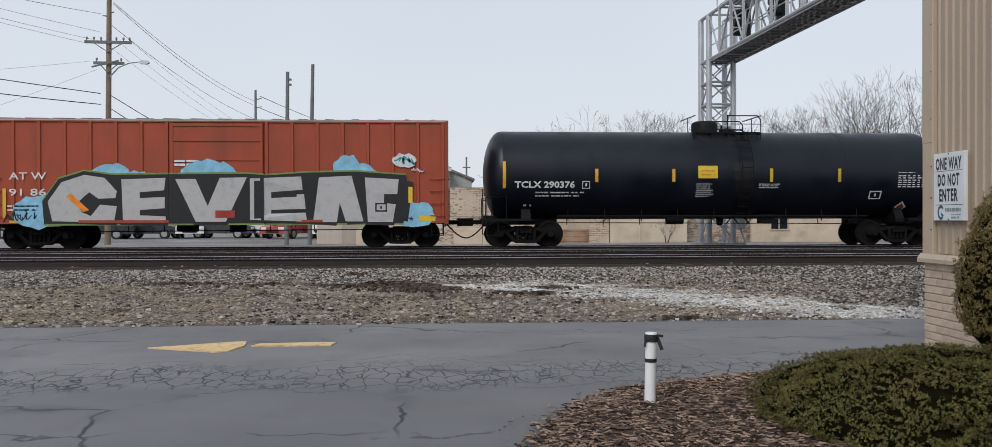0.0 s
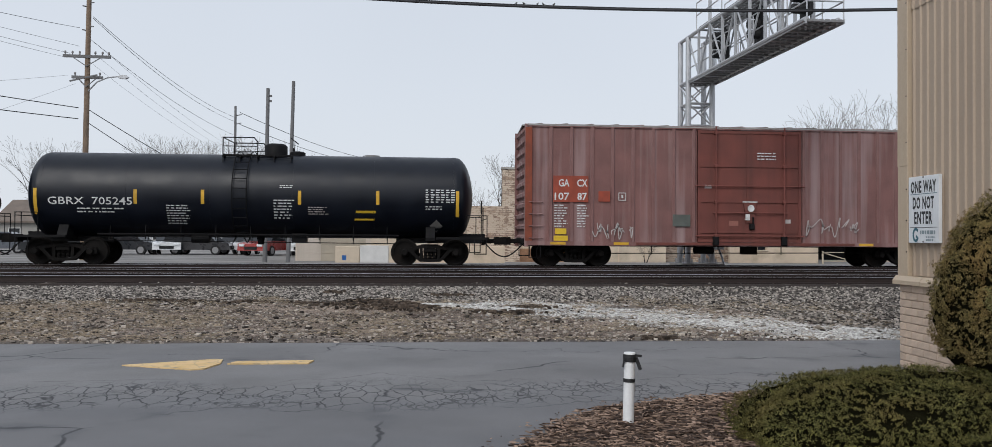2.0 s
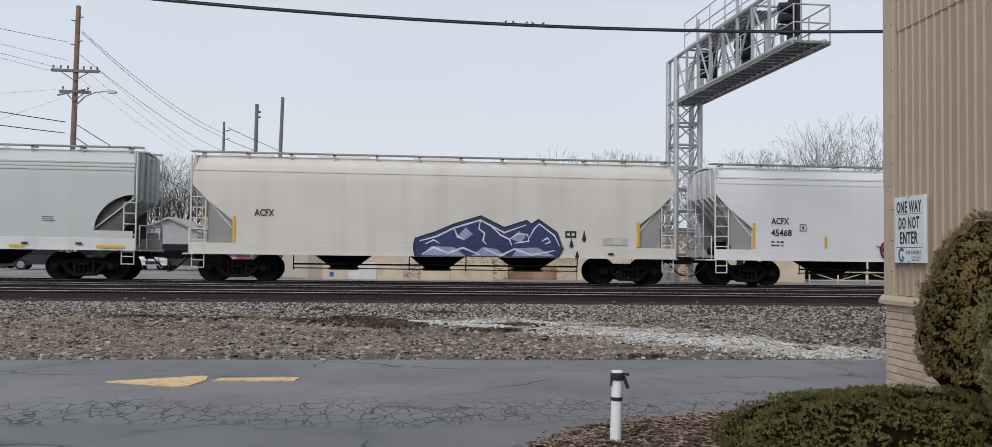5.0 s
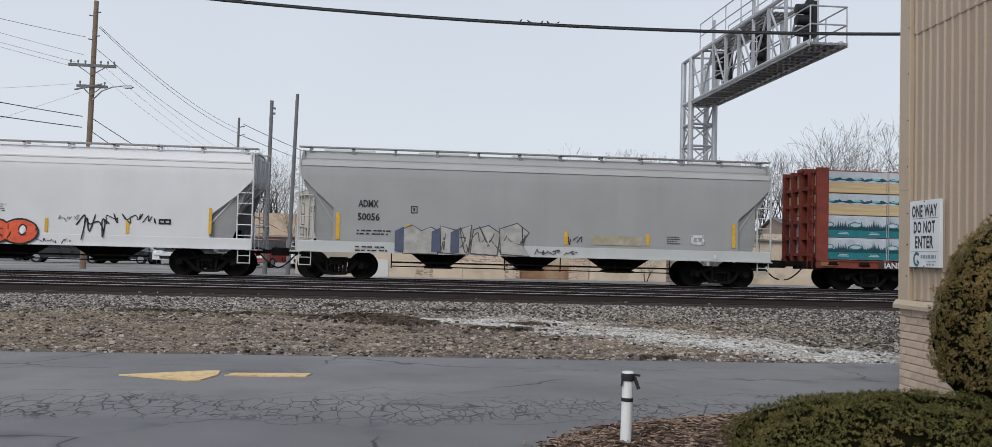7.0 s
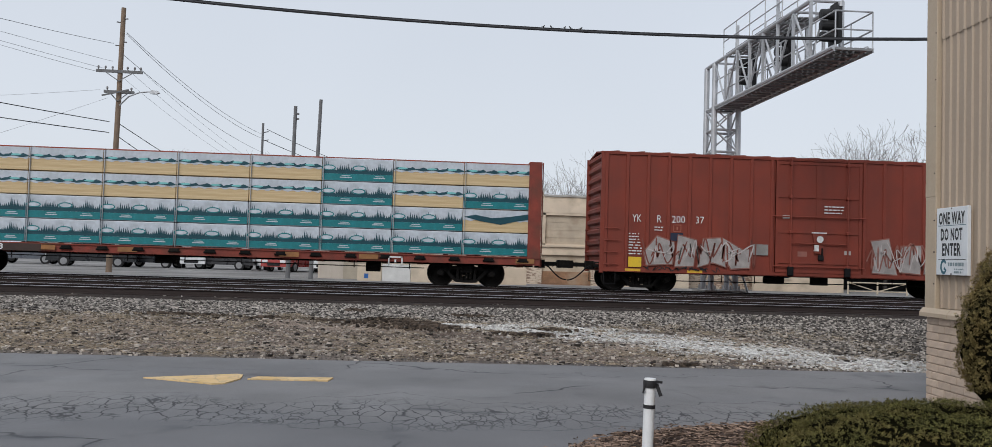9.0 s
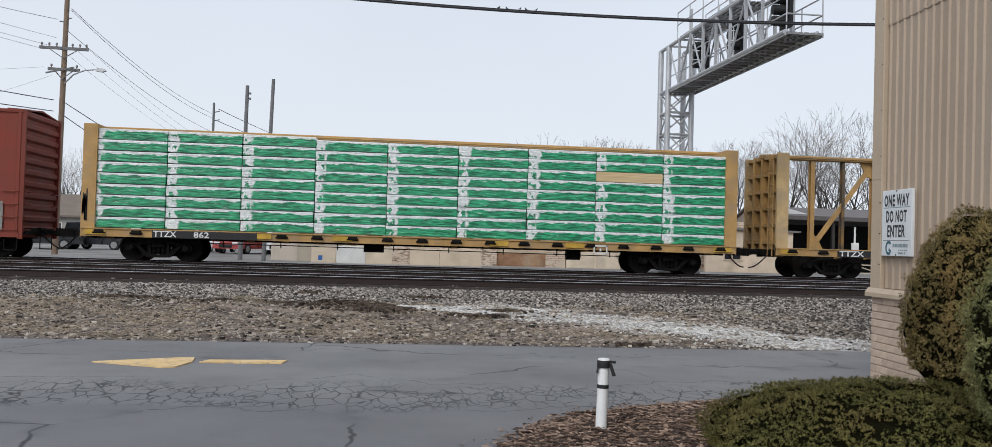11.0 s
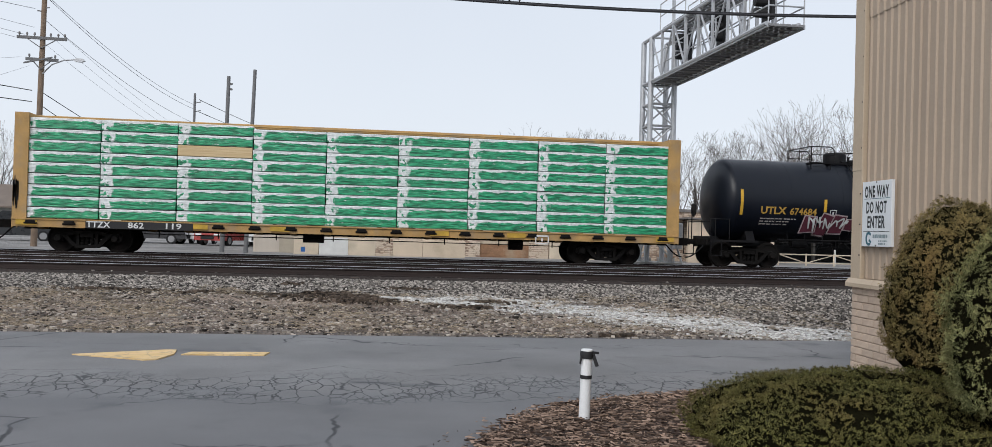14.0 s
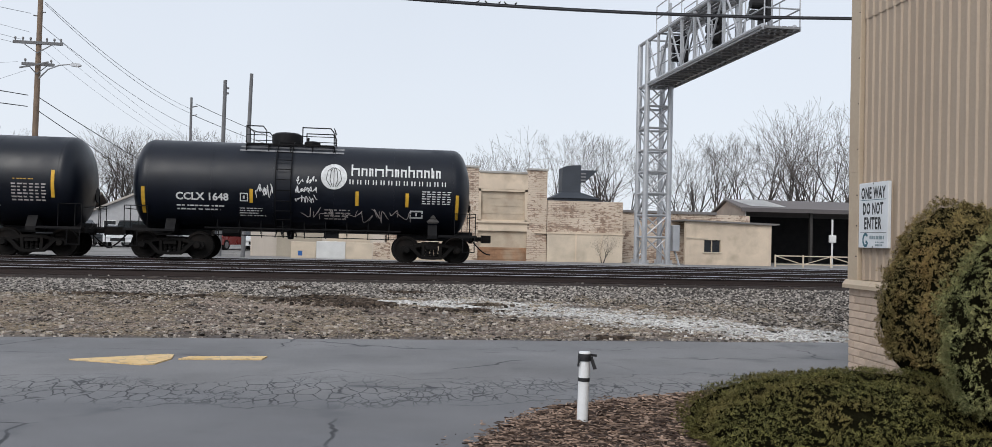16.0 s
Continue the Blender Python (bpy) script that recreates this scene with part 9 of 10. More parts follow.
box(bm, 9.10, 13.20, -0.06, 0.02, 0, 1.50)
part("plinth", bm, CREAM_PALE, works)
for x in (10.65, 12.05):
    bm = bmesh.new()
    box(bm, x - 0.04, x + 0.04, -0.10, -0.06, 0, 1.5)
    part("pilaster", bm, CREAM, works)
bm = bmesh.new()
box(bm, 8.4, 13.3, -0.10, 0.0, 1.50, 1.60)
part("plinth_ledge", bm, CREAM, works)
wall_block("wall", 13.20, 21.0, 2.78, PEEL, 1.5)
bm = bmesh.new()
box(bm, 13.1, 19.0, 1.4, 2.2, 2.78, 2.92)
part("coping", bm, ROOF_GREY, works)
bm = bmesh.new()
box(bm, 0.72, 21.0, 2.3, 14, 0, 2.7)
part("rear_block", bm, CREAM, works)

annex = empty("annex", 16.5, FY - 0.6, 0.36)
tagged(annex, "small cream annex with one dark window", "industrial building")
bm = bmesh.new()
for x0, x1, z0, z1 in ((0, 1.02, 0, 2.35), (1.98, 4.82, 0, 2.28), (1.02, 1.98, 0, 0.72), (1.02, 1.98, 1.36, 2.32)):
    box(bm, x0, x1, 0, 0.25, z0, z1)
part("front_wall", bm, CREAM, annex)
bm = bmesh.new()
slab(bm, [(-0.1, 2.35), (5.0, 2.22), (5.2, 2.26), (5.2, 2.32), (-0.1, 2.43)], -0.15, 2.4)
part("roof", bm, ROOF_GREY, annex)
bm = bmesh.new()
box(bm, 4.6, 4.82, 0.25, 2.2, 0, 2.25)
part("side_wall", bm, CREAM, annex)
bm = bmesh.new()
box(bm, 1.02, 1.98, 0.12, 0.14, 0.72, 1.36)
aw = part("window", bm, mat("dark_glass", (0.012, 0.014, 0.018), 0.12, 0, 0.1, spec=0.5), annex)
for x in (1.02, 1.46, 1.94):
    bm = bmesh.new()
    box(bm, x, x + 0.05, 0.06, 0.12, 0.72, 1.36)
    part("window_frame", bm, BOARD, aw)
bm = bmesh.new()
box(bm, 0.95, 2.05, -0.05, 0.02, 0.66, 0.72)
part("window_sill", bm, CREAM_PALE, annex)
bm = bmesh.new()
box(bm, -0.0, 1.2, -0.05, 0.0, 1.42, 1.48)
part("ledge", bm, CREAM_PALE, annex)

hood = empty("dust_collector", 10.4, FY + 1.6, 0.36)
tagged(hood, "dark slate steel ventilation hood on the works roof", "vent hood")
bm = bmesh.new()
box(bm, -0.9, 1.65, -0.9, 0.9, 3.0, 3.43)
a = [(-0.95, -1.0), (1.7, -1.0), (1.7, 1.0), (-0.95, 1.0)]
b = [(-0.32, -0.5), (0.75, -0.5), (0.75, 0.5), (-0.32, 0.5)]
va = [bm.verts.new((x, y, 3.44)) for x, y in a]
vb = [bm.verts.new((x, y, 3.78)) for x, y in b]
for i in range(4):
    j = (i + 1) % 4
    bm.faces.new((va[i], va[j], vb[j], vb[i]))
bm.faces.new(va[::-1])
bm.faces.new(vb)
part("hood_base", bm, SLATE, hood)
bm = bmesh.new()
slab(bm, [(-0.30, 3.76), (0.72, 3.76), (0.72, 5.28), (-0.05, 5.22), (-0.30, 5.1)], -0.5, 0.5)
part("hood_tower", bm, SLATE, hood)
bm = bmesh.new()
slab(bm, [(0.72, 5.0), (1.68, 5.02), (0.98, 4.36), (0.72, 4.36)], -0.45, 0.45)
part("hood_snout", bm, SLATE, hood)
for k in range(3):
    bm = bmesh.new()
    box(bm, 0.72, 1.0, -0.5, -0.45, 4.42 + k * 0.18, 4.49 + k * 0.18)
    part("louvre", bm, GALV_DIM, hood)

# open shed
shed = empty("open_shed", 21.75, FY + 4, 0.36)
tagged(shed, "open-fronted shed with a grey pitched roof, dark inside", "shed")
SHED_ROOF = mat("shed_roofing", (0.135, 0.122, 0.12), 0.8, 0, 0.12, 1.0, 30, 0.1)
for k, (y0, z0, y1, z1) in enumerate(((-0.3, 3.24, 2.3, 3.84), (2.3, 3.84, 4.9, 2.94))):
    b2 = bmesh.new()
    slab(b2, [(y0, z0), (y1, z1), (y1, z1 + 0.10), (y0, z0 + 0.10)], -0.3, 16, "yz")
    part("roof", b2, SHED_ROOF, shed)
bm = bmesh.new()
box(bm, -0.3, 16, -0.36, -0.30, 3.10, 3.34)
part("fascia", bm, mat("shed_fascia", (0.10, 0.09, 0.09), 0.8, 0, 0.1), shed)
bm = bmesh.new()
slab(bm, [(-0.2, 3.22), (2.3, 3.8), (4.8, 2.9), (4.8, 2.2), (-0.2, 2.2)], -0.12, -0.02, "yz")
part("gable_end", bm, mat("shed_gable_boards", (0.27, 0.225, 0.195), 0.85, 0, 0.15, 1.5, 30, 0.2), shed)
# back and side walls near black: shade under the roof put into colour
bm = bmesh.new()
box(bm, 0, 16, 4.5, 4.7, 0, 2.95)
part("back_wall", bm, DARK, shed)
for x in (-0.02, 15.6):
    bm = bmesh.new()
    box(bm, x, x + 0.3, 0.2, 4.5, 0, 2.9)
    part("side_wall", bm, DARK, shed)
for x in (0.0, 4.2, 8.8, 13.4):
    bm = bmesh.new()
    box(bm, x - 0.08, x + 0.08, -0.1, 0.1, 0, 3.25)
    part("column", bm, STEEL_DARK if x > 0 else WHITE_TRIM, shed)
bm = bmesh.new()
v = [bm.verts.new(c) for c in ((0.5, 0.1, 3.45), (2.7, 0.1, 3.45), (2.2, 2.1, 3.91), (0.0, 2.1, 3.91))]
bm.faces.new(v)
bmesh.ops.solidify(bm, geom=bm.faces[:], thickness=-0.04)
part("roof_patch", bm, WHITE_TRIM, shed, "white sheet on the roof")

# rail fence before the shed
fence = empty("rail_fence", 20.9, FY - 2.0, 0.38)
tagged(fence, "low cream-painted pipe fence", "fence")
for k in range(6):
    bm = bmesh.new()
    rod(bm, (k * 1.55, 0, 0), (k * 1.55, 0, 0.66), 0.045, 8)
    part("post", bm, CREAM_PALE, fence)
    if k < 5:
        for z in (0.60, 0.16):
            bm = bmesh.new()
            rod(bm, (k * 1.55, 0, z), (k * 1.55 + 1.55, 0, z), 0.03)
            part("rail", bm, CREAM_PALE, fence)
        bm = bmesh.new()
        a, b = (0.60, 0.16) if k % 2 == 0 else (0.16, 0.60)
        rod(bm, (k * 1.55, 0, a), (k * 1.55 + 1.55, 0, b), 0.025)
        part("brace", bm, CREAM_PALE, fence)
post_ = empty("sign_post", 24.6, FY - 1.0, 0.38)
tagged(post_, "thin white post with a small white box", "sign post")
bm = bmesh.new()
rod(bm, (0, 0, 0), (0, 0, 2.6), 0.05, 8)
part("post", bm, WHITE_TRIM, post_)
bm = bmesh.new()
boxb(bm, -0.18, 0.18, -0.12, 0.06, 1.35, 1.75, 0.02)
part("box", bm, WHITE_TRIM, post_)

# low wall and barrier before the works
barrier = empty("low_wall", -3.9, FY - 2.4, 0.36)
tagged(barrier, "low pale concrete wall with stained panels", "wall")
xs = (0, 1.2, 2.6, 3.9, 4.75, 6.2, 8.3)
for k, (a, b) in enumerate(zip(xs, xs[1:])):
    bm = bmesh.new()
    boxb(bm, a + 0.01, b - 0.01, 0, 0.2, 0, 0.82 + (0.04 if k % 2 else 0), 0.015)
    part("wall_panel", bm, (CREAM_PALE, WHITE_TRIM, CREAM_PALE, PEEL, CREAM, CREAM)[k], barrier)
bm = bmesh.new()
rect(bm, 0.35, 0.15, 0.55, 0.38, lambda x, z: (x, -0.006, z))
part("blue_sign", bm, mat("blue_sign", (0.03, 0.12, 0.36), 0.5), barrier)


# ---- vehicles and houses beyond ----
GLASS_DARK = mat("car_glass", (0.015, 0.017, 0.02), 0.1, 0, 0.05, spec=0.6)
TYRE = mat("tyre", (0.015, 0.015, 0.016), 0.85, 0, 0.1)
RIM = mat("rim", (0.35, 0.35, 0.36), 0.4, 0.7, 0.1)


def vehicle(x, y, rz, rgb, kind, label):
    c = empty("parked_car", x, y, 0.345, rz)
    tagged(c, label, "car", group="cars parked by the forge")
    paint = mat("car_paint_%d_%d_%d" % tuple(int(v * 99) for v in rgb), rgb, 0.3, 0.0, 0.04, 2, 40, 0.0, spec=0.6)
    L, W = (5.4, 1.9) if kind == "pickup" else (4.6, 1.8)
    top = {"pickup": 1.85, "suv": 1.75, "sedan": 1.45}[kind]
    bm = bmesh.new()
    slab(bm, [(-L / 2, 0.35), (-L / 2 + 0.05, 0.80), (-L / 2 + 1.1, 0.95), (L / 2 - 0.1, 0.98), (L / 2, 0.7), (L / 2, 0.35)], -W / 2, W / 2)
    part("body", bm, paint, c)
    if kind == "pickup":
        cab = [(-L / 2 + 1.2, 0.95), (-L / 2 + 1.9, top), (-L / 2 + 3.1, top), (-L / 2 + 3.3, 0.97)]
    elif kind == "suv":
        cab = [(-L / 2 + 1.0, 0.95), (-L / 2 + 1.7, top), (L / 2 - 0.35, top), (L / 2 - 0.1, 0.97)]
    else:
        cab = [(-L / 2 + 1.1, 0.95), (-L / 2 + 1.9, top), (L / 2 - 1.5, top), (L / 2 - 0.6, 0.97)]
    bm = bmesh.new()
    slab(bm, cab, -W / 2 + 0.12, W / 2 - 0.12)
    part("cabin", bm, GLASS_DARK, c)
    bm = bmesh.new()
    slab(bm, [(cab[1][0] - 0.05, top - 0.03), (cab[1][0] + 0.1, top + 0.04), (cab[2][0] - 0.1, top + 0.04), (cab[2][0] + 0.05, top - 0.03)], -W / 2 + 0.1, W / 2 - 0.1)
    part("roof", bm, paint, c)
    for sx in (-1, 1):
        for sy in (-1, 1):
            bm = bmesh.new()
            lathe(bm, [(-0.11, 0.22), (-0.11, 0.34), (0.11, 0.34), (0.11, 0.22)], "y", 18, cx=sx * L * 0.3, cy=sy * (W / 2 - 0.08), cz=0.34)
            wh = part("wheel", bm, TYRE, c)
            bm = bmesh.new()
            lathe(bm, [(-0.115, 0.05), (-0.115, 0.22), (0.115, 0.22), (0.115, 0.05)], "y", 14, cx=sx * L * 0.3, cy=sy * (W / 2 - 0.08), cz=0.34)
            part("rim", bm, RIM, wh)
    for sy in (-1, 1):
        bm = bmesh.new()
        boxb(bm, -L / 2 - 0.02, -L / 2 + 0.1, sy * W * 0.34 - 0.2, sy * W * 0.34 + 0.2, 0.62, 0.78, 0.02)
        part("headlight", bm, mat("headlight", (0.7, 0.72, 0.74), 0.15, 0, 0.05), c)
    bm = bmesh.new()
    box(bm, -L / 2 - 0.03, -L / 2 + 0.05, -0.45, 0.45, 0.42, 0.62)
    part("grille", bm, TYRE, c)


for x, y, rz, rgb, kind, label in (
        (-22.6, 60, 12, (0.02, 0.022, 0.025), "pickup", "dark pickup truck parked on the lot"),
        (-19.4, 62, 170, (0.018, 0.02, 0.024), "suv", "black sport utility parked on the lot"),
        (-16.9, 63, 100, (0.62, 0.63, 0.64), "sedan", "white sedan parked nose out"),
        (-14.6, 62, 172, (0.03, 0.03, 0.033), "suv", "dark grey sport utility parked broadside"),
        (-12.4, 64, 80, (0.60, 0.61, 0.62), "suv", "silver sport utility parked nose out"),
        (-9.7, 61, 70, (0.30, 0.03, 0.025), "pickup", "red pickup truck parked nose out"),
        (-7.4, 60, 92, (0.66, 0.67, 0.68), "sedan", "white car parked facing the tracks"),
        (-5.4, 58, 88, (0.62, 0.63, 0.64), "suv", "white sport utility beside the forge"),
        (-28.5, 64, 5, (0.10, 0.11, 0.13), "sedan", "slate grey sedan on the lot")):
    vehicle(x, y, rz, rgb, kind, label)


def house(x, y, w, d, wall_z, ridge, rgb, roof_rgb, label, gable_front=False):
    hs = empty("house", x, y, 0.3)
    tagged(hs, label, "house")
    wm = mat("house_wall_%d" % int(x * 10), rgb, 0.85, 0, 0.08)
    rm = mat("house_roof_%d" % int(x * 10), roof_rgb, 0.9, 0, 0.15, 1, 20, 0.2)
    bm = bmesh.new()
    box(bm, -w / 2, w / 2, 0, d, 0, wall_z)
    if gable_front:
        slab(bm, [(-w / 2, wall_z), (w / 2, wall_z), (0, ridge)], 0, 0.3)
    part("wall", bm, wm, hs)
    bm = bmesh.new()
    if gable_front:
        for s in (-1, 1):
            slab(bm, [(s * (w / 2 + 0.4), wall_z - 0.15), (0, ridge), (0, ridge + 0.2), (s * (w / 2 + 0.4), wall_z + 0.05)], -0.4, d + 0.4)
    else:
        slab(bm, [(-0.5, wall_z - 0.1), (d / 2, ridge), (d + 0.5, wall_z - 0.1), (d + 0.5, wall_z + 0.1), (d / 2, ridge + 0.2), (-0.5, wall_z + 0.1)], -w / 2 - 0.4, w / 2 + 0.4, "yz")
    part("roof", bm, rm, hs)
    for k in range(max(2, int(w / 3.5))):
        xx = -w / 2 + w * (k + 0.5) / max(2, int(w / 3.5))
        bm = bmesh.new()
        box(bm, xx - 0.55, xx + 0.55, -0.04, 0.02, 0.9, 2.0)
        wd = part("window", bm, GLASS_DARK, hs)
        bm = bmesh.new()
        for a, b, c_, e in ((-0.62, -0.55, 0.85, 2.05), (0.55, 0.62, 0.85, 2.05), (-0.62, 0.62, 2.0, 2.08), (-0.62, 0.62, 0.82, 0.9)):
            box(bm, xx + a, xx + b, -0.07, 0.0, c_, e)
        part("window_frame", bm, WHITE_TRIM, wd)


TAN_ROOF = (0.34, 0.255, 0.185)
house(-23.5, 92, 9, 9, 2.6, 4.6, (0.36, 0.36, 0.37), (0.36, 0.33, 0.30), "grey house with a white gable", True)
house(-15.0, 100, 15, 9, 2.7, 5.2, (0.30, 0.29, 0.28), TAN_ROOF, "long low house with a tan shingle roof")
house(-4.5, 104, 10, 9, 2.7, 4.8, (0.52, 0.48, 0.42), TAN_ROOF, "pale house with a tan shingle roof")
house(-9.5, 96, 4.2, 8, 2.5, 4.0, (0.66, 0.65, 0.62), (0.24, 0.17, 0.13), "small white house with a brown roof", True)
house(-37, 98, 14, 9, 2.7, 5.0, (0.30, 0.29, 0.27), (0.16, 0.13, 0.11), "brown house behind bare trees")


# ---- bare trees ----
BARK_GREY = mat("grey_bark", (0.052, 0.045, 0.042), 0.95, 0, 0.2, 1.5, 12, 0.2)
TWIG_GREY = mat("twig_grey", (0.105, 0.092, 0.085), 0.95, 0, 0.15, 1.0, 12, 0.0)


def tree_meshes(seed, height, stems=3, fork=0.16, wide=1.0, levels=7):
    """Forking limbs in one mesh, fine twigs in another; a broad rounded crown that starts low."""
    rng_ = random.Random(seed)
    limb, twig = [], []

    def grow_limb(p, d, ln, r, lev):
        n = 4 if lev < 3 else 3 if lev < 5 else 2
        for k in range(n):
            q = p + d * (ln / n)
            r2 = r * (1 - 0.22 / n)
            (limb if lev < 4 else twig).append((p.copy(), q.copy(), r, r2))
            p, r = q, r2
            bend = 0.035 + 0.014 * lev
            lift_ = 0.045 if lev < 3 else 0.01
            d = (d + Vector((rng_.gauss(0, bend), rng_.gauss(0, bend), lift_ + rng_.gauss(0, bend * 0.5)))).normalized()
            # side twigs along the limb
            if lev >= 1 and rng_.random() < (0.2 if lev < 3 else 0.16):
                side = d.cross(Vector((rng_.gauss(0, 1), rng_.gauss(0, 1), rng_.gauss(0, 0.6)))).normalized()
                if lev < levels - 1:
                    grow_limb(p.copy(), (d * 0.85 + side * 0.55).normalized(), ln * rng_.uniform(0.4, 0.65), r * 0.42, max(lev + 2, 4))
        if lev < levels:
            a = rng_.uniform(0, 6.283)
            cnt = 3 if lev in (0, 1) and rng_.random() < 0.5 else 2
            for c in range(cnt):
                t = a + 6.283 * c / cnt + rng_.uniform(-0.4, 0.4)
                x = d.orthogonal().normalized()
                side = x * math.cos(t) + d.cross(x) * math.sin(t)
                ang = rng_.uniform(0.18, 0.50) * wide
                nd = (d + side * math.tan(ang)).normalized()
                if nd.z < -0.05:
                    nd.z = 0.05
                grow_limb(p.copy(), nd.normalized(), ln * rng_.uniform(0.70, 0.92), r * rng_.uniform(0.60, 0.72), lev + 1)
    for s in range(stems):
        a = 6.283 * s / stems + seed + rng_.uniform(-0.5, 0.5)
        lean_ = rng_.uniform(0.10, 0.42) * wide if stems > 1 else 0.04
        d0 = Vector((math.cos(a) * lean_, math.sin(a) * lean_, 1)).normalized()
        grow_limb(Vector((0.2 * math.cos(a), 0.2 * math.sin(a), -0.2)), d0, height * fork * rng_.uniform(1.0, 1.5), height * rng_.uniform(0.014, 0.019), 0)
    top = max(q.z for _, q, _, _ in limb + twig)
    k_ = height / top

    def mesh(name, segs, sides, material, rmin):
        V, F = [], []
        for p, q, r, r2 in segs:
            p, q = p * k_, q * k_
            r, r2 = max(r, rmin), max(r2, rmin)
            z = (q - p).normalized()
            x = z.orthogonal().normalized()
            y = z.cross(x)
            b = len(V)
            for c, rr in ((p, r), (q, r2)):
                for i in range(sides):
                    t = 6.2832 * i / sides
                    V.append(tuple(c + (x * math.cos(t) + y * math.sin(t)) * rr))
            for i in range(sides):
                j = (i + 1) % sides
                F.append((b + i, b + j, b + sides + j, b + sides + i))
        me = bpy.data.meshes.new(name)
        me.from_pydata(V, [], F)
        me.materials.append(material)
        return me
    return mesh("trunk", limb, 6, BARK_GREY, 0.016), mesh("crown", twig, 3, TWIG_GREY, 0.0068)


TREES = [tree_meshes(1, 10, 1, 0.20, 0.9), tree_meshes(2, 10, 2, 0.18, 0.85), tree_meshes(5, 10, 2, 0.17, 0.95), tree_meshes(9, 10, 4, 0.19, 1.05)]


def tree(k, x, y, s, rz, label="bare grey deciduous tree, leafless in early spring"):
    t = empty("bare_tree", x, y, 0.3)
    t.matrix_basis = pose(x, y, 0.3, 0, 0, rz) @ Matrix.Diagonal((s, s, s, 1))
    tagged(t, label, "tree", group="bare trees behind the tracks")
    for nm, me in zip(("trunk", "crown"), TREES[k]):
        o = new(nm, me)
        o.parent = t


for k, x, y, s, rz in (
        (3, 39.4, 78, 1.50, 20), (2, 35.0, 80, 1.36, 80), (2, 42.6, 80, 1.48, 10), (3, 46.8, 80, 1.53, 200), (1, 32.4, 82, 1.20, 30),
        (0, 29.6, 84, 1.16, 60), (1, 31.4, 85, 1.08, 10), (1, 21.4, 84, 1.18, 110), (2, 24.3, 84, 1.20, 230), (2, 15.7, 84, 1.17, 15), (0, 12.6, 84, 1.06, 160), (1, 8.0, 85, 0.95, 40),
        (2, -42.8, 108, 1.26, 0), (1, -38.8, 110, 0.95, 50), (0, -36.0, 108, 1.12, 90), (2, -33.0, 110, 1.24, 130), (1, -31.0, 113, 1.22, 170), (3, -29.1, 110, 1.32, 210), (1, -27.7, 114, 1.34, 20), (2, -26.4, 110, 1.38, 250),
        (3, -24.0, 111, 1.38, 290), (1, -22.3, 114, 1.36, 330), (2, -20.8, 110, 1.30, 75), (3, -17.8, 112, 1.36, 25), (0, -15.6, 110, 1.0, 300), (1, -12.6, 113, 1.15, 100), (2, -9.5, 113, 1.08, 200), (1, -5.5, 114, 1.02, 300), (0, -12.0, 86, 0.62, 25)):
    tree(k, x, y, s, rz)
# a small shrub at the foot of the works wall
t = empty("bare_shrub", 11.9, FY - 0.9, 0.36)
t.matrix_basis = pose(11.9, FY - 0.9, 0.36, 0, 0, 40) @ Matrix.Diagonal((0.16, 0.16, 0.15, 1))
tagged(t, "leafless reddish shrub against the works wall", "shrub")
for nm, me in zip(("stem", "twigs"), TREES[2]):
    o = new(nm, me)
    o.parent = t

# ---- poles and wires ----
POLE_WOOD = mat("pole_wood", (0.20, 0.145, 0.105), 0.9, 0, 0.2, 2, 30, 0.3)
POLE_GREY = mat("pole_grey", (0.155, 0.155, 0.16), 0.85, 0, 0.15, 2, 30, 0.2)
WIRE = mat("wire_black", (0.03, 0.03, 0.034), 0.7, 0, 0.05)
WIRE_GREY = mat("wire_grey", (0.20, 0.205, 0.22), 0.6, 0, 0.05)


def utility_pole(name, x, y, top, r, material, label, lean_x=0.0):
    p = empty(name, x, y, 0.3)
    p.matrix_basis = pose(x, y, 0.3, 0, lean_x, 0)
    tagged(p, label, "utility pole")
    bm = bmesh.new()
    rod(bm, (0, 0, -0.3), (0, 0, top - 0.3), r * 1.15, 12, r * 0.85)
    part("pole", bm, material, p)
    return p


big = utility_pole("utility_pole", -16.55, 46, 13.88, 0.135, POLE_WOOD, "brown wooden utility pole with crossarms and a street lamp", 0.6)
for z, w, dy in ((10.28, 1.15, 0.0), (9.25, 0.75, 0.12)):
    bm = bmesh.new()
    box(bm, -w, w, -0.16 + dy, -0.05 + dy, z - 0.07, z + 0.07)
    ca = part("crossarm", bm, POLE_GREY, big)
    for x in ((-1.05, -0.7, -0.35, 0.4, 0.75, 1.05) if z > 10 else (-0.6, 0.6)):
        bm = bmesh.new()
        lathe(bm, [(z + 0.07, 0.03), (z + 0.14, 0.03), (z + 0.15, 0.055), (z + 0.21, 0.055), (z + 0.26, 0.035)], "z", 8, cx=x, cy=-0.1 + dy)
        part("insulator", bm, mat("insulator", (0.2, 0.19, 0.19), 0.3), ca)
    for s in (-1, 1):
        bm = bmesh.new()
        bar(bm, (s * 0.6 * w, -0.14 + dy, z - 0.05), (0, -0.16, z - 0.5), 0.04)
        part("arm_brace", bm, POLE_GREY, ca)
bm = bmesh.new()
pipe(bm, [(0.1, -0.1, 8.55), (0.55, -0.2, 9.0), (1.1, -0.3, 9.22), (1.7, -0.4, 9.28)], 0.035)
la = part("lamp_arm", bm, GALV, big)
bm = bmesh.new()
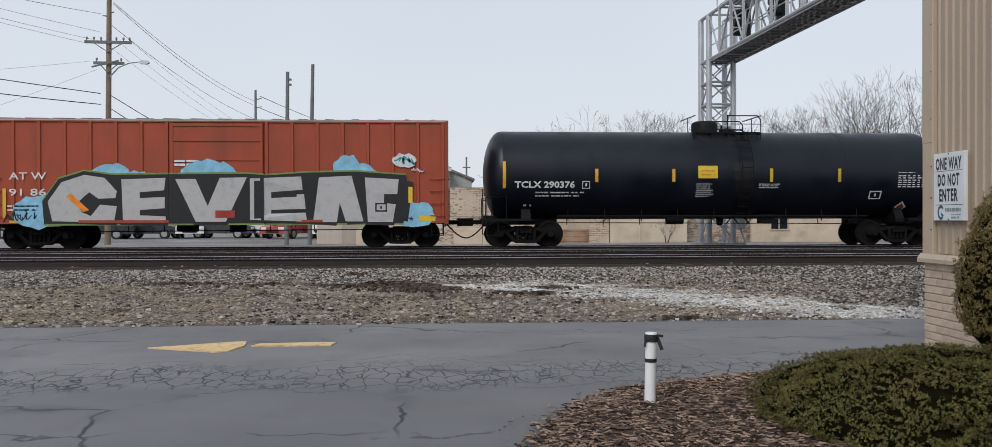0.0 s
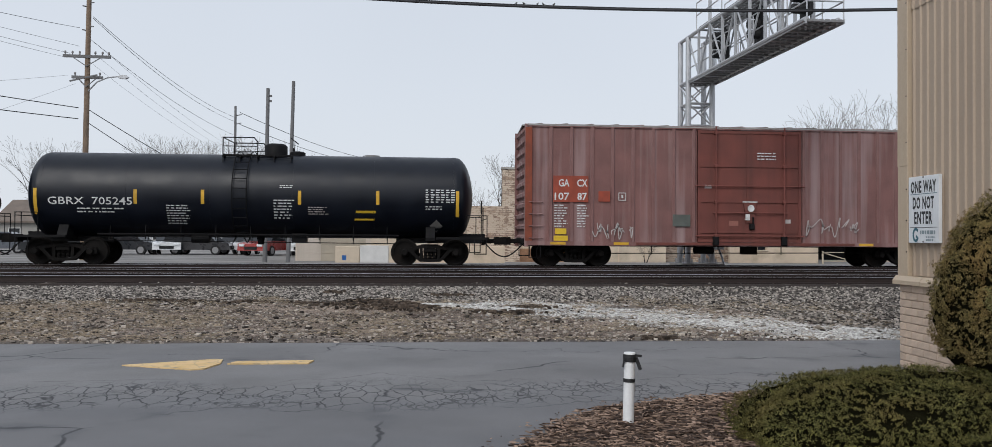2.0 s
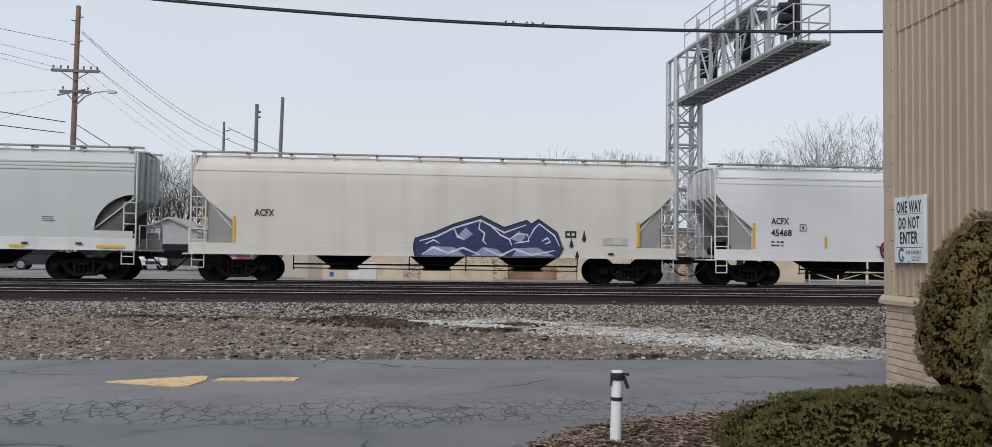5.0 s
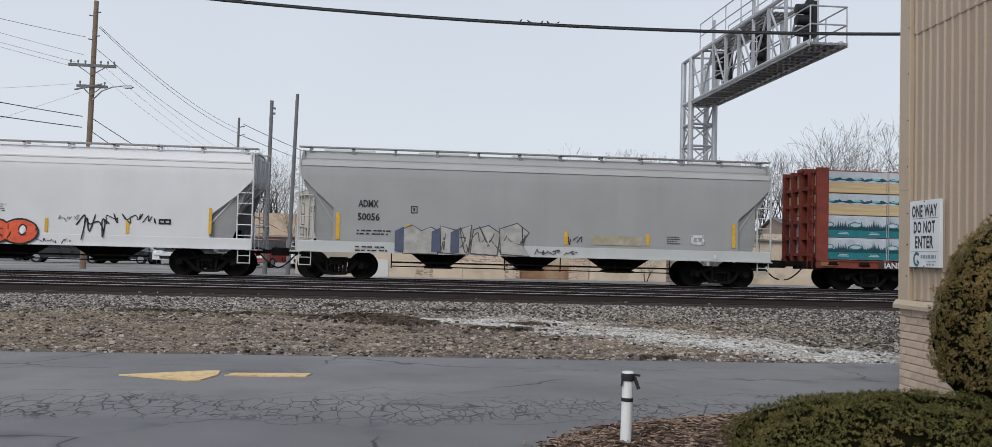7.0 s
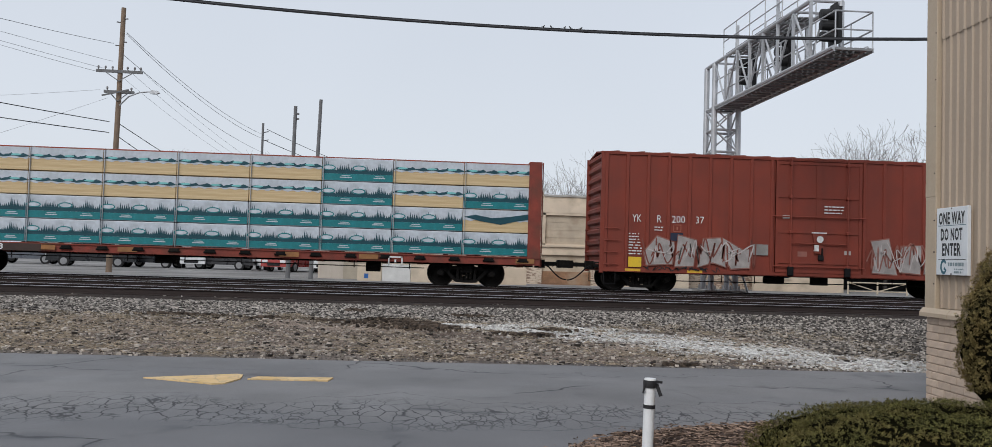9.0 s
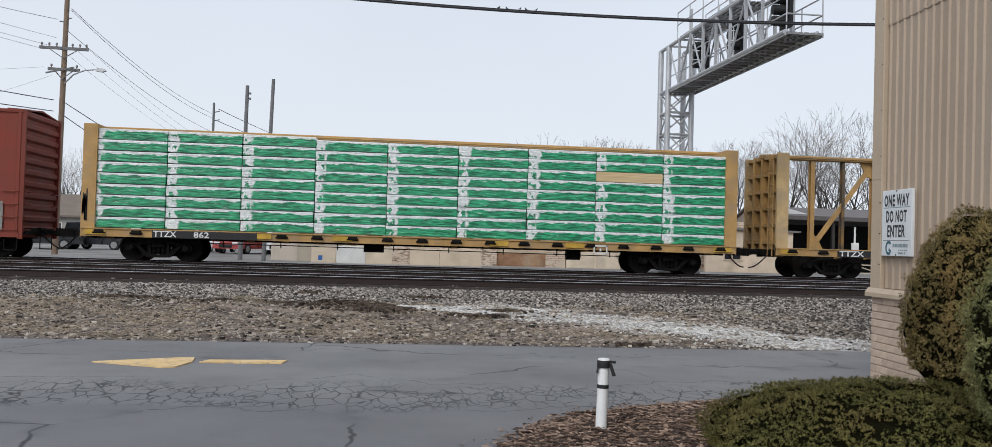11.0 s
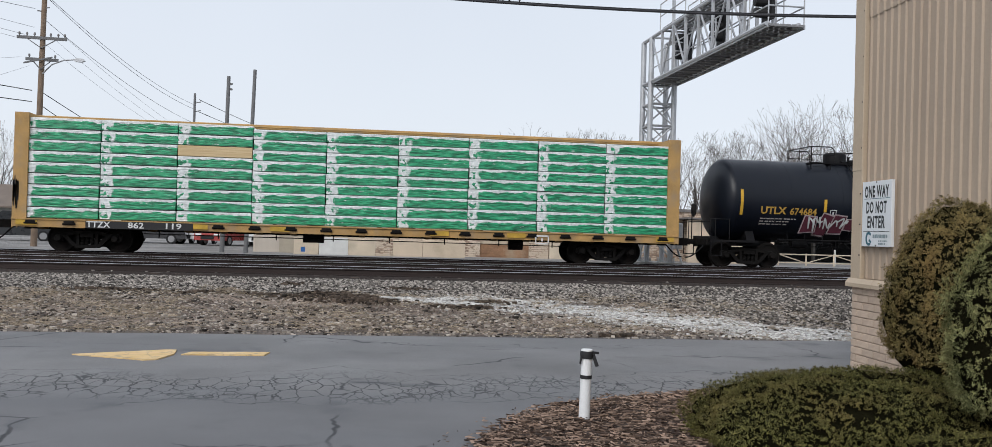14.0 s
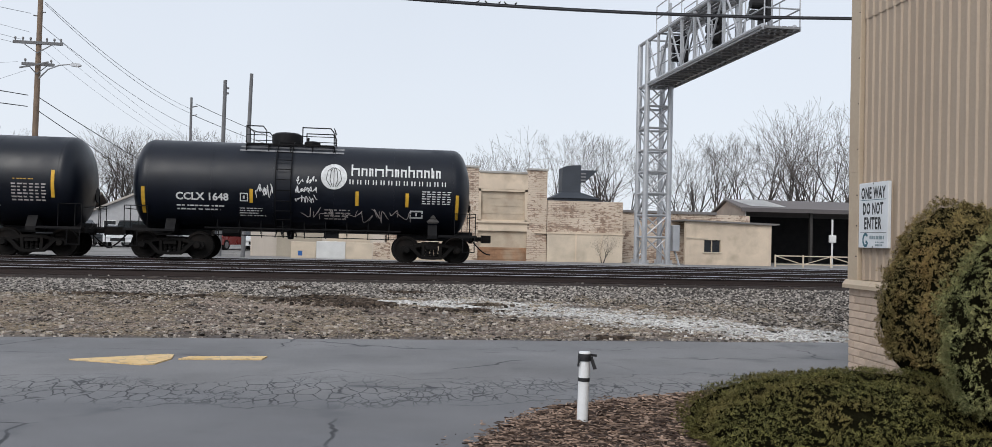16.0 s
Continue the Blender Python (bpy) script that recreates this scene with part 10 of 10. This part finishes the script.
slab(bm, [(1.6, 9.22), (1.75, 9.34), (2.05, 9.33), (2.15, 9.24), (2.0, 9.16), (1.7, 9.17)], -0.5, -0.3)
part("lamp_head", bm, GALV, la)
for z in (11.6, 12.8):
    bm = bmesh.new()
    rod(bm, (0, 0, z), (-0.28, -0.1, z + 0.02), 0.03)
    rod(bm, (0, 0, z + 0.2), (0.28, -0.1, z + 0.2), 0.03)
    part("bracket", bm, POLE_GREY, big)
bm = bmesh.new()
bar(bm, (-0.75, -0.25, 9.0), (0.55, -0.2, 9.35), 0.07)
part("cutout_arm", bm, POLE_GREY, big)
p2 = utility_pole("utility_pole", -7.30, 44, 8.86, 0.10, POLE_GREY, "dark grey plain pole", 0.5)
bm = bmesh.new()
for z in (8.2, 8.45):
    box(bm, 0.09, 0.19, -0.05, 0.05, z - 0.31, z - 0.22)
part("bracket", bm, POLE_GREY, p2)
utility_pole("utility_pole", -6.12, 43.5, 9.15, 0.095, POLE_GREY, "slim grey steel pole leaning slightly", 1.2)
p4 = utility_pole("utility_pole", -14.95, 75, 12.4, 0.11, POLE_GREY, "distant wooden utility pole with one crossarm")
bm = bmesh.new()
box(bm, -1.2, 1.2, -0.16, -0.05, 7.9, 8.05)
part("crossarm", bm, POLE_GREY, p4)
for z in (11.3, 10.6):
    bm = bmesh.new()
    rod(bm, (0, 0, z), (0.5, -0.1, z + 0.1), 0.04)
    part("bracket", bm, POLE_GREY, p4)
for x, y, h_ in ((-7.0, 120, 12.5), (3.1, 90, 7.9)):
    pp = utility_pole("utility_pole", x, y, h_, 0.10, POLE_GREY, "far-off wooden utility pole")
    bm = bmesh.new()
    box(bm, -0.4, 0.4, -0.15, -0.05, h_ - 1.4, h_ - 1.28)
    part("crossarm", bm, POLE_GREY, pp)


def wire(name, p, q, sag, r, material, label, n=20):
    bm = bmesh.new()
    p, q = Vector(p), Vector(q)
    pts = [p.lerp(q, k / n) - Vector((0, 0, sag * 4 * (k / n) * (1 - k / n))) for k in range(n + 1)]
    pipe(bm, pts, r, 5)
    return tagged(part(name, bm, material), label, "wire", group="overhead wires")


PX, PY = -16.5, 45.9
for x0, za, x1, zb, sg in ((-16.17, 12.59, -14.98, 11.46, 0.54), (-16.19, 12.52, -15.07, 11.14, 0.58), (-16.37, 11.51, -15.04, 9.99, 0.44)):
    wire("overhead_wire", (x0, PY, za), (x1, 75, zb), sg, 0.014, WIRE_GREY, "dark overhead wire running off down the street")
for dx, zb in ((-0.35, 8.2), (0.4, 8.2), (1.05, 8.25)):
    wire("overhead_wire", (PX + dx, PY, 10.75), (-14.95 + dx, 75, zb), 0.4, 0.007, WIRE_GREY, "thin grey overhead wire along the street")
# fanning out to the next pole, nearer the road
for x0, z0, x1, z1, r_ in ((-16.81, 12.01, -17.96, 11.47, 0.013), (-16.82, 11.09, -19.38, 11.14, 0.009), (-17.25, 10.72, -19.38, 10.72, 0.009), (-17.6, 10.55, -19.38, 10.52, 0.009),
                           (-17.35, 9.62, -19.39, 8.43, 0.006), (-16.98, 9.21, -18.94, 7.0, 0.006)):
    wire("overhead_wire", (x0, PY, z0), (x0 + (x1 - x0) * 2.2, PY - 4.9 * 2.2, z0 + (z1 - z0) * 2.2), 0.06, r_, WIRE_GREY, "thin overhead wire leading to the pole")
for z0, z1 in ((8.0, 7.98), (7.45, 7.33)):
    wire("overhead_wire", (-16.83, PY, z0), (-16.83 - 2.56 * 2.2, PY - 4.9 * 2.2, z0 + (z1 - z0) * 2.2), 0.05, 0.022, WIRE, "thick black cable leading to the pole")
wire("overhead_wire", (-16.41, 46, 7.95), (-9.5, 62, 3.0), 0.2, 0.02, WIRE, "black service cable dropping from the pole")
wire("overhead_wire", (-16.39, 46, 7.27), (-12.0, 62, 2.8), 0.08, 0.02, WIRE, "black service cable dropping from the pole")
wire("overhead_wire", (-14.6, 75, 11.9), (-7.0, 120, 12.2), 0.4, 0.025, WIRE, "distant wire along the street")
wire("overhead_wire", (-14.6, 75, 10.9), (-7.0, 120, 11.4), 0.4, 0.025, WIRE, "distant wire along the street")

# thick cable along the verge, with small birds on it
cable_z = lambda x: 6.39 + 0.0035 * (x - 3.2) ** 2
bm = bmesh.new()
pipe(bm, [(-27 + k, 18, cable_z(-27 + k)) for k in range(61)], 0.026, 8)
cable = tagged(part("overhead_cable", bm, WIRE), "thick black overhead cable with a messenger wire", "cable", group="overhead wires")
bm = bmesh.new()
pipe(bm, [(-27 + k, 18.02, cable_z(-27 + k) + 0.04) for k in range(61)], 0.011, 5)
part("messenger_wire", bm, WIRE, cable)
for x in (-27, 33):
    utility_pole("utility_pole", x, 18.0, cable_z(x) + 0.8, 0.15, POLE_WOOD, "wooden pole that carries the thick cable")
BIRD = mat("bird_dark", (0.03, 0.028, 0.027), 0.8, 0, 0.2)
for x, rz in ((2.02, 20), (2.18, 160), (2.46, 30), (2.58, 200), (2.80, 10)):
    b_ = empty("bird", x, 18.02, cable_z(x) + 0.05, rz)
    b_.matrix_basis = pose(x, 18.02, cable_z(x) + 0.05, 0, 0, rz) @ Matrix.Diagonal((0.42, 0.42, 0.42, 1))
    tagged(b_, "small dark bird perched on the cable", "bird", group="birds on the cable")
    bm = bmesh.new()
    bmesh.ops.create_icosphere(bm, subdivisions=2, radius=1)
    for v in bm.verts:
        v.co = Vector((v.co.x * 0.055, v.co.y * 0.035, 0.045 + v.co.z * 0.04 + v.co.x * 0.015))
    part("body", bm, BIRD, b_, smooth=True)
    bm = bmesh.new()
    bmesh.ops.create_icosphere(bm, subdivisions=2, radius=0.026)
    for v in bm.verts:
        v.co += Vector((0.045, 0, 0.095))
    rod(bm, (0.065, 0, 0.095), (0.09, 0, 0.092), 0.006, 5, 0.001)
    part("head", bm, BIRD, b_, smooth=True)
    bm = bmesh.new()
    slab(bm, [(-0.04, -0.012), (-0.115, -0.02), (-0.115, 0.02), (-0.04, 0.012)], 0.025, 0.032, "xy")
    part("tail", bm, BIRD, b_)
    for s in (-1, 1):
        bm = bmesh.new()
        rod(bm, (0, s * 0.012, 0.02), (0, s * 0.012, -0.002), 0.003, 4)
        part("leg", bm, BIRD, b_)


# ---- movement ----
TRAIN_X = [(0, 0.0), (1, -16.5), (2, -32.96), (3, -49.43), (4, -65.92), (5, -82.44), (6, -99.0), (7, -115.59), (8, -132.19),
           (9, -148.78), (10, -165.36), (11, -181.93), (12, -198.47), (13, -215.0), (14, -231.55), (15, -248.14), (16, -264.8)]


def travelled(t):
    return float(np.interp(t, [a for a, _ in TRAIN_X], [b for _, b in TRAIN_X]))


def motions():
    """The train rolls by from right to left, its wheels turning."""
    turn = []
    for k in range(0, 16 * FPS + 1):
        t = k / FPS
        turn.append((t, math.degrees(travelled(t) / WHEEL_R)))
    for car in CARS:
        x0 = car.matrix_basis.translation.x
        walk(car, [(t, pose(x0 + s, TRACK_Y[2], RAIL_TOP)) for t, s in TRAIN_X])
    for wheelset in WHEELSETS:
        p = wheelset.matrix_basis.translation.copy()
        walk(wheelset, [(t, pose(p.x, p.y, p.z, 0, a, 0)) for t, a in turn])


motions()
